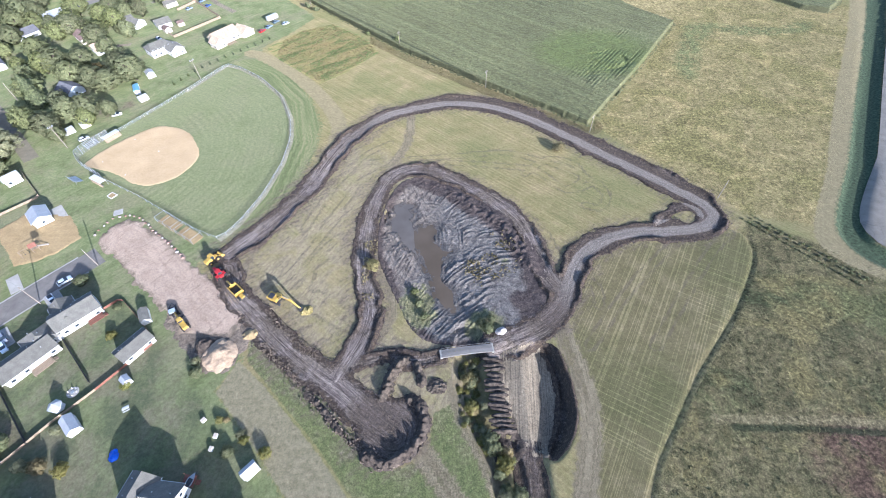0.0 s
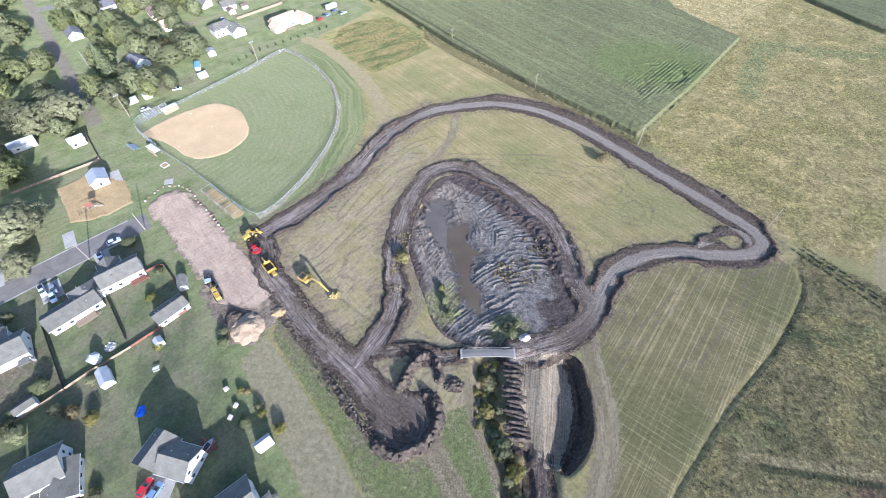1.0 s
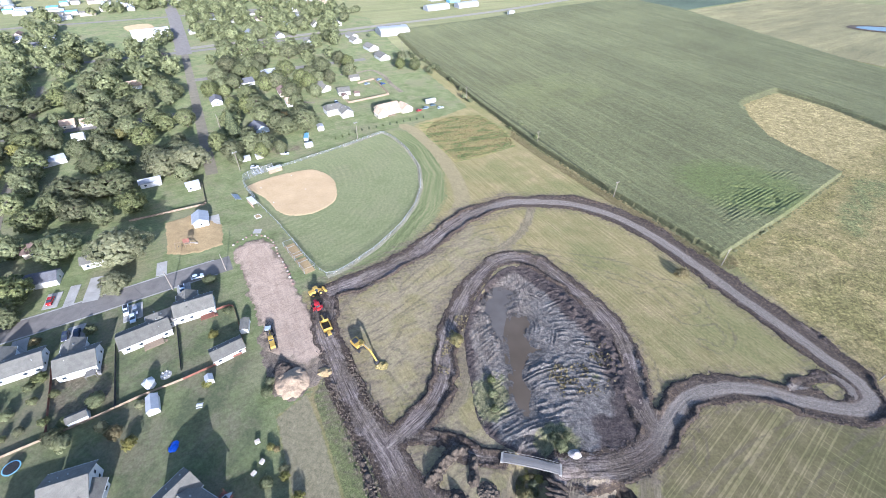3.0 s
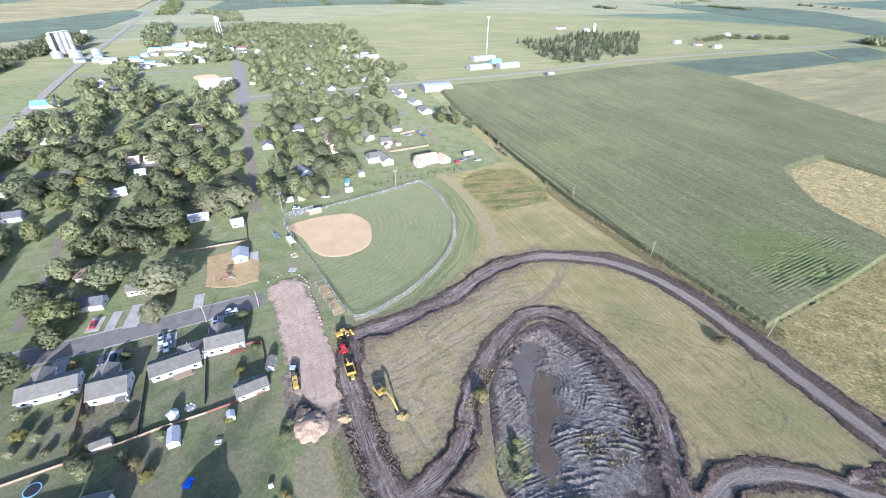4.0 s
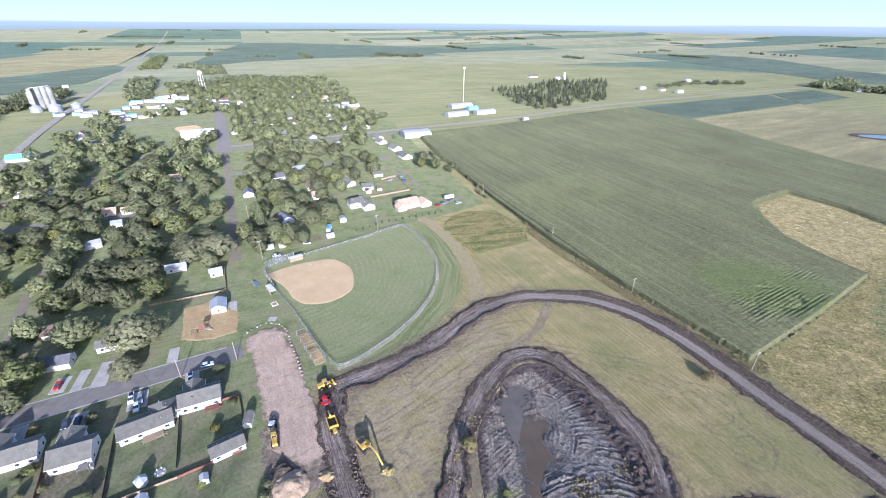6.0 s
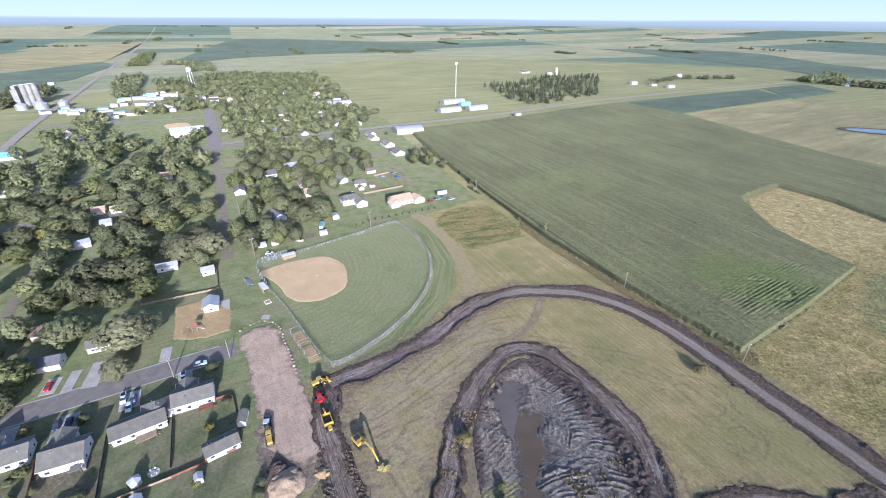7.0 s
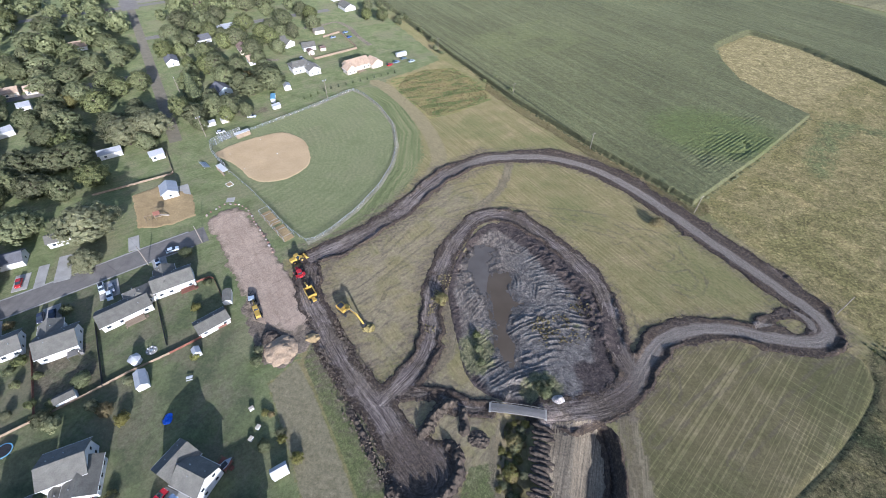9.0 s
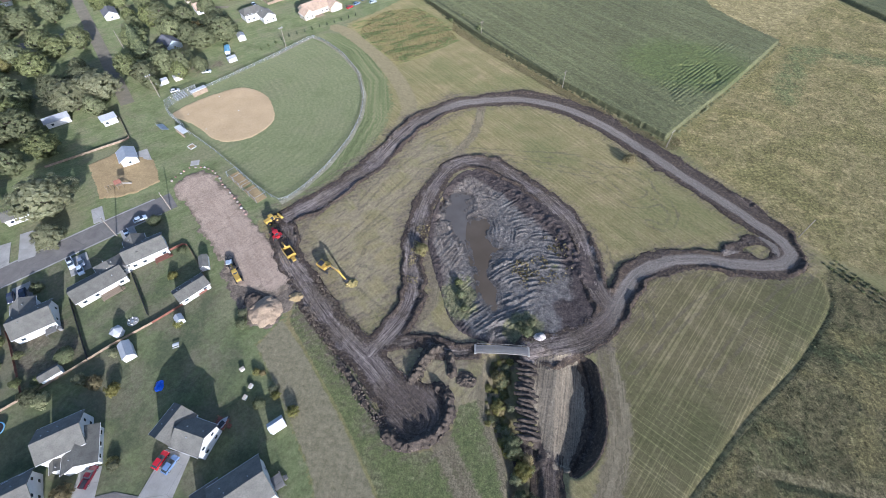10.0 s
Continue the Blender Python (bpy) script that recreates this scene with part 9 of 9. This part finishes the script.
r = np.random.RandomState(21)
gx, gy = r.uniform(-90, 116, 260000), r.uniform(22, 205, 260000)
k, _ = dirt_reach(gx, gy)
m = (k > -0.6) & (k < 2.2)
gx, gy = gx[m][:6000], gy[m][:6000]
scatter("soil_clods", "dark clods of turned soil along the berms", np.stack([gx, gy, dirt_height(gx, gy) + 0.03], 1), 0.2, MAT_SOIL_CLOD, 22)
for line in ([(-13.0, 58.5), (-15.2, 56.6), (-17.3, 53.0), (-19.2, 47.4)], [(-11.0, 46.5), (-8.2, 43.5), (-7.6, 37.5), (-11.2, 32.2), (-17.6, 29.4), (-23.0, 31.6)],
             [(-59.0, 66.0), (-47.0, 54.5), (-41.5, 48.8), (-35.0, 42.9), (-29.0, 36.4), (-24.0, 32.3)], [(-60.0, 78.0), (-50.0, 68.5), (-40.0, 60.5)]):
    path = fine(spline(line), 0.03)
    at = path[r.randint(0, len(path), 90 * len(line))]
    at = at + r.normal(0, 0.9, at.shape)
    scatter("spoil_clods", "brown clods of dug soil along a spoil bank", np.stack([at[:, 0], at[:, 1], terrain(at[:, 0], at[:, 1]) + 0.3 + 0.2 * r.rand(len(at))], 1), 0.22, MAT_CLOD_BROWN, 30 + len(line))
gx, gy = r.uniform(45, 260, 120000), r.uniform(5, 300, 120000)
wild = np.maximum(inside(gx, gy, MEADOW, 20), inside(gx, gy, TAN_FIELD, 20))
dens = lump(gx, gy, 9, 40) * 0.6 + lump(gx, gy, 3, 41) * 0.5
m = (wild > 0.8) & (dens > 0.30 + 0.5 * r.rand(len(gx)))
tan_side = (inside(gx, gy, TAN_FIELD, 20) > 0) & m
scatter("meadow_tufts", "tall dry straw-coloured grass tufts", np.stack([gx, gy, terrain(gx.copy(), gy.copy())], 1)[tan_side][:1800], 0.26, STRAW, 23, True, "grass")
scatter("meadow_tufts", "tall weedy green and brown grass tufts", np.stack([gx, gy, terrain(gx.copy(), gy.copy())], 1)[m & ~tan_side][:7000], 0.32, WEED, 24, True, "grass")
gx, gy = r.uniform(6, 32, 6000), r.uniform(72, 122, 6000)
m = (np.minimum(np.hypot(gx - 22, (gy - 100) * 0.6), np.hypot((gx - 14) * 0.8, gy - 92)) < 7 * r.rand(len(gx))) & (lump(gx, gy, 3, 43) > 0.5)
scatter("bank_weeds", "straw-coloured weeds on the mud bank", np.stack([gx, gy, mud_height(gx, gy)], 1)[m][:420], 0.5, STRAW, 27, True, "weeds")
gx, gy = r.uniform(-29.5, -24.5, 1200), r.uniform(78, 108, 1200)
m = lump(gx, gy, 4, 44) > 0.45
scatter("track_weeds", "dry weeds on the strip between two tracks", np.stack([gx, gy, gx * 0 + 0.1], 1)[m][:260], 0.4, STRAW, 28, True, "weeds")
gx, gy = r.uniform(-95, -20, 40000), r.uniform(215, 300, 40000)
m = inside(gx, gy, SCRUB, 6) > 0.5
scatter("scrub_tufts", "rank weeds in a small unmown plot", np.stack([gx, gy, gx * 0], 1)[m][:3500], 0.45, STRAW, 25, True, "weeds")
gx, gy = r.uniform(-40, 80, 60000), r.uniform(165, 300, 60000)
edge = reach(gx, gy, CORN[:4], margin=9)[0]
m = (edge < 7) & (inside(gx, gy, CORN, 9) < 0) & (dirt_reach(gx, gy)[0] < 0)
scatter("verge_tufts", "tall dry grass between track and corn", np.stack([gx, gy, gx * 0], 1)[m][:7000], 0.36, STRAW, 26, True, "grass")
